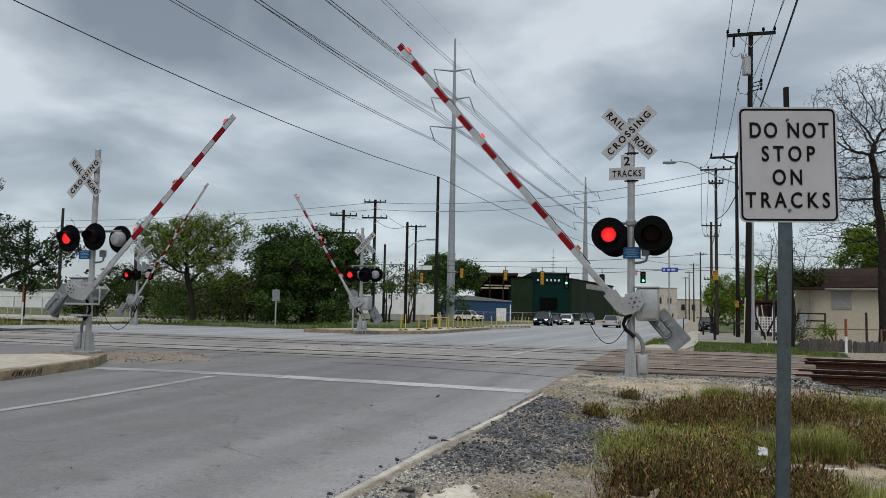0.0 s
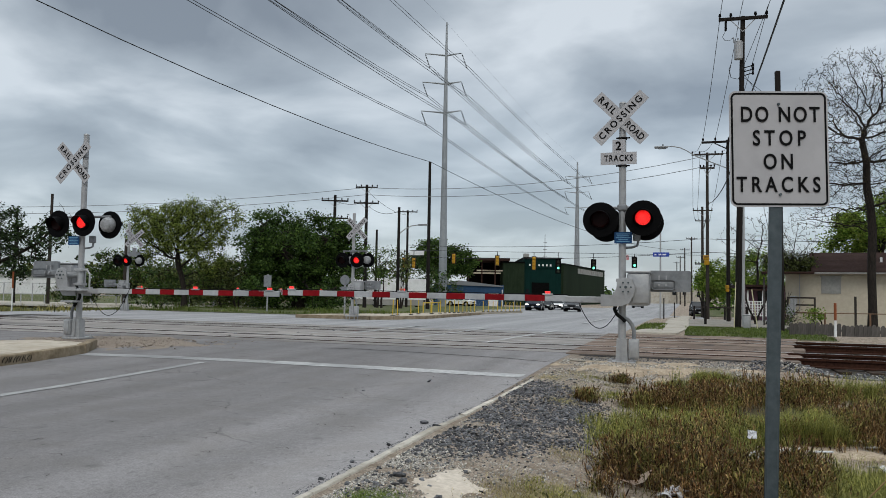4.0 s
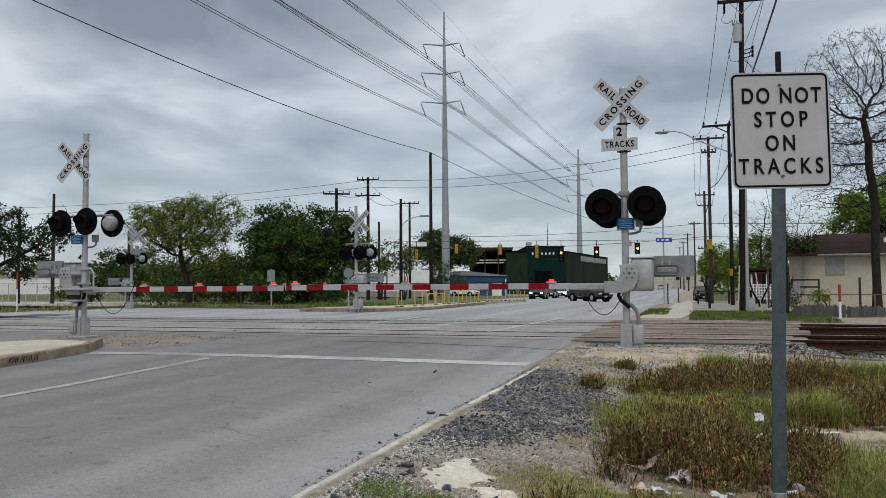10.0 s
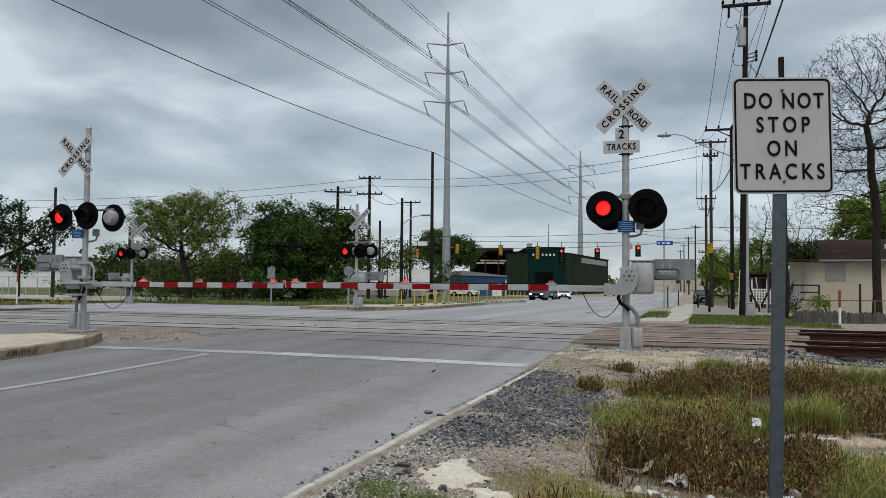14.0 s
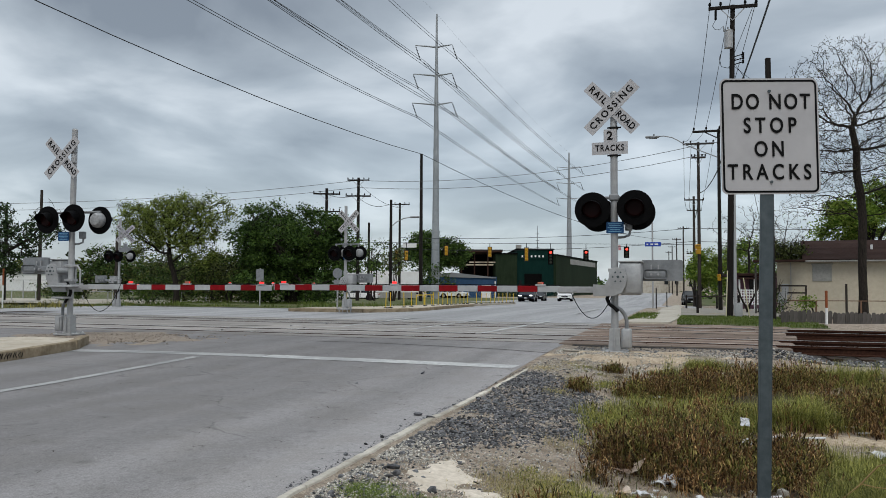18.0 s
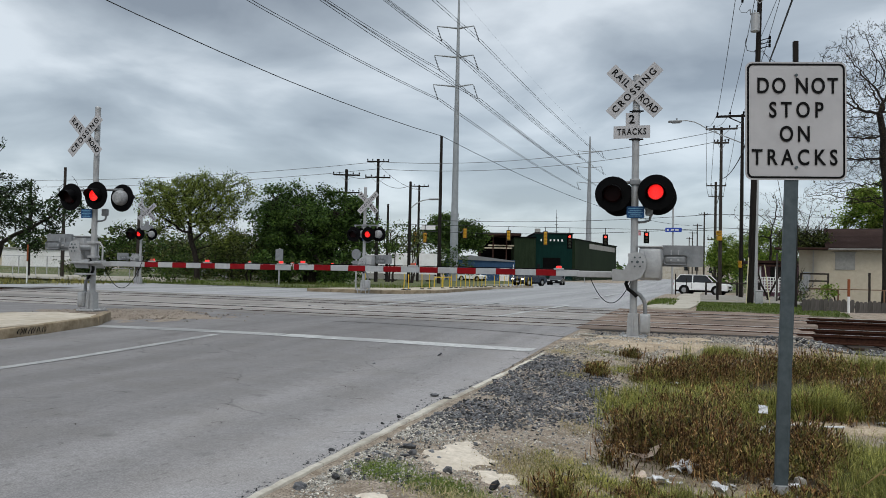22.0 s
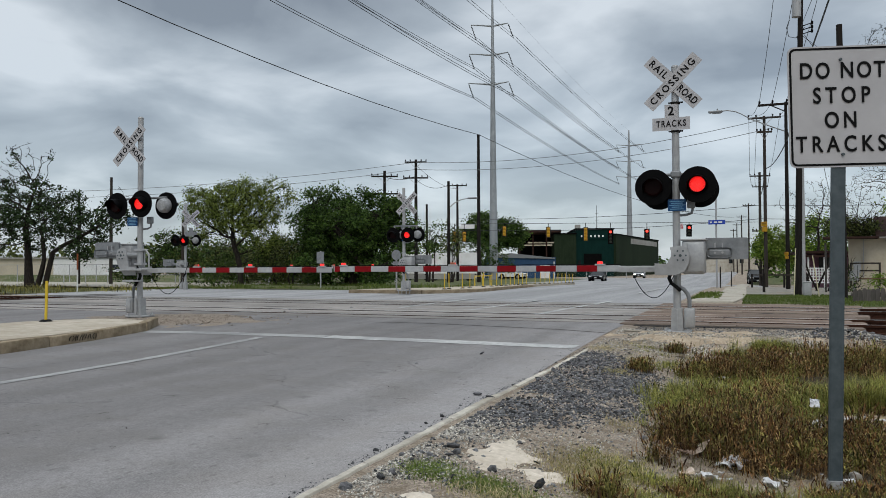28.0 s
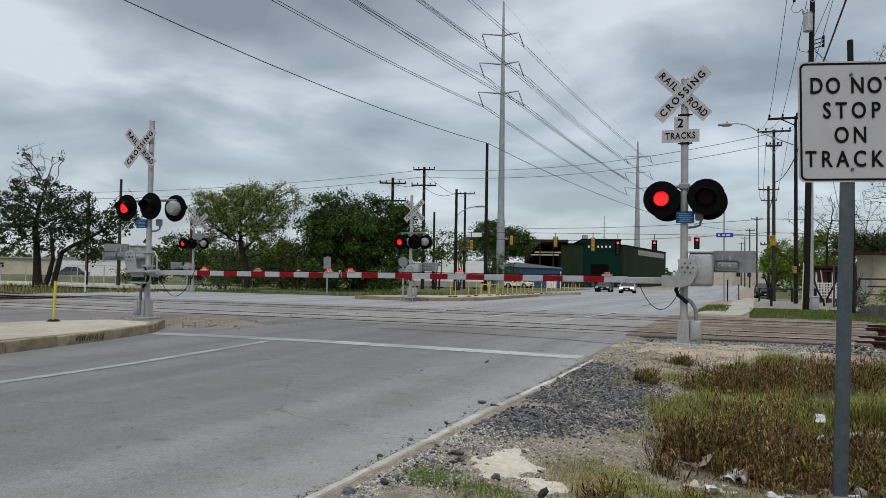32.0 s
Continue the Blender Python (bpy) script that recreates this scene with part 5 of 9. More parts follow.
# ---- the warning sign in the verge ----
def build_warning_sign():
    a = Vector((0.29, 5.675, 0))
    b = Vector((0.925, 5.875, 0))
    mid = (a + b) / 2
    yaw = math.degrees(math.atan2(b.y - a.y, b.x - a.x))
    sg = thing("warning_sign", "white rectangular sign with black lettering on a slotted steel post", "road sign", pose(mid.x + 0.03, mid.y + 0.01, 0.06, 0, -0.7, yaw))
    bm = bmesh.new()
    plate(bm, rounded(0.69, 0.815, 0.047, 6), 0.003, Matrix.Translation((0, 0, 2.59)))
    pl = part("sign_plate", bm, M["sign_white"], sg, "white sign plate with a black border")
    bm = bmesh.new()
    o, i = rounded(0.668, 0.793, 0.039, 6), rounded(0.640, 0.765, 0.028, 6)
    va = [bm.verts.new((x, -0.002, 2.59 + z)) for x, z in o]
    vb = [bm.verts.new((x, -0.002, 2.59 + z)) for x, z in i]
    for k in range(len(o)):
        j = (k + 1) % len(o)
        bm.faces.new((va[k], va[j], vb[j], vb[k]))
    part("border", bm, M["sign_black"], pl)
    for text, z, x, gap in (("DO NOT", 2.827, 0.008, 1.26), ("STOP", 2.66, 0.0, 1.50), ("ON", 2.494, -0.008, 1.40), ("TRACKS", 2.333, -0.010, 1.50)):
        text_mesh("lettering", text, 0.152, M["sign_black"], pl, pose(x, -0.004, z), gap * 0.98, 0.0021, 0.79)
    for z in (2.905, 2.268):
        bm = bmesh.new()
        rod(bm, (0, -0.012, z), (0, 0.0, z), 0.010, n=8)
        part("bolt", bm, M["post"], pl)
    bm = bmesh.new()
    # U-channel post
    prof = [(-0.046, 0.0), (-0.038, 0.0), (-0.026, 0.045), (0.026, 0.045), (0.038, 0.0), (0.046, 0.0), (0.031, 0.052), (-0.031, 0.052)]
    va = [bm.verts.new((x, y + 0.006, 0.08)) for x, y in prof]
    vb = [bm.verts.new((x, y + 0.006, 2.25)) for x, y in prof]
    for k in range(8):
        bm.faces.new((va[k], va[(k + 1) % 8], vb[(k + 1) % 8], vb[k]))
    box(bm, (0, 0.017, 1.15), (0.086, 0.022, 2.2), bev=0.008)
    # the post leans a little under its plate
    for v in bm.verts:
        v.co.x += -0.105 + 0.036 * v.co.z
    part("post", bm, M["post"], sg, "dark painted steel post")
    bm = bmesh.new()
    box(bm, (0.012, 0.03, 2.75), (0.032, 0.03, 0.80), bev=0.004)
    part("post_top", bm, M["creosote"], sg, "dark upper post end")
    bm = bmesh.new()
    rod(bm, (-0.105, 0.02, -0.1), (-0.102, 0.02, 0.10), 0.055, 0.05, n=14)
    part("post_sleeve", bm, M["galv"], sg, "galvanised ground sleeve")


# ---- poles, tower, wires ----
def wire(bm, a, b, sag, r, n=14, s=4):
    a, b = Vector(a), Vector(b)
    tube(bm, [a.lerp(b, i / n) - Vector((0, 0, 4 * sag * (i / n) * (1 - i / n))) for i in range(n + 1)], r, s)


def wires(name, spans, material, label, group=""):
    """Each span is a thing of its own."""
    for a, b, sag, r in spans:
        bm = bmesh.new()
        wire(bm, a, b, sag, r)
        tagged(part(name, bm, material), label, "cable", group)


def wood_pole(x, y, top, r=0.15, material="creosote", arms=(), yaw=0, extras=None, label="dark creosoted wooden utility pole", lean=0.0):
    z0 = land_z(x, y) - 0.1
    h = top - z0
    p = thing("utility_pole", label, "utility pole", pose(x, y, z0, 0, lean, yaw), "utility poles")
    bm = bmesh.new()
    rod(bm, (0, 0, 0), (0, 0, h), r, r * 0.68, 14)
    part("shaft", bm, M[material], p, smooth=True)
    for dz, half in arms:
        bm = bmesh.new()
        box(bm, (0, -r, h - dz), (2 * half, 0.10, 0.13), bev=0.01)
        ca = part("crossarm", bm, M[material], p, "timber crossarm")
        bm = bmesh.new()
        for s in (-1, 1):
            rod(bm, (s * half * 0.5, -r, h - dz - 0.05), (0, -r, h - dz - 0.55), 0.018, n=5)
        part("brace", bm, M["galv"], ca)
        for f in (-0.95, -0.5, 0.5, 0.95):
            bm = bmesh.new()
            rod(bm, (f * half, -r, h - dz + 0.06), (f * half, -r, h - dz + 0.14), 0.03, n=6)
            rod(bm, (f * half, -r, h - dz + 0.12), (f * half, -r, h - dz + 0.24), 0.06, 0.045, n=8)
            part("insulator", bm, M["black"], ca)
    if extras:
        extras(p, h, r)
    return p


def transformer(p, h, r):
    """A can transformer below the crossarm, with its bushings, cutout and looping leads."""
    bm = bmesh.new()
    rod(bm, (-0.16, -0.28, h - 1.85), (-0.16, -0.28, h - 1.15), 0.17, 0.17, 14)
    rod(bm, (-0.16, -0.28, h - 1.15), (-0.16, -0.28, h - 1.10), 0.185, 0.12, 14)
    box(bm, (-0.08, -0.12, h - 1.5), (0.10, 0.14, 0.5))
    tr = part("transformer", bm, M["galv"], p, "grey cylindrical transformer", smooth=True)
    bm = bmesh.new()
    rod(bm, (-0.32, -0.1, h - 1.10), (-0.36, -0.1, h - 0.88), 0.035, 0.025, n=8)
    rod(bm, (-0.18, -0.1, h - 1.10), (-0.18, -0.1, h - 0.92), 0.03, 0.025, n=8)
    part("bushing", bm, M["alu_dull"], tr)
    bm = bmesh.new()
    box(bm, (-0.66, -r, h - 0.40), (0.09, 0.1, 0.4), bev=0.02)
    part("fuse_cutout", bm, M["black"], p, "dark fuse cutout")
    bm = bmesh.new()
    tube(bm, [(-0.66, -r, h - 0.6), (-0.78, -r, h - 0.85), (-0.68, -r, h - 1.0), (-0.5, -0.12, h - 1.02), (-0.36, -0.1, h - 0.88)], 0.011, 5)
    part("lead", bm, M["wire"], p, "looping cable lead")
    bm = bmesh.new()
    tube(bm, [(-0.4, -0.1, h - 1.9), (-0.5, -0.1, h - 2.2), (-0.42, -0.1, h - 2.55), (-0.15, 0, h - 2.6), (0.15, 0, h - 2.2)], 0.014, 5)
    part("lead", bm, M["wire"], p, "looping cable lead")
    bm = bmesh.new()
    for k in range(3):
        rod(bm, (0.05, 0, h - 2.15 - 0.16 * k), (0.42, 0, h - 2.05 - 0.16 * k), 0.02, n=6)
        rod(bm, (0.42, 0, h - 2.11 - 0.16 * k), (0.42, 0, h - 1.98 - 0.16 * k), 0.045, n=8)
    part("rack", bm, M["black"], p, "spool insulator rack")


def alley_arm(p, h, r):
    """A one-sided crossarm with its brace, and a long-armed street lamp below it."""
    bm = bmesh.new()
    box(bm, (-0.62, -r, h - 0.12), (1.5, 0.10, 0.12), bev=0.01)
    ca = part("crossarm", bm, M["creosote"], p, "one-sided timber crossarm")
    bm = bmesh.new()
    rod(bm, (-0.7, -r, h - 0.18), (0, -r, h - 0.55), 0.03, n=6)
    part("brace", bm, M["creosote"], ca)
    for x in (-1.3, -0.65, 0.05):
        bm = bmesh.new()
        rod(bm, (x, -r, h - 0.06), (x, -r, h + 0.02), 0.03, n=6)
        rod(bm, (x, -r, h), (x, -r, h + 0.12), 0.06, 0.045, n=8)
        part("insulator", bm, M["black"], ca)
    bm = bmesh.new()
    tube(bm, [(0, 0, h - 1.6), (-0.9, 0, h - 1.2), (-1.72, 0, h - 0.82), (-2.2, 0, h - 0.5), (-2.5, 0, h - 0.34), (-2.93, 0, h - 0.24), (-3.25, 0, h - 0.25)], 0.03, 6)
    lp = part("lamp_arm", bm, M["alu_dull"], p, "long bent galvanised lamp arm", smooth=True)
    bm = bmesh.new()
    rod(bm, (0, 0, h - 0.75), (-1.72, 0, h - 0.80), 0.015, n=5)
    part("stay", bm, M["wire"], lp)
    bm = bmesh.new()
    box(bm, (-3.55, 0, h - 0.27), (0.75, 0.26, 0.12), bev=0.05)
    box(bm, (-3.5, 0, h - 0.33), (0.45, 0.2, 0.08), bev=0.03)
    rod(bm, (-3.45, 0, h - 0.21), (-3.45, 0, h - 0.10), 0.04, n=8)
    part("lamp_head", bm, M["alu_dull"], lp, "cobra street lamp head", smooth=True)


def street_lamp(p, h, r, drop=0.5, reach=3.6, rise=0.9, sx=-1, down=0.0):
    bm = bmesh.new()
    tube(bm, [(0, 0, h - drop), (sx * reach * 0.3, 0, h - drop + rise * 0.55), (sx * reach * 0.65, 0, h - drop + rise * 0.9), (sx * reach, 0, h - drop + rise)], 0.04, 6)
    lp = part("lamp_arm", bm, M["galv"], p, "curved galvanised lamp arm")
    bm = bmesh.new()
    box(bm, (sx * (reach + 0.35), 0, h - drop + rise), (0.8, 0.26, 0.13), bev=0.05)
    part("lamp_head", bm, M["alu_dull"], lp, "cobra street lamp head", smooth=True)


def steel_tower(x, y, top, arms, r0, label, yaw):
    z0 = road_z(y) - 0.2
    t = thing("transmission_tower", label, "transmission tower", pose(x, y, z0, 0, 0, yaw), "steel towers")
    bm = bmesh.new()
    h = top - z0
    rod(bm, (0, 0, 0), (0, 0, h * 0.23), r0, r0 * 0.88, 12)
    rod(bm, (0, 0, h * 0.23), (0, 0, h * 0.24), r0 * 0.95, r0 * 0.92, 12)
    rod(bm, (0, 0, h * 0.23), (0, 0, h * 0.62), r0 * 0.82, r0 * 0.55, 12)
    rod(bm, (0, 0, h * 0.62), (0, 0, h), r0 * 0.55, r0 * 0.2, 12)
    part("shaft", bm, M["tower"], t, "tapered twelve-sided steel shaft", smooth=True)
    ends = []
    for z, reach in arms:
        for s in (-1, 1):
            bm = bmesh.new()
            zz = z - z0
            half = reach[0] if s < 0 else reach[1]
            tube(bm, [(0, 0, zz - 0.30), (s * half * 0.45, 0, zz - 0.12), (s * half, 0, zz + 0.05)], [0.15, 0.11, 0.07], 6)
            a = part("davit_arm", bm, M["tower"], t, "tapered steel davit arm")
            bm = bmesh.new()
            for k in range(9):
                u = (0.12 + 0.1 * k)
                rod(bm, (s * half + 0.75 * u, 0, zz - 2.15 * u), (s * half + 0.75 * (u + 0.05), 0, zz - 2.15 * (u + 0.05)), 0.11, 0.06, n=6)
            rod(bm, (s * half, 0, zz), (s * half + 0.75, 0, zz - 2.15), 0.03, n=5)
            part("insulator_string", bm, M["wire"], a, "dark insulator string")
            ends.append(t.matrix_basis @ Vector((s * half + 0.75, 0, zz - 2.15)))
    return ends


def street_board(p, h, r):
    bm = bmesh.new()
    rod(bm, (0, 0, 6.1), (-1.9, 0, 6.1), 0.04, n=6)
    arm = part("board_arm", bm, M["galv"], p, "thin steel arm")
    bm = bmesh.new()
    box(bm, (-1.2, -0.05, 5.85), (1.5, 0.04, 0.42), bev=0.01)
    part("name_board", bm, M["white_paint"], arm, "plain white name board")


def build_poles():
    ya = 18
    e1 = steel_tower(-33.45, 104.8, 41.0, ((36.4, (3.1, 2.25)), (32.2, (3.4, 2.25)), (27.95, (3.5, 2.3))), 0.62, "tall grey steel transmission monopole with six davit arms", 12)
    e2 = steel_tower(-29.7, 216.5, 39.2, ((35.2, (3.4, 3.2)), (30.75, (3.5, 3.2)), (26.4, (3.5, 3.2))), 0.98, "distant grey steel transmission monopole", 12)
    # the line comes from over the camera's left shoulder
    near = [(-41, -20, 40.0), (-34.4, -20, 40.0), (-41, -20, 33.4), (-34.4, -20, 34.0), (-41, -20, 28.8), (-34.4, -20, 29.2)]
    for k, (a, b, c) in enumerate(zip(near, e1, e2)):
        for o in (0, 0.45):
            wires("power_line", [((a[0] + o, a[1], a[2]), (b.x + o, b.y, b.z), 2.4, 0.034), ((b.x + o, b.y, b.z), (c.x + o, c.y, c.z), 0.8, 0.042)], M["wire"], "sagging dark high-voltage power conductor", "power lines")
    wires("ground_wire", [((-37.5, -20, 47), (-33.45, 104.8, 41.0), 2.0, 0.010), ((-33.45, 104.8, 41.0), (-29.7, 216.5, 39.2), 1.0, 0.010)], M["wire"], "thin shield wire above the conductors")
    # poles by the island and behind it
    wood_pole(-25.13, 73.85, 15.0, 0.2, extras=street_board)
    wood_pole(-22.28, 57.94, 8.5, 0.15, extras=lambda p, h, r: street_lamp(p, h, r, 2.2, 1.7, 0.75, 1))
    wood_pole(-33.1, 89.1, 11.8, 0.18, arms=((0.2, 1.2),), yaw=18)
    wood_pole(-28.0, 64.5, 11.4, 0.18, arms=((0.25, 1.0), (1.7, 1.15)), yaw=18)
    wood_pole(-29.0, 60.0, 9.9, 0.18, arms=((0.5, 1.15), (2.0, 1.15)), yaw=25)
    wood_pole(-30.9, 74.0, 8.1, 0.16)
    # right-hand line
    wood_pole(1.9, 33.2, 13.16, 0.135, lean=1.15, arms=((0.12, 0.94),), yaw=0, extras=transformer)
    wood_pole(3.17, 30.0, 7.0, 0.12)
    wood_pole(2.1, 44.9, 10.35, 0.115, extras=alley_arm)
    wood_pole(1.33, 58.4, 12.1, 0.135, arms=((0.15, 1.08), (1.15, 0.5)), material="pole_brown", yaw=3)
    wood_pole(1.43, 84.6, 11.1, 0.17, arms=((0.4, 1.0), (6.0, 0.8)), material="pole_brown", yaw=10)
    for k in range(5):
        y = 112 + 34 * k
        wood_pole(1.9 - 1.3 * k, y, 12.6, 0.17, arms=((0.4, 1.0),), material="pole_brown", yaw=10)
    wood_pole(-45.7, 46.0, 8.6, 0.14, material="pole_brown")
    wood_pole(-37.1, 44.0, 5.0, 0.14, material="pole_brown")
    wood_pole(-49.0, 46.0, 7.6, 0.13)
    # steel lamp column near the right-hand poles
    c = thing("steel_column", "slim galvanised steel column", "pole", pose(2.3, 36.0, land_z(2.3, 36)))
    bm = bmesh.new()
    rod(bm, (0, 0, -0.2), (0, 0, 7.2), 0.075, 0.06, 12)
    part("shaft", bm, M["galv"], c, smooth=True)
    # distribution wires of the right-hand line
    A = [(1.28, 33.05, 13.24), (2.05, 33.05, 13.24), (3.05, 33.05, 13.24)]
    B = [(0.8, 44.75, 10.45), (1.45, 44.75, 10.45), (2.15, 44.75, 10.45)]
    C = [(0.33, 58.2, 12.2), (0.85, 58.2, 12.2), (2.35, 58.2, 12.2)]
    D = [(0.5, 84.4, 10.95), (0.95, 84.4, 10.95), (2.35, 84.6, 10.95)]
    E = [(1.0, 112, 12.4), (1.4, 112, 12.4), (2.8, 112, 12.4)]
    for a, b, c, d, e in zip(A, B, C, D, E):
        wires("service_wire", [((a[0] + 0.4, -30, 14.4), a, 0.9, 0.012), (a, b, 0.25, 0.012), (b, c, 0.3, 0.013), (c, d, 0.4, 0.015), (d, e, 0.4, 0.018)], M["wire"], "thin overhead distribution wire", "service wires")
    wires("service_wire", [((3.5, -20, 14.4), (2.45, 33.2, 9.9), 0.9, 0.03), ((2.3, 33.2, 9.7), (2.1, 44.9, 8.2), 0.25, 0.03), ((2.1, 44.9, 8.2), (1.4, 58.4, 8.4), 0.3, 0.03), ((1.4, 58.4, 8.4), (1.43, 84.6, 8.6), 0.4, 0.035)], M["wire"], "thick black overhead telephone cable", "service wires")
    wires("service_wire", [((4.3, -20, 13.0), (2.1, 33.2, 10.9), 0.8, 0.010), ((2.1, 33.2, 10.9), (9.5, 40.5, 3.4), 0.5, 0.012), ((2.1, 33.2, 10.7), (14, 46, 6.0), 0.6, 0.012), ((2.0, 33.2, 10.6), (5.2, 50, 3.0), 0.4, 0.012)], M["wire"], "thin service drop wire", "service wires")
    # wires over the road to the left-hand poles and far away
    wires("service_wire", [((-34.5, -20, 20.9), (-25.1, 73.85, 15.0), 2.6, 0.03), ((-25.1, 73.85, 15.0), (-2, 160, 11), 2.0, 0.03)], M["wire"], "sagging black overhead cable", "service wires")
    for dz in (0.0, -0.65):
        wires("service_wire", [((-95, 52, 10.6 + dz), (-28.0, 64.5, 11.15 + dz), 1.6, 0.022), ((-28.0, 64.5, 11.15 + dz), (2.1, 60, 12.3 + dz * 1.2), 1.0, 0.022)], M["wire_pale"], "thin pale overhead wire", "service wires")
    wires("span_wire", [((-33.1, 68.05, 5.75), (1.43, 79.45, 5.75), 0.0, 0.02), ((1.43, 79.45, 5.75), (1.43, 84.6, 6.2), 0.0, 0.02)], M["wire"], "straight steel span wire carrying the signals", "span wires")
    for z in (7.3, 5.9):
        wires("span_wire", [((-33.1, 89.1, z + 0.2), (1.43, 84.6, z + 0.45), 0.5, 0.025), ((1.43, 84.6, z + 0.45), (40, 92, z + 1.2), 0.5, 0.025)], M["wire"], "dark span wire across the junction", "span wires")
    wires("guy_wire", [((-33.1, 89.1, 11.2), (-28.0, 64.5, 10.9), 0.5, 0.02), ((-29.0, 60.0, 9.4), (-28.0, 64.5, 9.9), 0.3, 0.02), ((-28.0, 64.5, 9.6), (-22.28, 57.94, 8.2), 0.5, 0.02)], M["wire"], "thin slack wire between poles")


# ---- trees ----
def leaves_mesh(name, centres, per, size, radius, material, parent, rnd, droop=0.0, squash=0.8):
    """Folded leaf blades scattered in clumps round the centres, uneven in size."""
    verts, faces = [], []
    for c in centres:
        nn = max(1, int(per * rnd.uniform(0.5, 1.5)))
        rr = radius * rnd.uniform(0.6, 1.3)
        for _ in range(nn):
            o = Vector((rnd.gauss(0, 0.5), rnd.gauss(0, 0.5), rnd.gauss(0, 0.5) * squash)) * rr
            s = size * rnd.uniform(0.6, 1.4)
            a, b = rnd.uniform(0, math.tau), rnd.uniform(-0.9, 0.9) - droop
            u = Vector((math.cos(a) * math.cos(b), math.sin(a) * math.cos(b), math.sin(b)))
            w = u.cross(Vector((rnd.gauss(0, 1), rnd.gauss(0, 1), rnd.gauss(0, 1)))).normalized()
            q = c + o
            k = len(verts)
            verts += [tuple(q - u * s * 0.5), tuple(q + w * s * 0.32), tuple(q + u * s * 0.5), tuple(q - w * s * 0.32)]
            faces.append((k, k + 1, k + 2, k + 3))
    return raw(name, verts, faces, material, parent)


def canopy(name, x, y, lobes, label, leafmat, seed, fork=2.0, trunk_r=0.2, trunks=1, per=60, size=0.17, clump=0.55, second=None, gap=0.0, category="tree", z=None, twigs=0):
    """A tree whose crown fills the lobes (cx, cy, cz, rx, rz, count): limbs reach from the fork to each leaf clump."""
    rnd = random.Random(seed)
    z = land_z(x, y) - 0.05 if z is None else z
    t = thing(name, label, category, pose(x, y, z), "trees")
    forks = []
    for k in range(trunks):
        o = Vector((0, 0, 0)) if trunks == 1 else Vector((rnd.uniform(-0.45, 0.45), rnd.uniform(-0.3, 0.3), 0))
        d = Vector((rnd.gauss(0, 0.10 if trunks == 1 else 0.25), rnd.gauss(0, 0.1), 1)).normalized()
        pts = [o]
        for i in range(4):
            d = (d + Vector((rnd.gauss(0, 0.09), rnd.gauss(0, 0.09), 0.05))).normalized()
            pts.append(pts[-1] + d * fork / 4)
        bm = bmesh.new()
        tube(bm, pts, [trunk_r * 1.15, trunk_r * 0.95, trunk_r * 0.88, trunk_r * 0.82, trunk_r * 0.75], 9)
        part("trunk", bm, M["bark"], t, "dark rough trunk", smooth=True)
        forks.append(pts[-1])
    bm = bmesh.new()
    cs = []
    for cx, cy, cz, rx, rz, cnt in lobes:
        hubs = []
        for k in range(max(3, cnt // 9)):
            a, q = rnd.uniform(0, math.tau), rnd.uniform(0.25, 0.65)
            hub = Vector((cx - x + rx * q * math.cos(a), cy - y + rx * q * math.sin(a), cz - z + rz * rnd.uniform(-0.4, 0.5)))
            f = min(forks, key=lambda v: (v - hub).length)
            mid = f.lerp(hub, 0.5) + Vector((rnd.gauss(0, 0.15), rnd.gauss(0, 0.15), 0.12 * (hub - f).length))
            tube(bm, [f, f.lerp(mid, 0.5) + Vector((0, 0, 0.05)), mid, hub], [trunk_r * 0.5, trunk_r * 0.4, trunk_r * 0.3, trunk_r * 0.16], 6)
            hubs.append(hub)
        for k in range(cnt):
            while True:
                u = Vector((rnd.uniform(-1, 1), rnd.uniform(-1, 1), rnd.uniform(-1, 1)))
                if 0.15 < u.length < 1:
                    break
            u = u * (0.55 + 0.45 * u.length) / max(u.length, 0.3) * u.length ** 0.4
            wob = 0.82 + 0.45 * noise.noise((u.x * 1.9 + seed, u.y * 1.9, u.z * 1.9))
            p = Vector((cx - x + u.x * rx * wob, cy - y + u.y * rx * wob, cz - z + u.z * rz * wob))
            if gap and noise.noise((p.x * 0.9 + seed, p.y * 0.9, p.z * 0.9)) > 1 - gap:
                continue
            hub = min(hubs, key=lambda v: (v - p).length)
            tube(bm, [hub, hub.lerp(p, 0.5) + Vector((rnd.gauss(0, 0.1), rnd.gauss(0, 0.1), 0.08)), p], [trunk_r * 0.14, trunk_r * 0.09, 0.010], 4)
            cs.append(p)
            for _ in range(twigs):
                e = p + Vector((rnd.gauss(0, 0.3), rnd.gauss(0, 0.3), rnd.uniform(0.1, 0.7)))
                tube(bm, [p, p.lerp(e, 0.5) + Vector((0.03, 0, 0.02)), e], [0.012, 0.010, 0.006], 3)
    tagged(part("branching", bm, M["bark"], t, "forking dark branches"), kind="stuff")
    if per:
        tagged(leaves_mesh("crown", cs, per, size, clump, M[leafmat], t, rnd), "uneven leafy crown", kind="stuff")
    if second:
        tagged(leaves_mesh("crown", cs[:: second[1]], per, size, clump, M[second[0]], t, rnd), "leaf clumps of another green", kind="stuff")
    return t


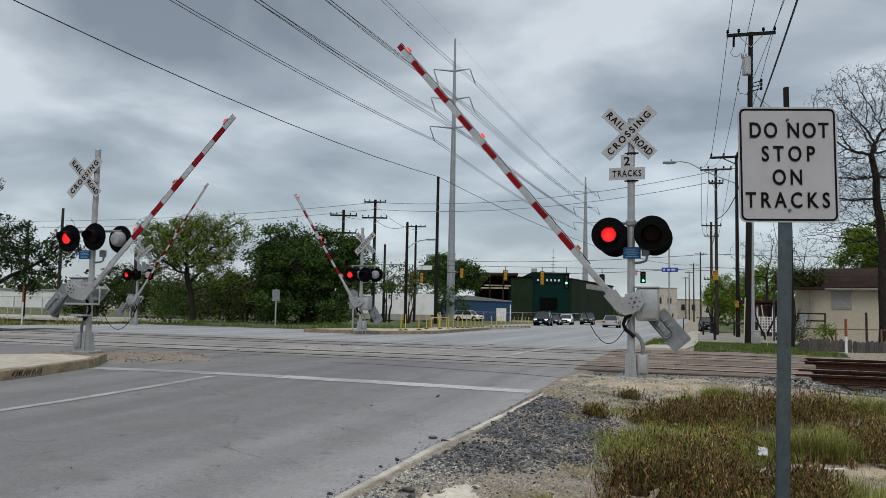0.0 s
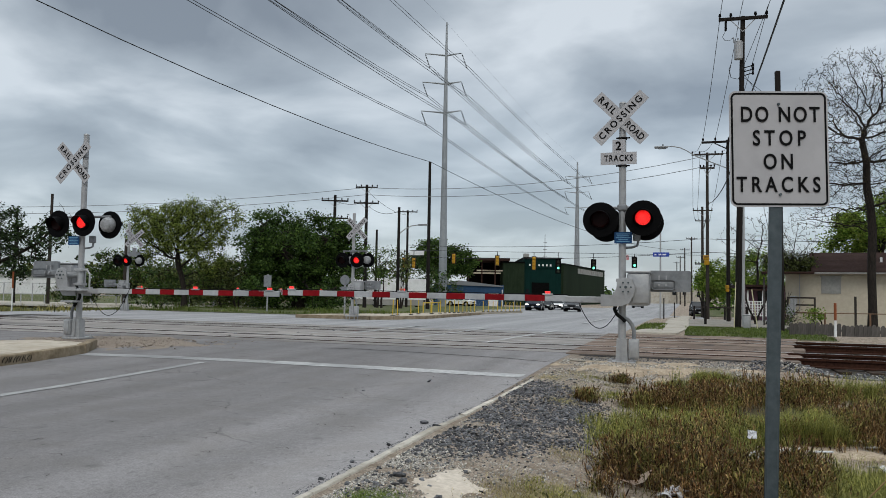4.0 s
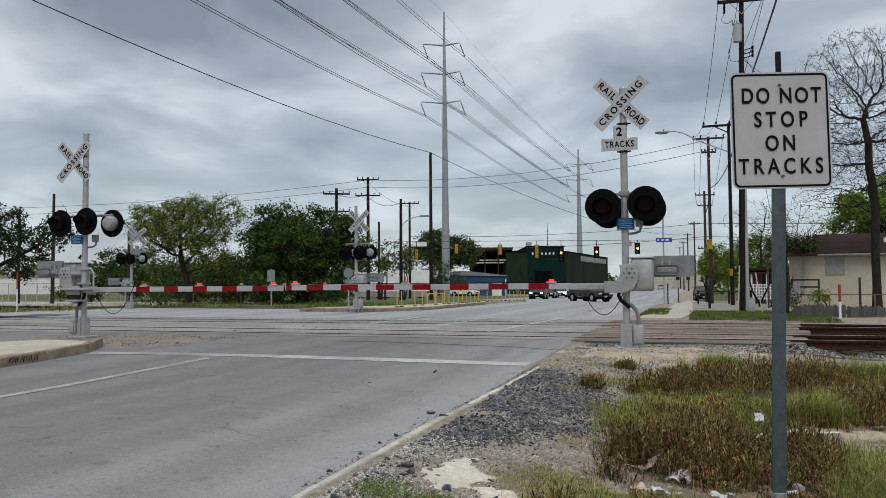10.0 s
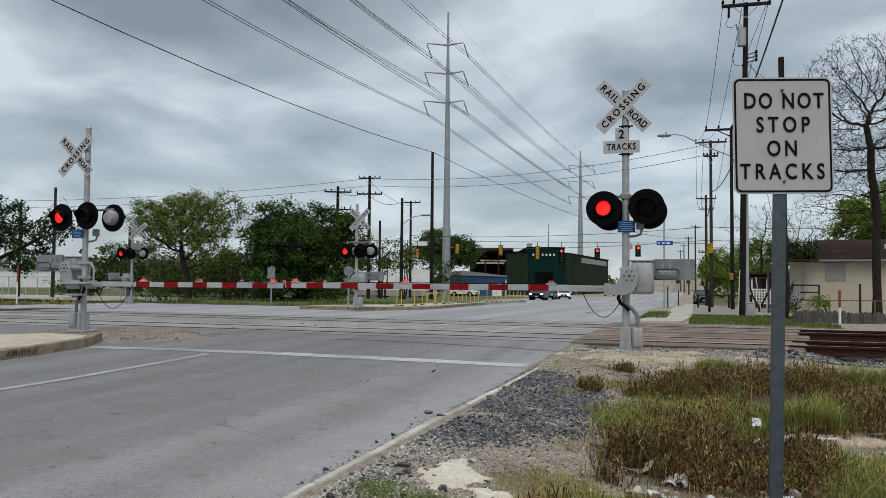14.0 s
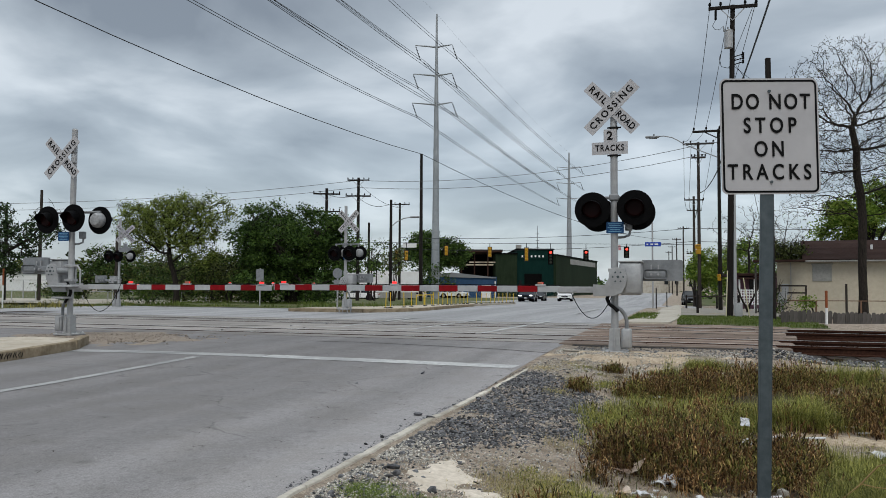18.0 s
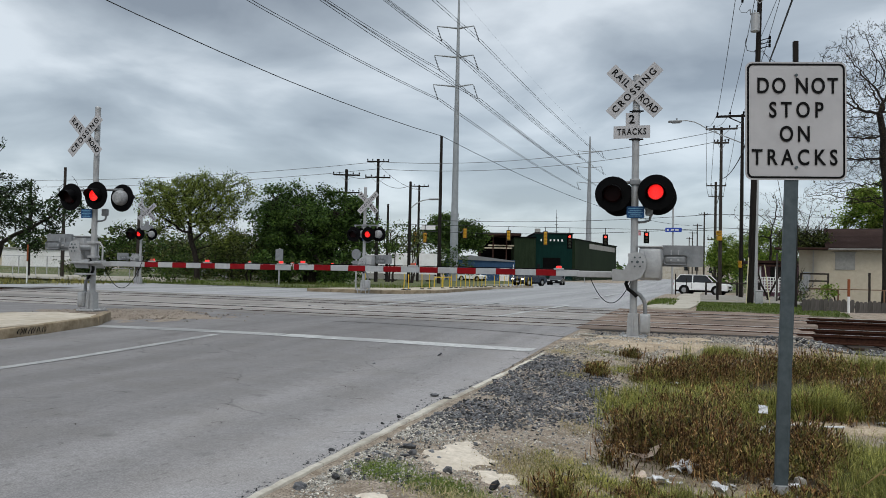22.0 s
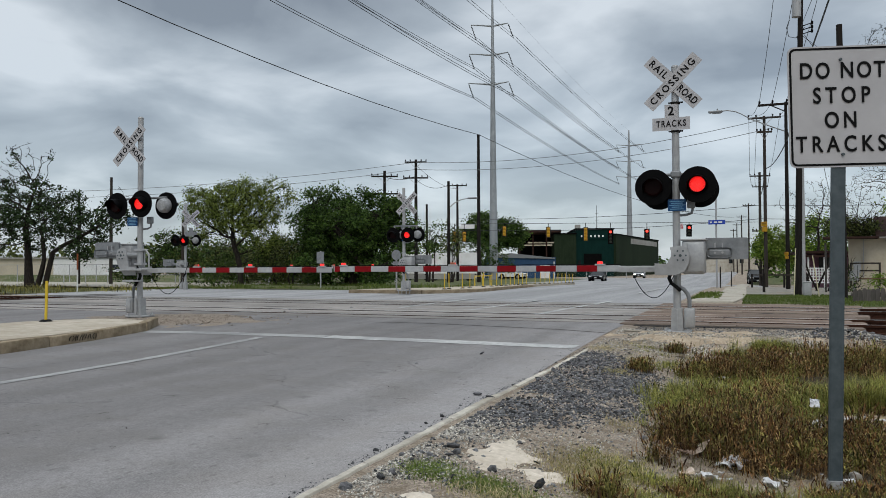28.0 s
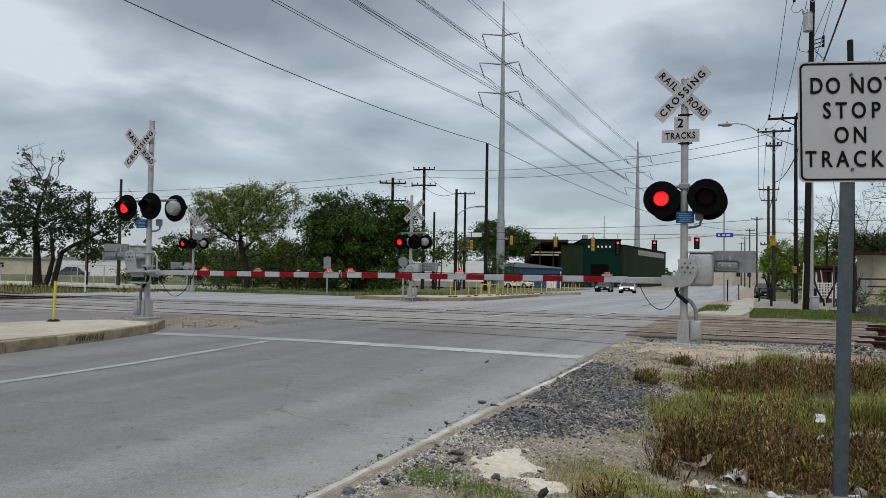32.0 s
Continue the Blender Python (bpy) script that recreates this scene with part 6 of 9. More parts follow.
def grown_tree(name, x, y, z, label, seed, trunk, lobes, step=0.22, kill=0.32, trunk_r=0.2, tip_r=0.008, buds=None, twigs=1, spread=0.22, stems=(), wobble=0.16, bare_top=99.0):
    """Branches grow step by step towards scattered points of the crown; thickness follows what each limb carries."""
    rnd = random.Random(seed)
    rng = np.random.default_rng(seed)
    t = thing(name, label, "tree", pose(x, y, z), "trees")
    nodes = [Vector(p) for p in trunk]
    parent = [-1] + list(range(len(nodes) - 1))
    n0 = len(nodes)
    thick = {}
    for stem in stems:
        for k, p in enumerate(stem):
            nodes.append(Vector(p))
            parent.append(0 if k == 0 else len(nodes) - 2)
            thick[len(nodes) - 1] = trunk_r * (0.66 - 0.5 * k / len(stem))
    n1 = len(nodes)
    pts = []
    for cx, cy, cz, rx, ry, rz, cnt in lobes:
        while cnt > 0:
            u = rng.uniform(-1, 1, 3)
            if 0.1 < float((u * u).sum()) < 1:
                pts.append((cx + u[0] * rx, cy + u[1] * ry, cz + u[2] * rz))
                cnt -= 1
    att = np.array(pts)
    fresh, near, dist = list(range(n1)), np.zeros(len(att), int), np.full(len(att), 1e9)
    for _ in range(110):
        N = np.array([nodes[i] for i in fresh])
        d = np.linalg.norm(att[:, None, :] - N[None, :, :], axis=2)
        k = d.argmin(axis=1)
        dm = d[np.arange(len(att)), k]
        closer = dm < dist
        near = np.where(closer, np.array(fresh)[k], near)
        dist = np.where(closer, dm, dist)
        keep = dist > kill
        att, near, dist = att[keep], near[keep], dist[keep]
        if len(att) == 0 or len(nodes) > 9000:
            break
        pull = {}
        for k in range(len(att)):
            pull.setdefault(int(near[k]), []).append((att[k] - np.array(nodes[near[k]])) / dist[k])
        fresh = []
        for i, vs in pull.items():
            v = Vector(tuple(np.sum(vs, axis=0))).normalized() + Vector((rnd.gauss(0, wobble), rnd.gauss(0, wobble), rnd.gauss(0, wobble) + 0.05))
            nodes.append(nodes[i] + v.normalized() * step)
            parent.append(i)
            fresh.append(len(nodes) - 1)
    load = [0.0] * len(nodes)
    kids = [[] for _ in nodes]
    for i in range(len(nodes) - 1, 0, -1):
        if load[i] == 0:
            load[i] = 1.0
        load[parent[i]] += load[i]
        kids[parent[i]].append(i)
    rad = [max(tip_r, min(trunk_r, tip_r * v ** 0.45)) for v in load]
    for i in range(n0):
        rad[i] = max(rad[i], trunk_r * (1 - 0.75 * i / (n0 - 1)))
    for i, r in thick.items():
        rad[i] = max(rad[i], r)
    bm = bmesh.new()
    tube(bm, nodes[:n0], [rad[0] * 1.2] + rad[1:n0], 10)
    part("trunk", bm, M["bark"], t, "straight dark trunk", smooth=True)
    bm = bmesh.new()
    used = set()
    for i in range(len(nodes)):
        for first in kids[i]:
            if first < n0 or first in used:
                continue
            chain, j = [i, first], first
            used.add(j)
            while kids[j]:
                j = max(kids[j], key=lambda c: load[c])
                used.add(j)
                chain.append(j)
            r = [rad[c] for c in chain]
            r[0] = r[1]
            tube(bm, [nodes[c] for c in chain], r, 6 if r[0] > 0.04 else 4)
    tips = [nodes[i] for i in range(n0, len(nodes)) if len(kids[i]) == 0]
    leafy = [nodes[i] for i in range(n0, len(nodes)) if load[i] <= 3]
    for p in tips:
        for _ in range(twigs):
            e = p + Vector((rnd.gauss(0, 0.14), rnd.gauss(0, 0.14), rnd.uniform(0.0, 0.3)))
            tube(bm, [p, p.lerp(e, 0.5) + Vector((rnd.gauss(0, 0.02), 0, 0.02)), e], [tip_r, tip_r * 0.8, tip_r * 0.5], 3)
    tagged(part("branching", bm, M["bark"], t, "dense fine dark branches"), kind="stuff")
    if buds:
        cs = [p for p in leafy if rnd.random() < buds[3] * (0.12 if p.z > bare_top else 1)]
        tagged(leaves_mesh("crown", cs, buds[1], buds[2], spread, M[buds[0]], t, rnd), "uneven crown of small leaves", kind="stuff")
    return t


def build_trees():
    grown_tree("spreading_tree", -28.75, 39.3, 0.3, "spreading tree with a forked dark trunk and yellow-green leaves", 7, [(0, 0, 0), (-0.02, 0, 0.7), (-0.1, 0, 1.4), (-0.25, 0, 2.0), (-0.5, 0, 2.6), (-0.6, 0, 3.2)], ((-0.8, 0, 4.8, 2.3, 2.0, 1.7, 330), (-2.6, -0.4, 4.9, 1.6, 1.3, 1.0, 110), (1.1, 0.2, 4.5, 1.6, 1.4, 1.5, 170), (-0.1, 0.2, 6.1, 1.5, 1.3, 0.7, 90), (1.7, 0.2, 2.6, 1.2, 1.0, 0.8, 50), (-2.4, 0, 3.4, 1.1, 1.0, 0.7, 40), (2.4, 0.2, 5.6, 1.5, 1.0, 0.9, 60), (-3.4, 0, 5.9, 1.0, 0.8, 0.6, 30)), step=0.26, kill=0.30, trunk_r=0.2, tip_r=0.015, buds=("leaf_bright", 64, 0.10, 0.9), twigs=2, spread=0.40)
    canopy("dense_tree", -22.0, 41.2, ((-22.9, 41.2, 3.9, 3.5, 2.8, 190), (-20.3, 42.0, 3.7, 2.3, 2.6, 100), (-22.0, 40.6, 1.5, 4.0, 1.3, 80)), "large dense dark green tree reaching the ground", "leaf_dark", 21, 1.6, 0.3, 2, 125, 0.14, 0.55, ("leaf_mid", 2), 0.1)
    canopy("thicket", -26.4, 40.6, ((-26.6, 40.6, 2.0, 2.4, 1.6, 60), (-25.0, 42.0, 3.2, 1.3, 1.4, 26)), "tangled olive thicket between the trees", "leaf_olive", 23, 0.7, 0.07, 3, 46, 0.14, 0.55, ("leaf_mid", 2), 0.25, category="bush", twigs=2)
    canopy("young_tree", -25.4, 43.5, ((-25.6, 43.5, 4.8, 1.3, 2.2, 30),), "thin upright tree with sparse leaves", "leaf_mid", 24, 2.0, 0.07, 3, 20, 0.14, 0.4, None, 0.2, twigs=2)
    canopy("thicket", -31.5, 40.5, ((-31.6, 40.5, 1.3, 1.8, 1.0, 30),), "low green thicket under the spreading tree", "leaf_mid", 25, 0.4, 0.05, 3, 40, 0.13, 0.5, None, category="bush")
    grown_tree("multi_stem_tree", -44.8, 38.0, 0.15, "multi-stemmed tree with dark leaves and bare top twigs", 31, [(0, 0, 0), (-0.1, 0, 1.0), (-0.15, 0, 2.1), (-0.25, 0, 3.2), (-0.4, 0, 4.2), (-0.2, 0, 5.4), (0.2, 0, 6.3)], ((-0.4, 0, 5.4, 3.3, 2.4, 2.3, 480), (-3.4, -0.3, 4.9, 1.8, 1.6, 2.0, 170), (2.4, 0.4, 5.0, 2.2, 1.6, 2.0, 240), (-0.6, 0, 8.5, 2.6, 1.6, 1.7, 80), (5.2, 0.3, 4.0, 2.0, 1.4, 1.5, 150), (7.2, 0.3, 5.2, 1.5, 1.2, 1.4, 100), (0.6, 0, 3.4, 1.8, 1.2, 0.9, 70), (-4.2, 0, 3.2, 1.7, 1.2, 1.1, 80), (4.6, 0, 2.6, 1.5, 1.0, 0.8, 60)), step=0.3, kill=0.34, trunk_r=0.31, tip_r=0.014, buds=("leaf_shade", 36, 0.16, 0.47), twigs=2, spread=0.36, stems=([(0.6, 0, 0.05), (1.0, 0, 1.0), (1.3, 0, 2.0), (1.2, 0, 3.2), (0.9, 0, 4.2)], [(1.1, 0.2, 0.05), (1.4, 0.2, 1.1), (1.75, 0.3, 2.5), (2.8, 0.3, 3.0), (4.2, 0.3, 3.5), (5.6, 0.3, 4.1)]), bare_top=7.5)
    canopy("thicket", -37.5, 52.0, ((-36.5, 52, 2.4, 3.2, 2.0, 60), (-40.5, 53, 2.2, 3.0, 1.6, 40)), "dark leafy thicket in front of the yards", "leaf_dark", 35, 0.8, 0.08, 3, 50, 0.22, 0.7, ("leaf_olive", 3), category="bush")
    canopy("thicket", -31.0, 46.5, ((-28.0, 46.5, 2.0, 2.4, 1.8, 60), (-31.6, 47.0, 1.9, 2.6, 1.7, 60), (-35.4, 46.8, 2.0, 2.4, 1.9, 56)), "dark tangled thicket behind the spreading tree", "leaf_olive", 36, 0.7, 0.06, 4, 60, 0.15, 0.6, ("leaf_dark", 2), 0.12, category="bush", twigs=2)
    canopy("thicket", -43.0, 46.0, ((-43.0, 46.0, 1.5, 2.0, 1.2, 40), (-39.6, 46.4, 2.6, 2.3, 1.9, 80)), "dark leafy thicket behind the median signal", "leaf_dark", 37, 0.7, 0.06, 4, 60, 0.16, 0.6, ("leaf_olive", 2), 0.12, category="bush", twigs=2)
    canopy("young_tree", -28.9, 70.0, ((-29.0, 70.0, 4.4, 2.0, 2.2, 34),), "small leafy tree behind the poles", "leaf_mid", 41, 2.0, 0.12, 2, 30, 0.22, 0.6, None, 0.25, twigs=1)
    canopy("young_tree", -25.6, 68.0, ((-25.7, 68.0, 3.8, 1.6, 2.0, 26),), "small sparse tree behind the island", "leaf_olive", 45, 1.6, 0.1, 2, 26, 0.2, 0.55, None, 0.25, twigs=1)
    canopy("thicket", -40.0, 104.0, ((-47.0, 104, 3.2, 4.5, 3.4, 50), (-40.0, 104, 3.4, 4.5, 3.4, 50), (-34.5, 105, 3.0, 3.5, 2.8, 40)), "row of dark bushes behind the poles", "leaf_dark", 42, 0.8, 0.1, 3, 44, 0.30, 0.9, ("leaf_olive", 3), category="bush")
    canopy("shade_tree", -40.0, 124.0, ((-41.2, 124.0, 7.6, 4.4, 3.9, 100), (-36.9, 124.5, 6.6, 3.4, 2.6, 60)), "dark green shade tree beside the steel tower", "leaf_mid", 43, 3.0, 0.34, 1, 70, 0.36, 1.0, ("leaf_dark", 2))
    # right-hand side
    grown_tree("bare_tree", 7.42, 36.6, 0.1, "tall nearly bare tree with fine dark twigs", 51, [(0, 0, 0), (0.02, 0, 1.2), (0.0, 0, 2.4), (0.02, 0.02, 3.4), (0.06, 0, 4.4), (0.0, 0, 5.4), (-0.14, 0, 6.4), (-0.12, 0.05, 7.4), (-0.3, 0, 8.4)], ((-0.3, 0, 8.9, 3.1, 2.3, 3.5, 3000), (-1.5, 0, 6.6, 2.0, 1.8, 1.5, 760), (-2.0, -0.2, 5.0, 1.4, 0.9, 0.55, 160), (2.6, 0, 7.6, 2.6, 2.0, 3.2, 1300)), step=0.17, kill=0.2, trunk_r=0.19, tip_r=0.0062, wobble=0.24, buds=("bud", 3, 0.065, 0.6), twigs=2)
    canopy("spring_tree", 9.4, 47.0, ((8.9, 47.0, 5.2, 1.9, 1.7, 60), (10.4, 47.2, 5.9, 2.0, 1.8, 60)), "fresh spring-green tree behind the cream house", "leaf_spring", 52, 2.6, 0.2, 1, 120, 0.12, 0.5, ("leaf_bright", 2), 0.12)
    canopy("spring_tree", 1.5, 79.0, ((2.0, 79.0, 3.3, 1.9, 2.0, 55), (4.0, 78.0, 3.2, 2.0, 2.3, 55)), "bright green leafy tree beside the street", "leaf_spring", 53, 1.2, 0.16, 2, 110, 0.17, 0.6, ("leaf_bright", 2), z=-0.5)
    canopy("spring_tree", 5.2, 66.0, ((5.2, 66.0, 3.4, 2.0, 2.4, 50),), "green leafy tree behind the utility poles", "leaf_spring", 54, 1.4, 0.14, 2, 100, 0.16, 0.6, ("leaf_mid", 2))
    grown_tree("bare_tree", 4.4, 56.0, 0.1, "bare branching tree behind the poles", 55, [(0, 0, 0), (0.05, 0, 1.0), (0, 0, 2.0), (0.1, 0, 3.0), (0.05, 0, 4.0)], ((0, 0, 5.0, 2.8, 2.4, 2.3, 300),), trunk_r=0.16, tip_r=0.009, kill=0.36, buds=("bud", 3, 0.08, 0.5))
    grown_tree("bare_tree", 8.2, 70.0, 0.0, "distant bare tree with budding twigs", 56, [(0, 0, 0), (0.05, 0, 1.2), (0, 0, 2.4), (0.1, 0, 3.6), (0.05, 0, 4.6)], ((0, 0, 5.8, 3.2, 2.8, 2.6, 300),), trunk_r=0.18, tip_r=0.011, kill=0.4, buds=("bud", 3, 0.10, 0.6))
    canopy("house_bush", 3.5, 40.4, ((4.75, 39.9, 3.25, 1.1, 0.6, 80),), "climbing bush at the corner of the cream house", "leaf_olive", 57, 1.8, 0.05, 3, 36, 0.11, 0.35, None, category="bush", twigs=2)
    canopy("fence_bush", 4.75, 33.8, ((4.75, 33.8, 0.95, 0.42, 0.4, 16),), "small green bush beside the fence", "leaf_spring", 58, 0.4, 0.03, 3, 40, 0.08, 0.2, None, category="bush")
    canopy("fence_bush", 3.45, 31.0, ((3.45, 31.0, 0.95, 0.45, 0.6, 16),), "thin green shrub by the junction cabinet", "leaf_mid", 59, 0.3, 0.02, 4, 22, 0.07, 0.22, None, category="bush", twigs=2)
    # far woods
    rnd = random.Random(61)
    cs = []
    for k in range(900):
        x = rnd.uniform(-260, 160)
        y = 330 + rnd.uniform(-20, 40) + 0.1 * abs(x)
        cs.append(Vector((x, y, road_z(y) + rnd.uniform(0, 7.0) * (0.7 + 0.3 * math.sin(x * 0.07)))))
    tagged(leaves_mesh("far_woods", cs, 22, 1.5, 3.2, M["leaf_dark"], None, rnd), "dark line of far trees on the horizon", "woods", "", "stuff")
    cs = []
    for k in range(420):
        x = rnd.uniform(-150, -48)
        y = 92 + rnd.uniform(-6, 6)
        cs.append(Vector((x, y, road_z(y) + rnd.uniform(0, 4.8))))
    tagged(leaves_mesh("far_woods", cs, 18, 0.7, 1.6, M["leaf_olive"], None, rnd), "dull green trees behind the yards", "woods", "", "stuff")
    cs = []
    for k in range(260):
        x = 3 + rnd.uniform(0, 40)
        y = 95 + rnd.uniform(-10, 60)
        cs.append(Vector((x, y, road_z(y) + rnd.uniform(0, 5.5))))
    tagged(leaves_mesh("far_woods", cs, 20, 0.6, 1.5, M["leaf_mid"], None, rnd), "street trees along the avenue", "woods", "", "stuff")


# ---- verge: stones, weeds, litter ----
def rocks(name, spots, material, label, seed):
    """Small broken stones, one joined mesh."""
    rnd = random.Random(seed)
    t = (1 + 5 ** 0.5) / 2
    base = [Vector(p).normalized() for p in ((-1, t, 0), (1, t, 0), (-1, -t, 0), (1, -t, 0), (0, -1, t), (0, 1, t), (0, -1, -t), (0, 1, -t), (t, 0, -1), (t, 0, 1), (-t, 0, -1), (-t, 0, 1))]
    fc = ((0, 11, 5), (0, 5, 1), (0, 1, 7), (0, 7, 10), (0, 10, 11), (1, 5, 9), (5, 11, 4), (11, 10, 2), (10, 7, 6), (7, 1, 8), (3, 9, 4), (3, 4, 2), (3, 2, 6), (3, 6, 8), (3, 8, 9), (4, 9, 5), (2, 4, 11), (6, 2, 10), (8, 6, 7), (9, 8, 1))
    verts, faces = [], []
    for x, y, z, s in spots:
        q = Euler((rnd.gauss(0, 0.3), rnd.gauss(0, 0.3), rnd.uniform(0, 6))).to_matrix()
        sc = Vector((rnd.uniform(0.8, 1.6), rnd.uniform(0.6, 1.1), rnd.uniform(0.35, 0.75))) * s
        k = len(verts)
        for p in base:
            p = p * rnd.uniform(0.75, 1.15)
            v = q @ Vector((p.x * sc.x, p.y * sc.y, p.z * sc.z))
            verts.append((x + v.x, y + v.y, z + v.z))
        faces += [(a + k, b + k, c + k) for a, b, c in fc]
    return tagged(raw(name, verts, faces, material), label, "stones", "", "stuff")


def blades(name, spots, material, label, seed, w=0.006, bend=0.35, head=0.0, headmat=None, leafy=0):
    """Grass blades or weed stalks: tapered strips, bent over; head: length of a seed head."""
    rnd = random.Random(seed)
    verts, faces, hv, hf = [], [], [], []
    for x, y, h in spots:
        a = rnd.uniform(0, math.tau)
        d = Vector((math.cos(a), math.sin(a), 0))
        s = Vector((-d.y, d.x, 0)) * w * rnd.uniform(0.6, 1.4)
        b = bend * h * rnd.uniform(0.1, 1.2)
        p0 = Vector((x, y, land_z(x, y) - 0.01))
        p1 = p0 + d * b * 0.3 + Vector((0, 0, h * 0.55))
        p2 = p0 + d * b + Vector((0, 0, h * (1 - 0.25 * min(1, b / h))))
        k = len(verts)
        verts += [tuple(p0 - s), tuple(p0 + s), tuple(p1 - s * 0.8), tuple(p1 + s * 0.8), tuple(p2)]
        faces += [(k, k + 1, k + 3, k + 2), (k + 2, k + 3, k + 4)]
        for _ in range(leafy):
            f = rnd.uniform(0.25, 1.0)
            q = p0.lerp(p2, f)
            a2 = rnd.uniform(0, math.tau)
            u = Vector((math.cos(a2), math.sin(a2), rnd.uniform(-0.3, 2.4))).normalized() * rnd.uniform(0.025, 0.07)
            v2 = u.cross(Vector((0, 0, 1))).normalized() * rnd.uniform(0.0022, 0.0062)
            tip = q + u - Vector((0, 0, rnd.uniform(0, 0.03)))
            tv, tf = (hv, hf) if rnd.random() < 0.6 else (verts, faces)
            j = len(tv)
            tv += [tuple(q), tuple(q + u * 0.5 + v2), tuple(tip), tuple(q + u * 0.5 - v2)]
            tf.append((j, j + 1, j + 2, j + 3))
        if head and rnd.random() < 0.75:
            ax = (p2 - p1).normalized()
            j = len(hv)
            for tt, r in ((0, 0.002), (0.35, 0.0055), (0.75, 0.0045), (1.0, 0.001)):
                c = p2 + ax * (tt - 0.5) * head * rnd.uniform(0.9, 1.1)
                hv += [tuple(c + Vector((r, 0, 0))), tuple(c + Vector((-r * 0.5, r * 0.87, 0))), tuple(c + Vector((-r * 0.5, -r * 0.87, 0)))]
            for m in range(3):
                for e in range(3):
                    hf.append((j + 3 * m + e, j + 3 * m + (e + 1) % 3, j + 3 * m + 3 + (e + 1) % 3, j + 3 * m + 3 + e))
    tagged(raw(name, verts, faces, material), label, "weeds", "", "stuff")
    if hv:
        tagged(raw(name, hv, hf, headmat or material), label + ", seed heads and leaves", "weeds", "", "stuff")


def span(pts, y):
    """The value at y along (y, value) pairs."""
    if y <= pts[0][0]:
        return pts[0][1]
    for (a, u), (b, v) in zip(pts, pts[1:]):
        if y <= b:
            return u + (v - u) * (y - a) / (b - a)
    return pts[-1][1]


def kerb_x(y):
    """Middle of the low kerb along the verge."""
    return span(((-5, -2.25), (4.5, -2.25), (6.8, -2.26), (9.0, -2.18), (10.6, -2.12), (12, -2.10)), y)


BARE = ((1.35, 8.45, 0.75, 0.30), (-0.05, 5.72, 0.62, 0.17), (0.75, 5.95, 0.35, 0.16), (-0.95, 6.15, 0.42, 0.55), (1.75, 8.75, 0.35, 0.22))


def bare(x, y):
    """How bare the verge is at a place, from trodden soil and litter hollows."""
    return max(1 - ease(0.6, 1.25, math.hypot((x - cx) / rx, (y - cy) / ry) + 0.35 * noise.noise((x * 3.1, y * 3.1, 14))) for cx, cy, rx, ry in BARE)


def clear(x, y):
    """Away from the sign post and the larger litter."""
    return math.hypot(x - 0.5, y - 5.74) > 0.08 and math.hypot((x + 0.10) / 0.13, (y - 6.2) / 0.09) > 1 and math.hypot((x + 0.38) / 0.16, (y - 6.3) / 0.1) > 1


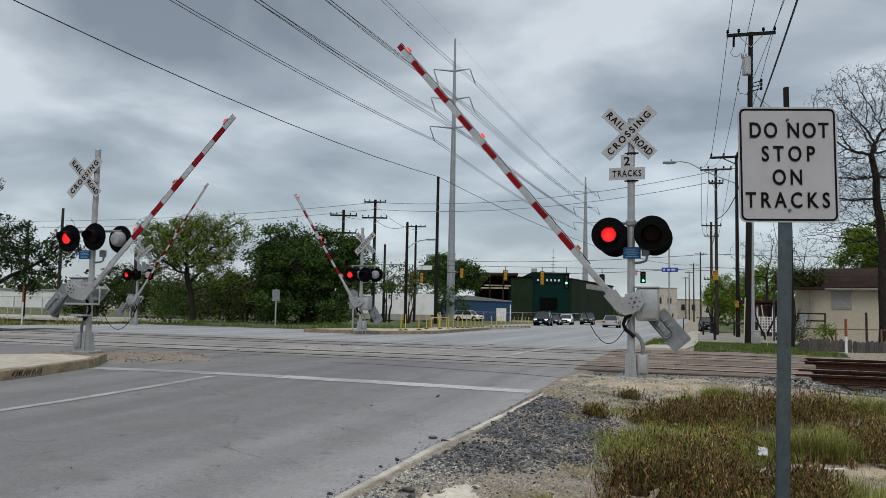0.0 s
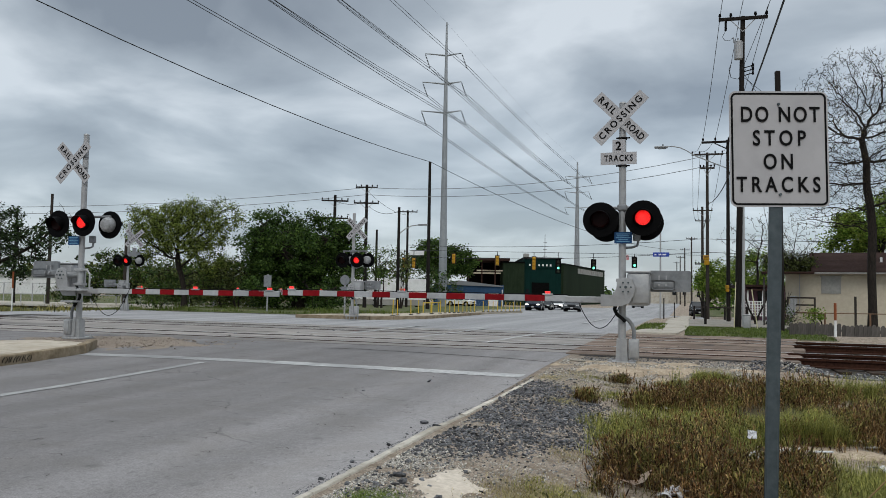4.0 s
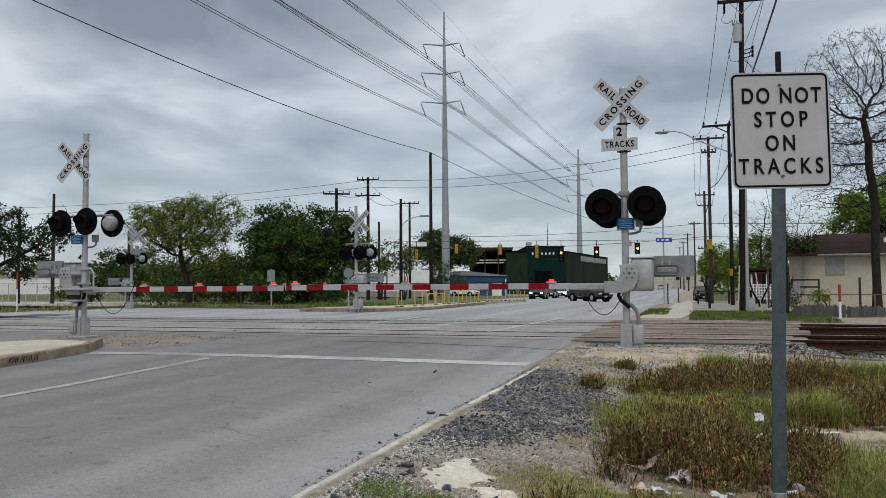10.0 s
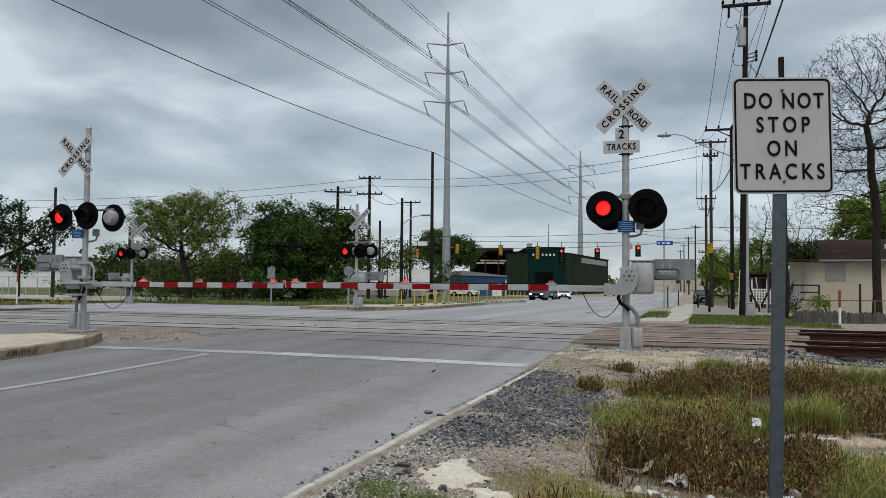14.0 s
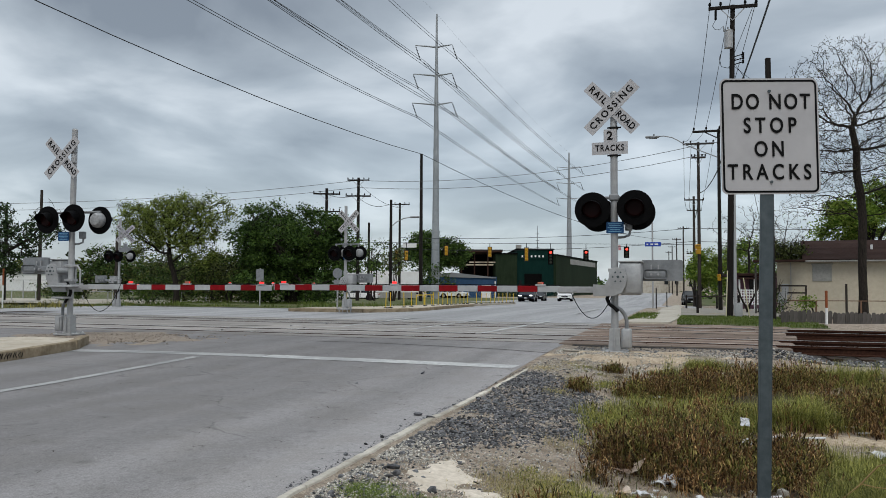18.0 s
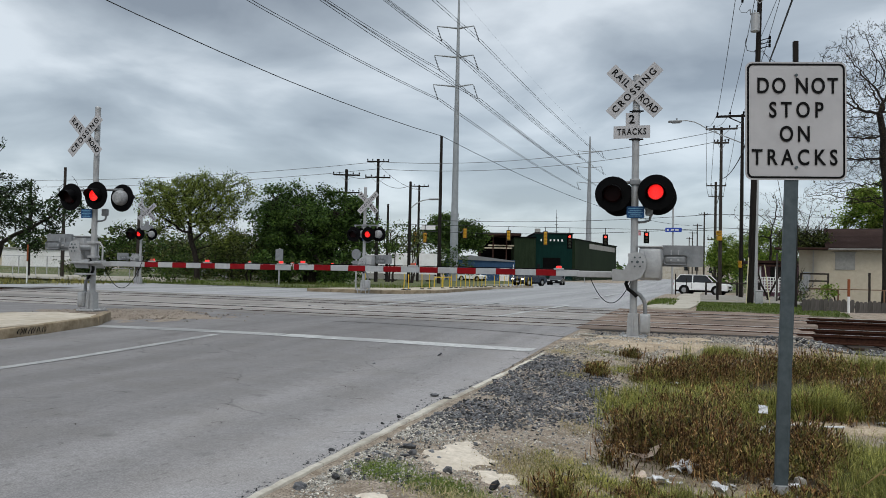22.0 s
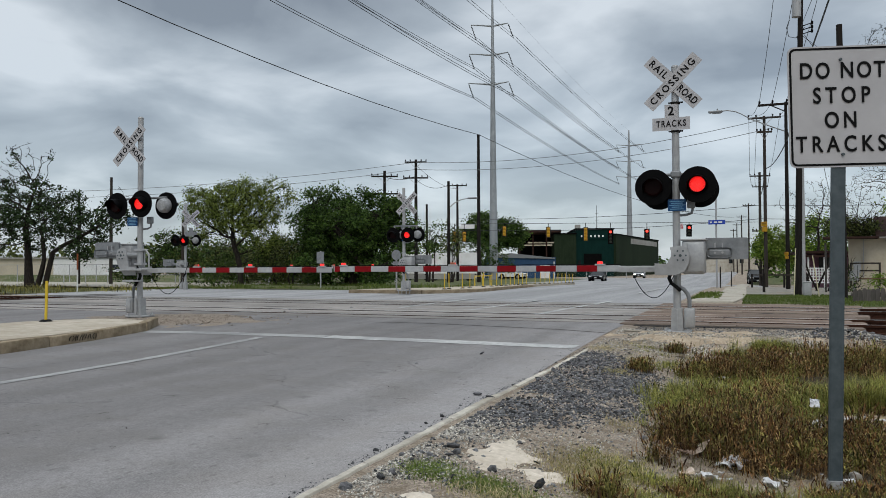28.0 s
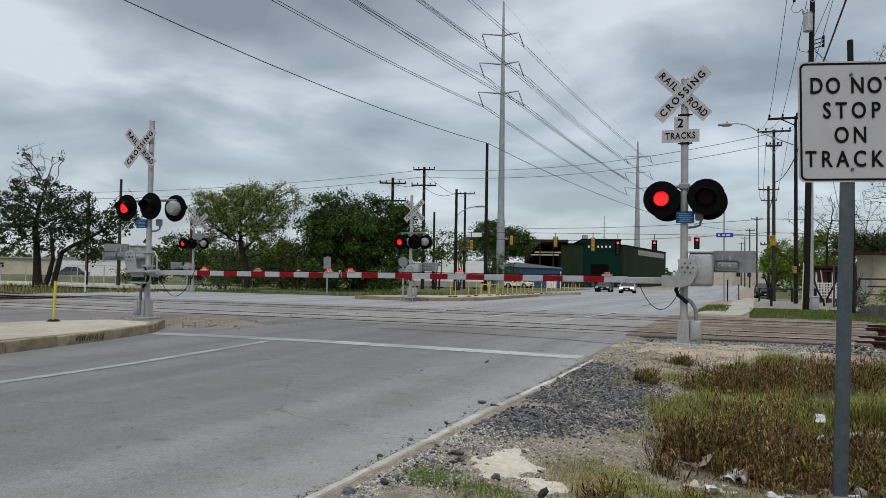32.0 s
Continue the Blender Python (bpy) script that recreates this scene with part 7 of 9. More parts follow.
def build_gravel():
    rnd = random.Random(71)
    edge = ((5.0, -1.9), (5.6, -1.75), (6.2, -1.43), (7.2, -0.85), (8.4, -0.82), (9.6, -0.98), (10.5, -1.55), (11.2, -1.9))
    spots, chips = [], []
    for _ in range(62000):
        x, y = rnd.uniform(-2.14, -0.45), rnd.uniform(4.2, 12.6)
        k = noise.noise((x * 2.0, y * 2.0, 3))
        inside = 1 - ease(-0.18, 0.18, x - span(edge, y) + 0.25 * k)
        c = inside * ease(5.0, 6.6, y) * (1 - ease(10.2, 11.2, y)) * (0.55 + 0.7 * k)
        c = max(c, 0.16 * (1 - ease(4.5, 6.5, y)) * (1 - ease(-1.95, -1.5, x)), 0.02)
        if noise.noise((x * 1.7, y * 1.7, 31)) > 0.42:
            c *= 0.3
        if rnd.random() < c:
            s = rnd.uniform(0.005, 0.0145) * (1.8 if rnd.random() < 0.10 else 1)
            spots.append((x, y, land_z(x, y) + s * rnd.uniform(0.1, 0.45), s))
        elif rnd.random() < 0.20:
            s = rnd.uniform(0.003, 0.010)
            chips.append((x, y, land_z(x, y) + s * 0.3, s))
    rocks("dark_gravel", spots, M["stone_dark"], "dark blue-grey crushed stones along the kerb", 72)
    # grey and pale chips: beside the kerb, over the bare soil, round the signal foot
    for _ in range(18000):
        x, y = rnd.uniform(-2.15, -1.45), rnd.uniform(3.6, 6.4)
        if rnd.random() < (1 - ease(-1.95, -1.5, x)) * (0.38 + 0.9 * noise.noise((x * 3, y * 3, 17))):
            s = rnd.uniform(0.003, 0.0105)
            chips.append((x, y, land_z(x, y) + s * 0.35, s))
    for _ in range(9000):
        x, y = rnd.uniform(-1.5, 2.6), rnd.uniform(4.6, 10.5)
        if rnd.random() < 0.25 * bare(x, y) + 0.02:
            s = rnd.uniform(0.004, 0.012) * (1.9 if rnd.random() < 0.05 else 1)
            chips.append((x, y, land_z(x, y) + s * 0.3, s))
    for _ in range(9000):
        x, y = rnd.uniform(-2.15, 1.0), rnd.uniform(11.2, 14.6)
        if rnd.random() < 0.45 + 0.9 * noise.noise((x * 1.7, y * 1.7, 19)):
            s = rnd.uniform(0.005, 0.017)
            chips.append((x, y, land_z(x, y) + 0.05 * (1 - ease(0.4, 0.9, math.hypot((x + 0.7) / 1.5, (y - 13.1) / 1.15))) + s * 0.2, s))
    rocks("pale_gravel", chips, M["stone_pale"], "pale gravel chips scattered over the verge", 73)
    spots = []
    for _ in range(15000):
        x, y = rnd.uniform(1.0, 13), rnd.uniform(13.2, 16.36)
        if (x < 2.15 and y > 15.5) or rnd.random() < 0.75 * (1 - ease(1.6, 2.8, x)) + 0.35 * (1 - ease(13.2, 14.2, y)):
            continue
        s = rnd.uniform(0.014, 0.036)
        spots.append((x, y, land_z(x, y) + s * 0.3 + 0.012, s))
    for _ in range(2400):
        x, y = rnd.uniform(-1.9, 2.6), rnd.uniform(13.7, 15.5)
        s = rnd.uniform(0.005, 0.015)
        spots.append((x, y, land_z(x, y) + s * 0.3, s))
    rocks("track_ballast", spots, M["stone_dark"], "grey crushed track ballast", 74)
    spots = []
    for _ in range(2600):
        x, y = rnd.uniform(1.4, 13), rnd.uniform(13.2, 16.3)
        if x < 2.15 and y > 15.5:
            continue
        s = rnd.uniform(0.010, 0.028)
        spots.append((x, y, land_z(x, y) + s * 0.3 + 0.022, s))
    rocks("track_ballast", spots, M["stone_pale"], "paler stones among the track ballast", 75)
    # dark grit and dirt swept against the kerb
    grit = []
    chips = []
    for _ in range(5000):
        x, y = rnd.gauss(-11.8, 0.9), rnd.gauss(13.7, 0.7)
        if rnd.random() < 0.4 + noise.noise((x * 1.5, y * 1.5, 3)) and y > 12.5 and math.hypot(x + 12.9, y - 13.88) > 0.3:
            s = rnd.uniform(0.008, 0.03)
            chips.append((x, y, road_z(y) + 0.02 * (1 - ease(0.5, 1, math.hypot((x + 12) / 2.7, (y - 13.9) / 2.1))) + s * 0.2, s))
    rocks("apron_gravel", chips, M["apron"], "crumbled concrete chips round the median signal", 77)
    for _ in range(1700):
        y = rnd.uniform(3.4, 11.3)
        x = kerb_x(y) - 0.048 - abs(rnd.gauss(0, 0.035)) - (0.25 * rnd.random() if rnd.random() < 0.12 else 0)
        if rnd.random() < 0.45 + 0.9 * noise.noise((y * 2.3, 4, 1)):
            s = rnd.uniform(0.002, 0.007) * (2.2 if rnd.random() < 0.05 else 1)
            grit.append((x, y, road_z(y) + s * 0.3, s))
    rocks("road_grit", grit, M["stone_dark"], "dark grit swept along the road edge", 76)
    # loose dark stones on the road edge, each a thing
    for x, y, s in ((-2.44, 7.12, 0.05), (-2.26, 6.98, 0.045), (-3.4, 10.1, 0.036), (-2.36, 6.0, 0.022), (-2.37, 5.3, 0.022), (-2.13, 9.0, 0.045), (-2.14, 8.3, 0.04), (-2.35, 4.75, 0.02), (-2.38, 5.7, 0.016), (-3.9, 9.0, 0.02), (-11.0, 16.9, 0.05), (-11.3, 17.6, 0.05), (-9.6, 18.6, 0.05), (-10.3, 19.2, 0.05), (-9.9, 20.6, 0.05), (-1.50, 4.68, 0.042), (-1.18, 4.62, 0.045), (-2.02, 4.15, 0.035), (-1.95, 4.75, 0.035), (-1.82, 4.9, 0.04), (-2.12, 3.9, 0.045), (-1.9, 5.05, 0.04), (-1.72, 5.0, 0.03), (-0.42, 14.3, 0.05), (-1.7, 14.4, 0.045)):
        ob = rocks("loose_stone", [(x, y, (road_z(y) if x < -2.24 else land_z(x, y)) + s * 0.3, s)], M["stone_dark"], "loose dark angular stone", int(1000 * s + y * 7))
        ob["kind"], ob["category"] = "", "stone"


def build_verge():
    build_gravel()
    rnd = random.Random(171)
    brown, mixed, green, dry, fresh = [], [], [], [], []
    # weeds: each clump (x, y, rx, ry, height, plants) holds plants of several stalks from one root
    for cx, cy, rx, ry, h, n in ((-0.46, 6.62, 0.20, 0.34, 0.36, 60), (-0.20, 6.62, 0.26, 0.40, 0.45, 120), (0.12, 6.72, 0.28, 0.48, 0.48, 150), (0.38, 6.85, 0.24, 0.5, 0.45, 105), (-0.1, 7.30, 0.42, 0.30, 0.40, 60), (0.82, 6.85, 0.20, 0.46, 0.44, 120), (1.0, 7.2, 0.14, 0.25, 0.36, 28),
            (-0.55, 10.0, 0.22, 0.28, 0.30, 34), (-0.15, 10.35, 0.45, 0.40, 0.36, 78), (0.40, 10.7, 0.45, 0.45, 0.38, 84), (0.95, 11.1, 0.40, 0.45, 0.38, 66), (1.45, 11.0, 0.40, 0.40, 0.40, 84), (1.05, 8.85, 0.20, 0.20, 0.30, 24), (1.72, 9.45, 0.26, 0.50, 0.42, 90), (2.15, 9.6, 0.36, 0.60, 0.44, 110), (2.7, 10.0, 0.5, 0.8, 0.42, 80), (3.3, 10.6, 0.8, 1.0, 0.42, 80), (2.75, 8.7, 0.4, 0.5, 0.38, 40), (-1.2, 9.72, 0.13, 0.12, 0.24, 16), (-0.92, 11.4, 0.16, 0.12, 0.22, 14), (-0.80, 4.75, 0.12, 0.12, 0.20, 9), (-0.40, 5.35, 0.25, 0.15, 0.14, 7), (0.15, 5.2, 0.3, 0.15, 0.16, 7), (-0.1, 8.5, 0.45, 0.4, 0.32, 40), (0.35, 9.0, 0.4, 0.4, 0.34, 40), (-0.62, 5.85, 0.06, 0.06, 0.26, 5), (0.85, 5.65, 0.35, 0.22, 0.13, 36), (1.0, 5.15, 0.4, 0.3, 0.14, 40)):
        for _ in range(int(n * 1.5)):
            px, py = rnd.gauss(cx, rx * 0.58), rnd.gauss(cy, ry * 0.58)
            far = math.hypot((px - cx) / rx, (py - cy) / ry)
            ph = h * rnd.uniform(0.55, 1.12) * (1.0 - 0.28 * min(1.3, far)) * (0.95 + 0.45 * noise.noise((px * 3.2, py * 3.2, 9)))
            if rnd.random() < 0.6 * bare(px, py):
                continue
            dead = rnd.random() < 0.60 + 0.5 * noise.noise((px * 2.1, py * 2.1, 12))
            for _ in range(rnd.randint(5, 9)):
                x, y = px + rnd.gauss(0, 0.035), py + rnd.gauss(0, 0.035)
                if clear(x, y):
                    (brown if dead else mixed).append((x, y, ph * rnd.uniform(0.45, 1.08)))

    def tufts(cx, cy, rx, ry, h, n):
        """Grass in tussocks: blades spread from a common root."""
        for _ in range(n // 24):
            tx, ty, th = rnd.gauss(cx, rx * 0.6), rnd.gauss(cy, ry * 0.6), h * rnd.uniform(0.45, 1.25)
            if rnd.random() < 0.85 * bare(tx, ty):
                continue
            for _ in range(46):
                x, y = tx + rnd.gauss(0, 0.045), ty + rnd.gauss(0, 0.045)
                if clear(x, y):
                    green.append((x, y, th * rnd.uniform(0.35, 1.1)))
    for a in ((-0.72, 7.9, 0.22, 0.40, 0.13, 1000), (-0.55, 8.6, 0.30, 0.5, 0.18, 1800), (-0.1, 8.9, 0.45, 0.60, 0.22, 2700), (0.40, 9.2, 0.40, 0.60, 0.24, 2400), (0.62, 8.6, 0.2, 0.35, 0.20, 700), (1.1, 8.95, 0.30, 0.30, 0.38, 3000), (1.35, 9.15, 0.2, 0.3, 0.34, 1200), (0.32, 12.0, 0.22, 0.22, 0.22, 1300), (-0.12, 11.4, 0.18, 0.15, 0.16, 700), (1.30, 6.9, 0.26, 0.55, 0.20, 2600), (1.62, 7.0, 0.35, 0.4, 0.20, 2200), (2.3, 7.3, 0.5, 0.6, 0.22, 1800), (1.25, 5.9, 0.34, 0.4, 0.20, 2400), (1.6, 6.2, 0.3, 0.3, 0.20, 1400), (-0.72, 4.95, 0.36, 0.3, 0.055, 2200), (-0.80, 5.45, 0.30, 0.25, 0.05, 1700), (-0.15, 5.38, 0.42, 0.13, 0.13, 1300), (0.42, 5.4, 0.16, 0.16, 0.12, 500), (0.0, 4.85, 0.45, 0.22, 0.13, 1200), (0.75, 5.0, 0.4, 0.25, 0.14, 1100), (2.1, 11.3, 0.45, 0.30, 0.30, 2200), (0.2, 9.9, 0.7, 0.25, 0.16, 700), (3.2, 11.6, 0.8, 0.5, 0.28, 1400), (-1.30, 11.5, 0.3, 0.35, 0.05, 500), (-1.42, 9.35, 0.14, 0.14, 0.04, 260), (-1.35, 10.4, 0.2, 0.2, 0.04, 260), (-0.98, 10.3, 0.2, 0.25, 0.08, 500), (2.6, 8.0, 0.5, 0.3, 0.16, 900)):
        tufts(*a)
    for _ in range(15000):
        x, y = rnd.uniform(-1.0, 3.6), rnd.uniform(4.4, 12.4)
        k = 0.35 + 1.5 * noise.noise((x * 1.1, y * 1.1, 4))
        if rnd.random() < k * ease(-1.0, -0.5, x) * (1 - 0.9 * bare(x, y)) and clear(x, y):
            (green if rnd.random() < 0.65 else dry).append((x, y, rnd.uniform(0.03, 0.13)))
    for cx, cy, rx, ry, n in ((-1.05, 5.2, 0.26, 0.3, 2200), (-0.85, 5.5, 0.3, 0.35, 2000), (-0.7, 4.9, 0.35, 0.3, 1600), (-1.0, 6.75, 0.16, 0.2, 400), (-1.42, 9.35, 0.18, 0.2, 500), (-1.35, 10.4, 0.25, 0.3, 600), (-1.9, 11.3, 0.2, 0.3, 700), (-1.6, 12.0, 0.3, 0.3, 500), (-0.9, 11.0, 0.3, 0.3, 500), (0.3, 6.0, 0.8, 0.3, 900), (0.9, 7.9, 0.5, 0.3, 700), (-1.3, 4.25, 0.3, 0.2, 900), (1.7, 8.3, 0.4, 0.3, 500)):
        for _ in range(n):
            dry.append((rnd.gauss(cx, rx * 0.6), rnd.gauss(cy, ry * 0.6), rnd.uniform(0.015, 0.06)))
    for cx, cy, rx, ry, n in ((-1.86, 4.50, 0.18, 0.15, 3600), (-1.74, 4.38, 0.22, 0.13, 1600), (-1.46, 4.40, 0.17, 0.15, 3300), (-1.30, 4.34, 0.20, 0.15, 2000), (-1.05, 4.4, 0.24, 0.15, 800)):
        for _ in range(n):
            x, y = rnd.gauss(cx, rx * 0.6), rnd.gauss(cy, ry * 0.6)
            if x > -2.1:
                fresh.append((x, y, rnd.uniform(0.010, 0.034)))
    thatch = [(x + rnd.gauss(0, 0.09), y + rnd.gauss(0, 0.09), rnd.uniform(0.04, 0.14)) for x, y, h in brown for _ in range(2)]
    blades("dead_thatch", thatch, M["weed_rust"], "dark dead stems matted under the weeds", 89, 0.004, 2.2)
    blades("dry_weeds", brown, M["weed_brown"], "dry brown weed stalks with curled leaves", 81, 0.0027, 0.38, 0.05, M["weed_rust"], 9)
    blades("leafy_weeds", mixed, M["weed_olive"], "half-green weed stalks", 88, 0.003, 0.5, 0.04, M["weed_olive"], 8)
    blades("grass_tufts", green, M["weed_green"], "yellow-green grass among the weeds", 82, 0.0022, 0.95)
    blades("dry_grass", dry, M["grass_dry"], "short dry straw-coloured grass", 83, 0.002, 1.6)
    blades("fresh_grass", fresh, M["grass_green"], "short fresh green grass by the kerb", 84, 0.0024, 0.7)
    # grass of the far verges
    gv = []
    for _ in range(9000):
        x, y = rnd.uniform(-0.1, 4.2), rnd.uniform(25.0, 33)
        gv.append((x, y, rnd.uniform(0.03, 0.10)))
    for _ in range(1200):
        gv.append((rnd.uniform(-1.8, -0.85), rnd.uniform(28, 35), rnd.uniform(0.05, 0.15)))
    blades("verge_grass", gv, M["lot_green"], "green grass beside the tracks", 85, 0.012, 0.5)
    fg = []
    for _ in range(15000):
        x, y = rnd.uniform(-33, -14.2), rnd.uniform(34.8, 41)
        fg.append((x, y, rnd.uniform(0.15, 0.5) * (0.7 + noise.noise((x * 0.4, y * 0.4, 2)))))
    blades("lot_grass", fg, M["lot_green"], "rough grass under the trees", 86, 0.016, 0.6)
    fg = []
    for _ in range(5000):
        x, y = rnd.uniform(-52, -28), rnd.uniform(27.5, 38)
        fg.append((x, y, rnd.uniform(0.15, 0.6) * (0.6 + noise.noise((x * 0.5, y * 0.5, 6)))))
    blades("track_weeds", fg, M["weed_olive"], "dry weeds along the far track", 87, 0.016, 0.6, 0.0, M["weed_green"], 3)
    # litter
    def crumple(name, x, y, s, mat, label, seed, up=0.0):
        r2 = random.Random(seed)
        bm = bmesh.new()
        bmesh.ops.create_grid(bm, x_segments=7, y_segments=7, size=s)
        for v in bm.verts:
            v.co.z = abs(noise.noise((v.co.x * 14 + seed, v.co.y * 14, 0))) * s * 0.9 + r2.uniform(0, 0.012)
            v.co.x += r2.uniform(-1, 1) * s * 0.14
            v.co.y += r2.uniform(-1, 1) * s * 0.14
        bmesh.ops.solidify(bm, geom=bm.faces, thickness=0.002)
        tagged(part(name, bm, mat, at=pose(x, y, land_z(x, y) + 0.02 + up, r2.uniform(-12, 12) + (60 if up else 0), r2.uniform(-12, 12), r2.uniform(0, 360) if not up else 10)), label, "litter")
    r3 = random.Random(17)
    for k in range(30):
        cx, cy, rx, ry = BARE[k % 3]
        x, y = r3.gauss(cx, rx * 0.5), r3.gauss(cy, ry * 0.5)
        crumple("litter_scrap", x, y, r3.uniform(0.008, 0.024), M["paper"] if k % 3 else M["card"], "tiny pale scrap among the weeds" if k % 3 else "tiny brown card scrap among the weeds", 20 + k)
    crumple("litter_sheet", 1.70, 7.74, 0.14, M["paper"], "large white plastic sheet scrap on the grass", 61)
    crumple("litter_bag", -0.10, 6.12, 0.10, M["paper"], "crumpled white plastic bag among the weeds", 1)
    crumple("litter_bag", 0.55, 7.6, 0.038, M["paper"], "white plastic bag caught on the weeds", 3, 0.28)
    crumple("litter_bag", 0.54, 7.3, 0.04, M["paper"], "crumpled pale plastic scrap", 4, 0.16)
    crumple("litter_paper", -0.26, 10.0, 0.06, M["paper"], "white paper scrap among the weeds", 5)
    crumple("litter_bag", 0.66, 6.5, 0.07, M["paper"], "greyish plastic bag beside the sign post", 6)
    for x, y, ln, yaw, nm in ((0.95, 8.36, 0.20, 10, "a"), (1.22, 8.36, 0.24, -5, "b"), (1.66, 9.1, 0.2, -35, "c"), (1.78, 8.85, 0.14, -40, "d"), (0.60, 5.98, 0.14, -8, "e")):
        bm = bmesh.new()
        box(bm, (0, 0, 0), (ln, 0.035, 0.012), bev=0.004)
        for v in bm.verts:
            v.co.z += 0.02 * math.sin(v.co.x * 17)
        tagged(part("litter_strip", bm, M["paper"], at=pose(x, y, land_z(x, y) + 0.03, 8, 5, yaw)), "flat white strip of broken plastic on bare soil", "litter")
    crumple("litter_paper", -0.40, 5.70, 0.05, M["card"], "small torn card scrap lying in the litter hollow", 8)
    crumple("litter_paper", -0.24, 5.69, 0.06, M["paper"], "small white scrap lying beside the weeds", 9)
    crumple("litter_paper", 0.14, 5.75, 0.05, M["paper"], "small white scrap in the litter hollow", 10)
    # a torn box flap, folded along its middle
    bm = bmesh.new()
    v = [bm.verts.new(p) for p in ((-0.15, 0, 0.03), (-0.03, -0.05, 0.0), (0.0, 0.05, 0.02), (0.05, -0.06, 0.035), (0.125, 0.02, 0.13), (0.02, 0.07, 0.06))]
    for q in v:
        q.co *= 0.9
    bm.faces.new((v[0], v[1], v[2]))
    bm.faces.new((v[1], v[3], v[5], v[2]))
    bm.faces.new((v[3], v[4], v[5]))
    bmesh.ops.solidify(bm, geom=bm.faces, thickness=0.006)
    tagged(part("litter_card", bm, M["card"], at=pose(-0.37, 6.2, land_z(-0.37, 6.2) + 0.04, 0, 0, 8)), "torn pinkish cardboard box flap among the weeds", "litter")
    ob = rocks("loose_stone", [(0.70, 6.15, land_z(0.7, 6.15) + 0.03, 0.055)], M["stone_pale"], "pale rounded stone beside the sign post", 10)
    ob["kind"], ob["category"] = "", "stone"
    # a fallen dry stalk and a broken pale pipe by the crossing
    bm = bmesh.new()
    tube(bm, [(0, 0, 0), (0.16, 0.12, 0.10), (0.30, 0.22, 0.22), (0.38, 0.25, 0.24)], [0.006, 0.006, 0.005, 0.003], 5)
    tube(bm, [(0.17, 0.13, 0.11), (0.26, 0.10, 0.10), (0.40, 0.12, 0.09)], [0.005, 0.004, 0.003], 5)
    tagged(part("dry_stalk", bm, M["weed_brown"], at=pose(1.02, 5.95, land_z(1.02, 5.95) + 0.05)), "broken dry stalk lying across the grass", "twig")
    bm = bmesh.new()
    tube(bm, [(-2.02, 13.95, 0.45), (-1.75, 13.85, 0.445), (-1.45, 13.9, 0.44)], 0.018, 8)
    tagged(part("loose_pipe", bm, M["concrete"]), "pale length of pipe lying beside the signal foot", "pipe")


# ---- buildings and street furniture ----
def building(name, x, y, w, d, h, yaw, wallmat, label, z=None):
    """Four thick walls on a footprint w by d, front to -y."""
    z = road_z(y) - 0.1 if z is None else z
    t = thing(name, label, "building", pose(x, y, z, 0, 0, yaw))
    for nm, c, s in (("wall", (0, 0.12, h / 2), (w, 0.24, h)), ("wall", (0, d - 0.12, h / 2), (w, 0.24, h)), ("wall", (-w / 2 + 0.12, d / 2, h / 2), (0.24, d - 0.5, h)), ("wall", (w / 2 - 0.12, d / 2, h / 2), (0.24, d - 0.5, h))):
        bm = bmesh.new()
        box(bm, c, s)
        part(nm, bm, M[wallmat], t)
    return t


def add_box(t, name, c, s, mat, label="", bev=0.0):
    bm = bmesh.new()
    box(bm, c, s, bev=bev)
    return part(name, bm, M[mat], t, label)


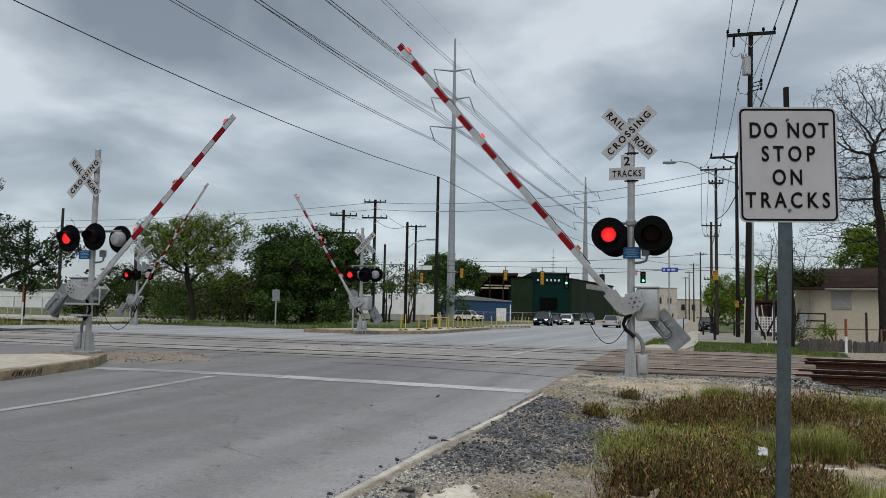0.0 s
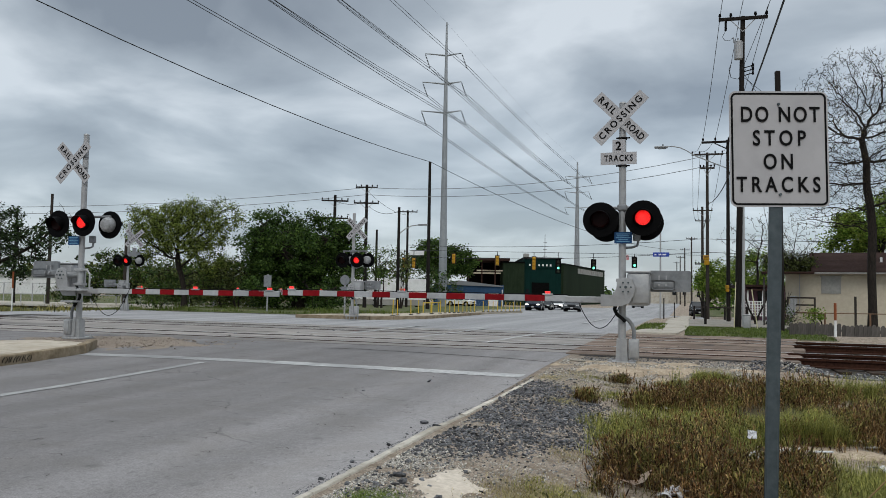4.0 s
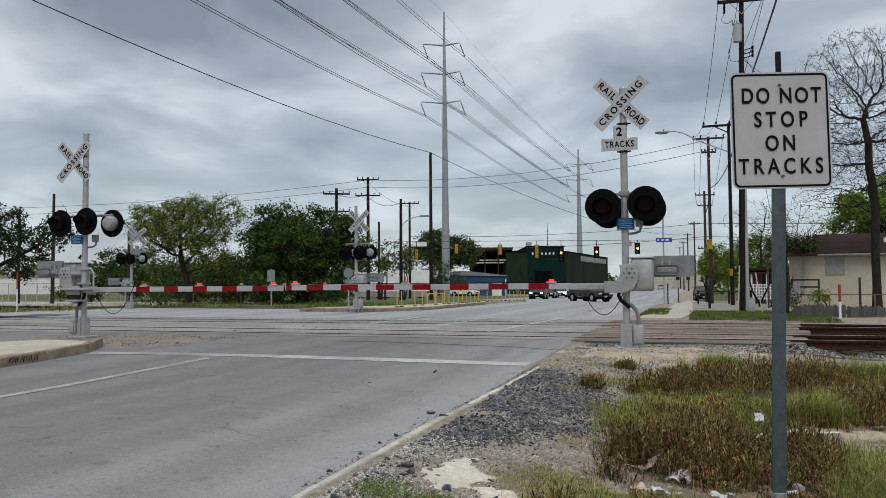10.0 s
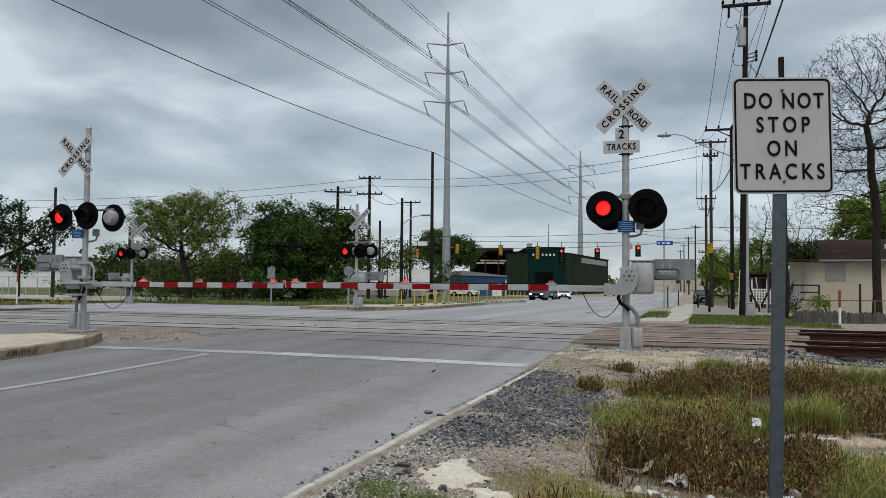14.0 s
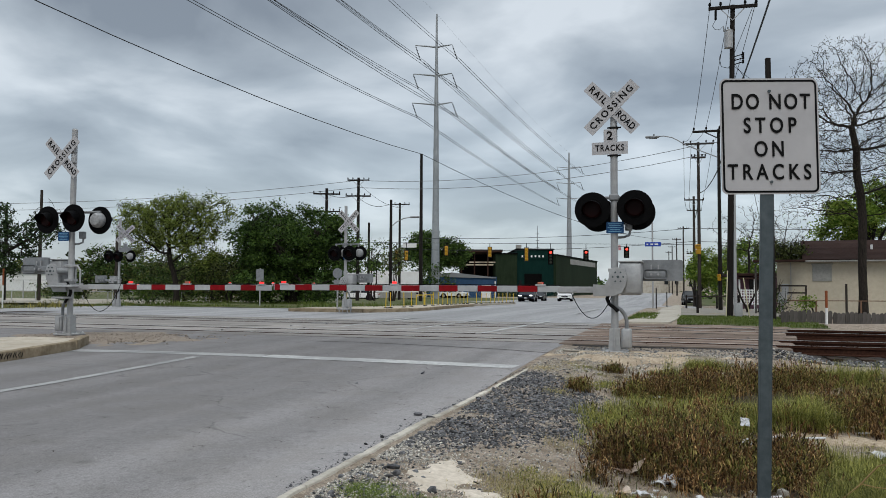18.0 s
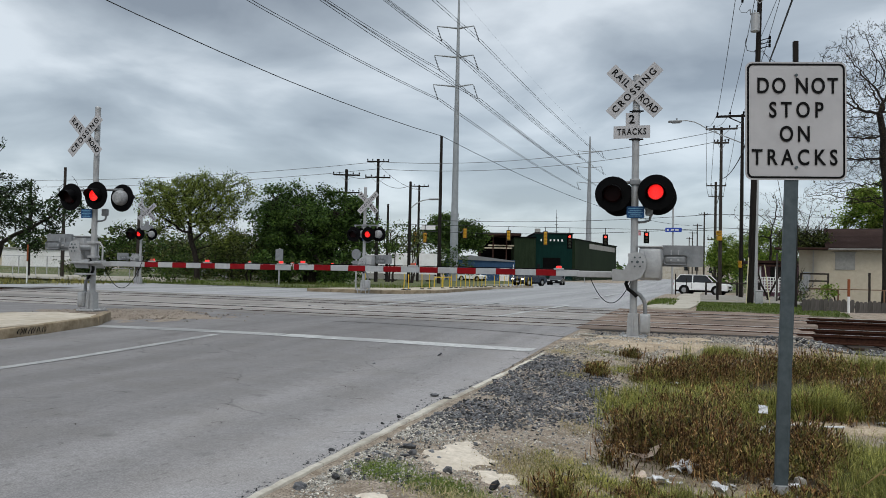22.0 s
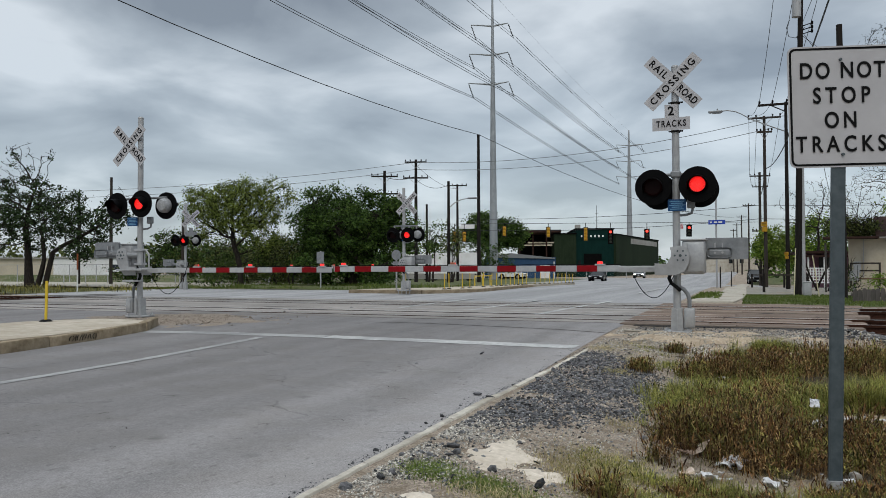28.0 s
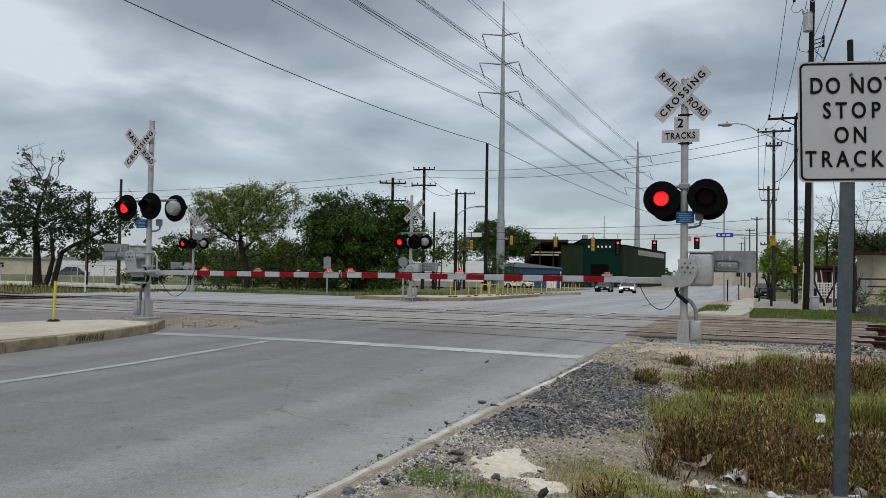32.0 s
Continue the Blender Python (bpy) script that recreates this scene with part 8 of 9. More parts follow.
def build_houses():
    # cream stucco house behind the fence
    h = building("cream_house", 9.37, 38.32, 10.2, 7.0, 2.62, -6.5, "stucco", "single-storey cream stucco house with a boarded window and brown roof", 0.25)
    bm = bmesh.new()
    prof = [(-0.45, 2.60), (3.5, 3.66), (7.4, 2.60), (7.4, 2.52), (-0.45, 2.52)]
    a = [bm.verts.new((-4.0, y, z)) for y, z in prof]
    b = [bm.verts.new((5.4, y, z)) for y, z in prof]
    for i in range(len(a)):
        j = (i + 1) % len(a)
        bm.faces.new((a[i], a[j], b[j], b[i]))
    bm.faces.new(a[::-1])
    bm.faces.new(b)
    roof = part("roof", bm, M["roof_brown"], h, "low brown shingle roof")
    tilt = Euler((math.atan2(1.06, 3.95), 0, 0)).to_matrix()
    for k in range(12):
        bm = bmesh.new()
        f = (k + 0.5) / 12
        box(bm, (0.70, -0.45 + 3.95 * f, 2.615 + 1.06 * f), (9.42, 0.36, 0.012), rot=tilt)
        part("shingle_course", bm, M["roof_brown"], roof)
    add_box(h, "eave_board", (0.70, -0.47, 2.55), (9.4, 0.03, 0.07), "board", "grey eave board")
    add_box(h, "roof_vent", (-1.05, 1.5, 3.2), (0.10, 0.10, 0.3), "white_paint", "white roof vent", 0.02)
    bw = add_box(h, "boarded_window", (-3.2, -0.02, 2.01), (0.80, 0.05, 0.76), "board", "window boarded over with grey panel", 0.01)
    add_box(bw, "frame", (-3.2, -0.03, 2.41), (0.88, 0.06, 0.06), "board")
    add_box(bw, "patch", (-3.0, -0.05, 1.96), (0.36, 0.02, 0.5), "board")
    add_box(h, "meter_box", (-4.75, -0.08, 1.25), (0.3, 0.16, 0.5), "galv", "grey electric meter box", 0.02)
    add_box(h, "porch_roof", (-5.0, -0.5, 2.55), (2.2, 1.12, 0.09), "roof_brown", "dark sagging porch roof", 0.02)
    for y in (-0.85, 0.0):
        add_box(h, "porch_post", (-6.0, y, 1.1), (0.06, 0.06, 2.5), "fence", "grey porch post")
    add_box(h, "conduit", (-4.5, -0.06, 1.7), (0.04, 0.04, 1.8), "galv")
    for x in (-5.0, -3.9):
        add_box(h, "deck_post", (x, -0.9, 0.95), (0.08, 0.08, 1.0), "pole_brown", "weathered deck post")
    for z in (0.75, 1.1, 1.42):
        add_box(h, "deck_rail", (-4.45, -0.9, z), (1.18, 0.05, 0.07), "pole_brown", "weathered deck rail")
    # lean-to and porch of the mauve house next door
    m = building("mauve_house", 4.75, 54.0, 2.6, 4.0, 2.3, 4, "mauve", "small mauve house with a white-railed porch", 0.2)
    add_box(m, "roof", (0, 1.9, 2.2), (3.2, 5.0, 0.18), "roof_brown", "dark low roof", 0.03)
    add_box(m, "porch_roof", (-0.1, -1.0, 1.95), (3.0, 2.0, 0.10), "roof_brown", "sagging porch roof")
    for x in (-1.3, -0.4, 0.5, 1.3):
        add_box(m, "porch_post", (x, -1.8, 0.95), (0.09, 0.09, 1.9), "white_paint", "white porch post")
    add_box(m, "window", (0.0, -0.02, 1.5), (0.9, 0.06, 1.1), "glass", "dark window")
    lat = thing("lattice_fence", "white lattice fence panel beside the porch", "fence", pose(3.8, 51.5, 0.2, 0, 0, 4))
    for k in range(13):
        add_box(lat, "slat", (-0.96 + 0.16 * k, 0, 0.78), (0.055, 0.03, 0.95), "white_paint")
    for k in range(6):
        add_box(lat, "rail", (0, 0.03, 0.36 + 0.17 * k), (2.0, 0.03, 0.055), "white_paint")
    for x in (-1.0, 1.0):
        add_box(lat, "post", (x, 0, 0.65), (0.10, 0.10, 1.3), "white_paint", "white fence post")
    # picket fence, weathered grey
    f = thing("picket_fence", "weathered grey dog-eared picket fence", "fence", pose(3.55, 27.45, -0.31, 0, 1.7, 18))
    rnd = random.Random(91)
    for k in range(64):
        bm = bmesh.new()
        hh = 1.0 + rnd.uniform(-0.04, 0.03)
        plate(bm, [(-0.068, 0), (0.068, 0), (0.068, hh - 0.05), (0.03, hh), (-0.03, hh), (-0.068, hh - 0.05)], 0.018)
        part("picket", bm, M["fence"], f, at=pose(-0.4 + 0.142 * k, rnd.uniform(-0.01, 0.01), 0.16, 0, rnd.uniform(-0.8, 0.8)))
    for z in (0.45, 0.95):
        add_box(f, "rail", (4.1, 0.05, z), (9.2, 0.06, 0.09), "fence")
    pf = thing("pipe_fence", "rusty thin pipe fence along the house", "fence", pose(4.3, 33.4, -0.18, 0, 0, 18))
    add_box(pf, "rail", (2.0, 0, 1.25), (6.0, 0.035, 0.035), "amber")
    for k in range(4):
        add_box(pf, "post", (-0.9 + 1.8 * k, 0, 0.62), (0.05, 0.05, 1.25), "amber")
    add_box(pf, "post", (2.12, 0.0, 0.95), (0.065, 0.065, 1.95), "pole_brown", "taller timber post")
    for x, y, z0, top in ((4.43, 27.0, 0.2, 1.5), (-33.3, 31.2, 0.3, 2.35)):
        mk = thing("marker_post", "white marker post with a faded orange top", "marker post", pose(x, y, z0), "marker posts")
        bm = bmesh.new()
        rod(bm, (0, 0, 0), (0, 0, (top - z0) * 0.58), 0.038, n=10)
        part("post", bm, M["white_paint"], mk, "white lower post")
        bm = bmesh.new()
        rod(bm, (0, 0, (top - z0) * 0.58), (0, 0, top - z0), 0.042, n=10)
        part("sleeve", bm, M["orange"], mk, "faded orange sleeve")
    st = thing("utility_cabinet", "small grey-green telecom pedestal in the grass", "cabinet", pose(2.2, 32.6, 0.28))
    bm = bmesh.new()
    box(bm, (0, 0, 0.32), (0.28, 0.24, 0.66), bev=0.03)
    part("case", bm, M["galv"], st, smooth=True)
    add_box(st, "lid", (0, 0, 0.67), (0.31, 0.27, 0.05), "galv", "", 0.015)
    gb = thing("junction_cabinet", "grey electrical box on a short post", "cabinet", pose(3.64, 31.3, 0.15))
    add_box(gb, "post", (0, 0, 0.5), (0.08, 0.08, 1.0), "galv")
    add_box(gb, "case", (0, -0.02, 1.06), (0.30, 0.22, 0.38), "galv", "", 0.02)
    add_box(gb, "hood", (0, -0.03, 1.26), (0.33, 0.26, 0.03), "galv")
    for x, y, lx, top in ((1.72, 32.5, 0.08, 1.9), (2.52, 31.3, -0.22, 1.6)):
        g = thing("guy_guard", "pale yellow plastic guy-wire guard", "guy guard", pose(x, y, 0.35))
        bm = bmesh.new()
        rod(bm, (0, 0, -0.1), (lx, 0.1, top), 0.020, n=8)
        part("sleeve", bm, M["guard"], g)
    # low pipe barrier near the pavement
    for x, y in ((0.75, 37.2), (0.35, 50)):
        br = thing("pipe_barrier", "dark low pipe barrier beside the pavement", "barrier", pose(x, y, land_z(x, y), 0, 0, 18))
        for k in (0, 1.9):
            add_box(br, "post", (k, 0, 0.42), (0.09, 0.09, 0.85), "creosote")
        add_box(br, "rail", (0.95, 0, 0.78), (2.0, 0.06, 0.06), "pole_brown")
    hy = thing("fire_hydrant", "small pale fire hydrant in the grass", "hydrant", pose(2.6, 54, land_z(2.6, 54)))
    bm = bmesh.new()
    rod(bm, (0, 0, 0), (0, 0, 0.55), 0.11, n=12)
    rod(bm, (0, 0, 0.55), (0, 0, 0.72), 0.13, 0.04, n=12)
    rod(bm, (-0.2, 0, 0.45), (0.2, 0, 0.45), 0.06, n=10)
    part("body", bm, M["concrete"], hy, smooth=True)


def build_far_buildings():
    g = building("green_hall", -27.1, 149.0, 7.2, 20.0, 9.2, 17, "green_metal", "large dark green industrial hall with a flat roof", -0.5)
    add_box(g, "roof", (0, 10, 9.3), (7.5, 20.4, 0.25), "dark", "flat dark roof")
    # closed panel; the darkness inside the doorway is put into its colour
    add_box(g, "doorway", (-0.4, -0.05, 3.3), (3.4, 0.2, 2.4), "dark", "loading doorway panel with its unlit inside painted black")
    add_box(g, "window", (-2.9, -0.05, 2.6), (0.5, 0.15, 1.2), "glass", "small dark window")
    add_box(g, "roof_unit", (-3.0, 2.5, 9.8), (1.0, 1.5, 0.9), "board", "pale rooftop ventilation unit", 0.05)
    sgn = add_box(g, "fascia", (0, -0.08, 7.9), (6.5, 0.1, 1.2), "green_metal", "fascia with pale sign bars")
    for x in (-2.5, -0.7, 0.05, 0.8, 1.55):
        add_box(sgn, "sign_bar", (x, -0.16, 7.9), (0.30, 0.06, 0.40), "white_paint", "pale sign bar")
    w = building("olive_hall", -32.4, 147.0, 4.2, 20.0, 8.3, 17, "olive_metal", "olive metal-clad industrial hall beside the green one", -0.5)
    add_box(w, "roof", (0, 10, 8.4), (4.4, 20.4, 0.2), "dark", "flat dark roof")
    for k in range(5):
        add_box(w, "cladding_rib", (-1.9 + 0.95 * k, -0.03, 4.0), (0.10, 0.08, 7.9), "olive_metal")
    e = building("long_wing", -25.3, 151.2, 4.0, 44.0, 8.2, -4.5, "olive_metal", "long olive wing of the industrial hall with clerestory panels", -0.5)
    add_box(e, "roof", (0, 22, 8.3), (4.3, 44.3, 0.2), "dark", "flat dark roof")
    for k in range(12):
        add_box(e, "clerestory", (2.03, 14 + 2.4 * k, 7.3), (0.1, 2.1, 1.1), "board", "pale clerestory panel")
    cp = thing("open_shed", "open steel canopy shed with timber on racks", "building", pose(-37.2, 146, -0.5, 0, 0, 17))
    add_box(cp, "roof", (0, 6, 8.9), (8.2, 14, 0.5), "roof_brown", "dark rusty canopy roof")
    for k in range(4):
        add_box(cp, "column", (-3.9 + 2.6 * k, 0, 4.4), (0.25, 0.25, 8.8), "roof_brown", "rusty steel column")
    for k in range(4):
        add_box(cp, "rack_board", (-1.0 + 0.7 * k, 0.4, 6.2 + 0.5 * (k % 2)), (4.0, 1.0, 0.25), "stucco", "stacked pale boards")
    add_box(cp, "back_wall", (0, 9, 4.3), (8.2, 0.3, 8.6), "dark", "dark rear wall")
    b = building("blue_shop", -34.0, 120.6, 11.4, 8.0, 3.5, 17, "blue_wall", "low blue workshop with a shallow gable roof", -0.45)
    bm = bmesh.new()
    plate(bm, [(-5.6, 3.5), (5.6, 3.25), (5.6, 3.4), (-1.6, 4.2), (-5.6, 3.65)], 8.4, Matrix.Translation((0, -0.2, 0)))
    part("roof", bm, M["alu_dull"], b, "grey shallow roof")
    add_box(b, "door", (4.0, -0.03, 1.1), (1.6, 0.1, 2.2), "white_paint", "white door")
    add_box(b, "corner_trim", (5.45, -0.04, 1.4), (0.15, 0.12, 2.8), "white_paint")
    # trailers and sheds in the yards on the left
    for x, y, ln, hh, yaw in ((-35.7, 93.5, 7.0, 2.7, 18), (-41.5, 96, 4.0, 2.6, 18)):
        t = thing("white_trailer", "long white box trailer parked in a yard", "trailer", pose(x, y, road_z(y) + 0.02, 0, 0, yaw), "trailers")
        add_box(t, "box", (0, 0, 0.95 + hh / 2), (ln, 2.5, hh), "white_paint", "white ribbed trailer box", 0.05)
        add_box(t, "side_skirt", (0, -1.2, 0.6), (ln * 0.9, 0.06, 0.7), "board", "grey side skirt")
        for k in (-0.38, -0.3, 0.34):
            bm = bmesh.new()
            rod(bm, (ln * k, -1.15, 0.45), (ln * k, 1.15, 0.45), 0.45, n=14)
            part("wheel", bm, M["rubber"], t, "black wheel pair")
        add_box(t, "chassis", (0, 0, 0.85), (ln * 0.96, 0.9, 0.2), "dark")
    s = building("white_warehouse", -76.3, 75.0, 10.6, 9, 2.35, 45, "white_paint", "low white warehouse behind the yards", 0.5)
    add_box(s, "roof", (0, 4.5, 2.43), (11.0, 9.4, 0.16), "board", "flat pale roof edge")
    for k in range(6):
        add_box(s, "wall_rib", (-4.8 + 1.92 * k, -0.03, 1.17), (0.08, 0.06, 2.3), "white_paint")
    add_box(s, "roller_door", (3.2, -0.04, 0.95), (2.2, 0.08, 1.9), "board", "grey roller door")
    s = building("tan_warehouse", -89.0, 63.3, 24, 10, 2.3, 52, "stucco", "long low tan warehouse beside the white one", 0.45)
    add_box(s, "roof", (0, 5, 2.38), (24.3, 10.6, 0.16), "board", "low pale roof edge")
    for k in range(4):
        add_box(s, "window", (-10 + 5.0 * k, -0.04, 1.45), (1.0, 0.08, 0.6), "glass", "dark window")
    for k, (x, y, ww, hh) in enumerate(((-10.0, 235, 9, 9), (-3.5, 250, 10, 6), (-0.5, 300, 24, 5))):
        p = building("far_block", x, y, ww, 20, hh, 10, "concrete", "pale distant street building", road_z(y))
        add_box(p, "roof", (0, 10, hh + 0.1), (ww + 0.3, 20.3, 0.2), "board", "flat roof")
        for q in range(3):
            add_box(p, "window", (-ww / 2 + 1.2 + q * ww / 3.2, -0.04, hh * 0.6), (1.1, 0.1, 1.8), "glass", "dark window")
    # chain-link fence lines
    for x0, y0, ln, hh, yaw, lab in ((-70, 55.0, 42, 1.7, 8, "long chain-link fence along the yards"), (-46, 112, 30, 1.5, 14, "chain-link fence in front of the blue shop")):
        f = thing("chain_link_fence", lab, "fence", pose(x0, y0, road_z(y0), 0, 0, yaw), "chain-link fences")
        for k in range(int(ln / 3) + 1):
            add_box(f, "post", (3 * k, 0, hh / 2), (0.07, 0.07, hh), "galv")
        add_box(f, "top_rail", (ln / 2, 0, hh), (ln, 0.05, 0.05), "galv")
        bm = bmesh.new()
        for k in range(int(ln / 0.35)):
            rod(bm, (0.35 * k, 0.03, 0), (0.35 * k + hh * 0.5, 0.03, hh), 0.003, n=3)
            rod(bm, (0.35 * k + hh * 0.5, 0.03, 0), (0.35 * k, 0.03, hh), 0.003, n=3)
        tagged(part("mesh", bm, M["galv"], f, "wire diamond mesh"), kind="stuff")
    # low barrier with rail at the left
    g2 = thing("guard_rail", "low grey pipe rail in front of the yard", "barrier", pose(-52, 48.2, 0.2, 0, 0, 12))
    add_box(g2, "rail", (9, 0, 0.8), (20, 0.05, 0.05), "galv")
    for k in range(11):
        add_box(g2, "post", (-0.8 + 2 * k, 0, 0.4), (0.06, 0.06, 0.8), "galv")


SIGNAL_LENSES = {"red": [], "amber": [], "green": []}


def traffic_signal(x, y, z, sections, facing, wire_top):
    """A hanging signal head; facing 1 shows its lenses to -y."""
    t = thing("traffic_signal", "dark traffic signal head hanging over the junction" if facing > 0 else "yellow traffic signal head seen from behind on the span wire", "traffic light", pose(x, y, z, 0, 0, 10), "traffic signals")
    h = 0.31 * sections
    add_box(t, "housing", (0, 0, 0), (0.31, 0.22, h), "signal_yellow" if facing < 0 else "creosote", "signal housing", 0.03)
    if facing > 0:
        add_box(t, "back_plate", (0, 0.08, 0), (0.52, 0.02, h + 0.18), "dark", "black back plate")
    else:
        add_box(t, "back_plate", (0, -0.06, 0), (0.44, 0.02, h + 0.12), "pole_brown", "brown back plate")
    for k in range(sections):
        zz = h / 2 - 0.155 - 0.31 * k
        bm = bmesh.new()
        if facing > 0:
            key = ("red", "amber", "green", "green")[k]
            # lens with a glowing front and unlit back, turned in place of switching
            plate(bm, disc_pts(0.130, 16), 0.012, Matrix.Translation((0, -0.006, 0)))
            ln = part("lens", bm, M["sig_" + key], t, key + " signal lens", at=pose(0, -0.17, zz))
            ln.data.materials.append(M["sig_off"])
            for p in ln.data.polygons:
                p.material_index = 1 if p.normal.y > -0.5 else 0
            if k < 3:
                SIGNAL_LENSES[key].append(ln)
            else:
                ln.matrix_basis = pose(0, -0.17, zz, 0, 0, 180)
            bm = bmesh.new()
            tube(bm, [(0.148 * math.cos(a), -0.20, zz + 0.148 * math.sin(a)) for a in [radians(q) for q in (0, 45, 90, 135, 180)]], 0.03, 4)
            part("visor", bm, M["dark"], t)
        else:
            lathe(bm, [(0.001, -0.2), (0.11, -0.18), (0.15, -0.08)], 14, Matrix.Translation((0, 0, zz)))
            part("lens_bowl", bm, M["signal_yellow"], t, "yellow lens bowl")
    add_box(t, "hanger", (0, 0, (h / 2 + wire_top - z) / 2), (0.06, 0.06, wire_top - z - h / 2 + 0.06), "creosote")


def build_junction():
    for x, z, n, f in ((-21.8, 5.0, 3, -1), (-17.76, 4.88, 3, -1), (-14.35, 4.68, 4, -1), (-12.1, 4.42, 4, 1), (-8.8, 4.63, 3, 1), (-5.0, 4.95, 3, 1), (-26.4, 4.5, 3, -1), (-25.5, 4.5, 3, -1)):
        traffic_signal(x, 68.05 + (x + 33.1) * 0.330, z, n, f, 5.75)
    for x, y, z, yaw in ((1.23, 58.15, 4.35, 20), (2.03, 44.7, 2.15, -20)):
        t = thing("pedestrian_signal", "amber pedestrian signal box on a pole", "traffic light", pose(x, y, z, 0, 0, yaw), "pedestrian signals")
        k = 0.78 if y > 50 else 0.42
        add_box(t, "housing", (0, 0, 0.16 * k), (0.50 * k, 0.30 * k, 0.44 * k), "signal_yellow", "", 0.04)
        add_box(t, "lower_housing", (0.04 * k, 0, -0.30 * k), (0.44 * k, 0.30 * k, 0.44 * k), "signal_yellow", "", 0.04)
        add_box(t, "visor", (-0.02, -0.18 * k, 0.26 * k), (0.40 * k, 0.12 * k, 0.05 * k), "amber")
        add_box(t, "bracket", (0.1, 0.15, 0.2), (0.1, 0.3, 0.1), "creosote")
    # street-name signs
    pl = thing("street_sign", "blue street-name sign on a steel pole", "street sign", pose(-1.65, 50.0, land_z(-1.6, 50)))
    bm = bmesh.new()
    rod(bm, (0, 0, -0.1), (0, 0, 5.9), 0.06, 0.05, 10)
    part("pole", bm, M["galv"], pl, smooth=True)
    add_box(pl, "name_board", (0.04, -0.08, 4.0), (0.98, 0.03, 0.27), "street_blue", "blue name board", 0.01)
    for k, w in enumerate((0.2, 0.3, 0.4)):
        add_box(pl, "print_bar", (-0.30 + 0.27 * k, -0.1, 4.0), (w * 0.55, 0.01, 0.09), "white_paint")
    for x, y in ((-1.4, 48.5), (-1.0, 62.0)):
        sp = thing("sign_post", "thin dark sign post by the pavement", "post", pose(x, y, land_z(x, y)))
        add_box(sp, "post", (0, 0, 0.6), (0.07, 0.07, 1.3), "creosote")
    # round sign seen from behind and speed plate by the island
    rs = thing("round_sign", "grey round sign seen from behind on a post", "road sign", pose(-14.6, 31.4, 0.5))
    bm = bmesh.new()
    plate(bm, disc_pts(0.23, 24), 0.01, Matrix.Translation((0, 0, 1.62)))
    part("disc", bm, M["alu_dull"], rs)
    add_box(rs, "plate", (0, 0.0, 1.15), (0.34, 0.012, 0.36), "alu_dull")
    add_box(rs, "post", (0, 0.03, 0.9), (0.06, 0.05, 1.9), "galv")
    sp = thing("speed_sign", "small grey sign plate on a post by the trees", "road sign", pose(-21.2, 36.0, 0.35))
    add_box(sp, "plate", (0, -0.03, 1.75), (0.45, 0.012, 0.62), "alu_dull")
    add_box(sp, "post", (0, 0, 1.05), (0.06, 0.05, 2.1), "galv")
    # flag far off
    fl = thing("flag_pole", "tiny flag on a far pole", "flag", pose(-12.5, 150, 6.0))
    add_box(fl, "pole", (0, 0, -1.6), (0.12, 0.12, 10.6), "galv")
    add_box(fl, "flag", (0.9, 0, 3.0), (1.7, 0.04, 1.0), "flag", "red and white flag")
    # radio mast
    rm = thing("radio_mast", "thin far radio mast", "mast", pose(-100.2, 560, 0))
    bm = bmesh.new()
    rod(bm, (0, 0, 0), (0, 0, 46), 0.4, 0.15, 6)
    for z in (30, 35, 40):
        box(bm, (0, 0, z), (2.6, 0.25, 0.25))
    part("mast", bm, M["wire"], rm)


def delineator(m, h, leanx=0.0, slim=0.027):
    t = thing("delineator_post", "yellow flexible delineator post on a black foot", "delineator", m, "delineators")
    bm = bmesh.new()
    rod(bm, (0, 0, 0.03), (leanx, 0, h), slim, slim, 10)
    part("tube", bm, M["yellow"], t, "yellow tube", smooth=True)
    bm = bmesh.new()
    rod(bm, (0, 0, 0), (0, 0, 0.04), 0.13, 0.08, 10)
    part("foot", bm, M["rubber"], t, "black rubber foot")
    return t


def build_delineators():
    delineator(pose(-12.9, 11.34, 0.53, 0, 0, 0), 0.80, 0.02)
    rnd = random.Random(77)
    delineator(pose(-13.95, 30.9, 0.56), 1.05, 0.06)
    a = delineator(pose(-12.75, 32.6, road_z(32.6) + 0.14), 0.72, 0.02, 0.021)
    spots = [(-12.75, 33.2), (-12.6, 34.6), (-12.9, 36.5), (-12.75, 38.2)] + [(-12.75 - 0.02 * k, 39.6 + 0.95 * k) for k in range(9)] + [(-12.7 - 0.012 * k, 48.6 + 1.35 * k) for k in range(10)]
    for x, y in spots:
        copy_thing(a, pose(x, y, road_z(y) + 0.14, rnd.uniform(-2, 2), rnd.uniform(-3, 0), rnd.uniform(0, 40)))
    t = thing("yellow_rail", "low yellow pipe rail on the island", "barrier", pose(-14.2, 41.0, 0.3, 0, 0, 85))
    add_box(t, "rail", (1.2, 0, 0.75), (2.4, 0.05, 0.05), "yellow")
    for k in range(3):
        add_box(t, "post", (1.1 * k, 0, 0.37), (0.05, 0.05, 0.75), "yellow")


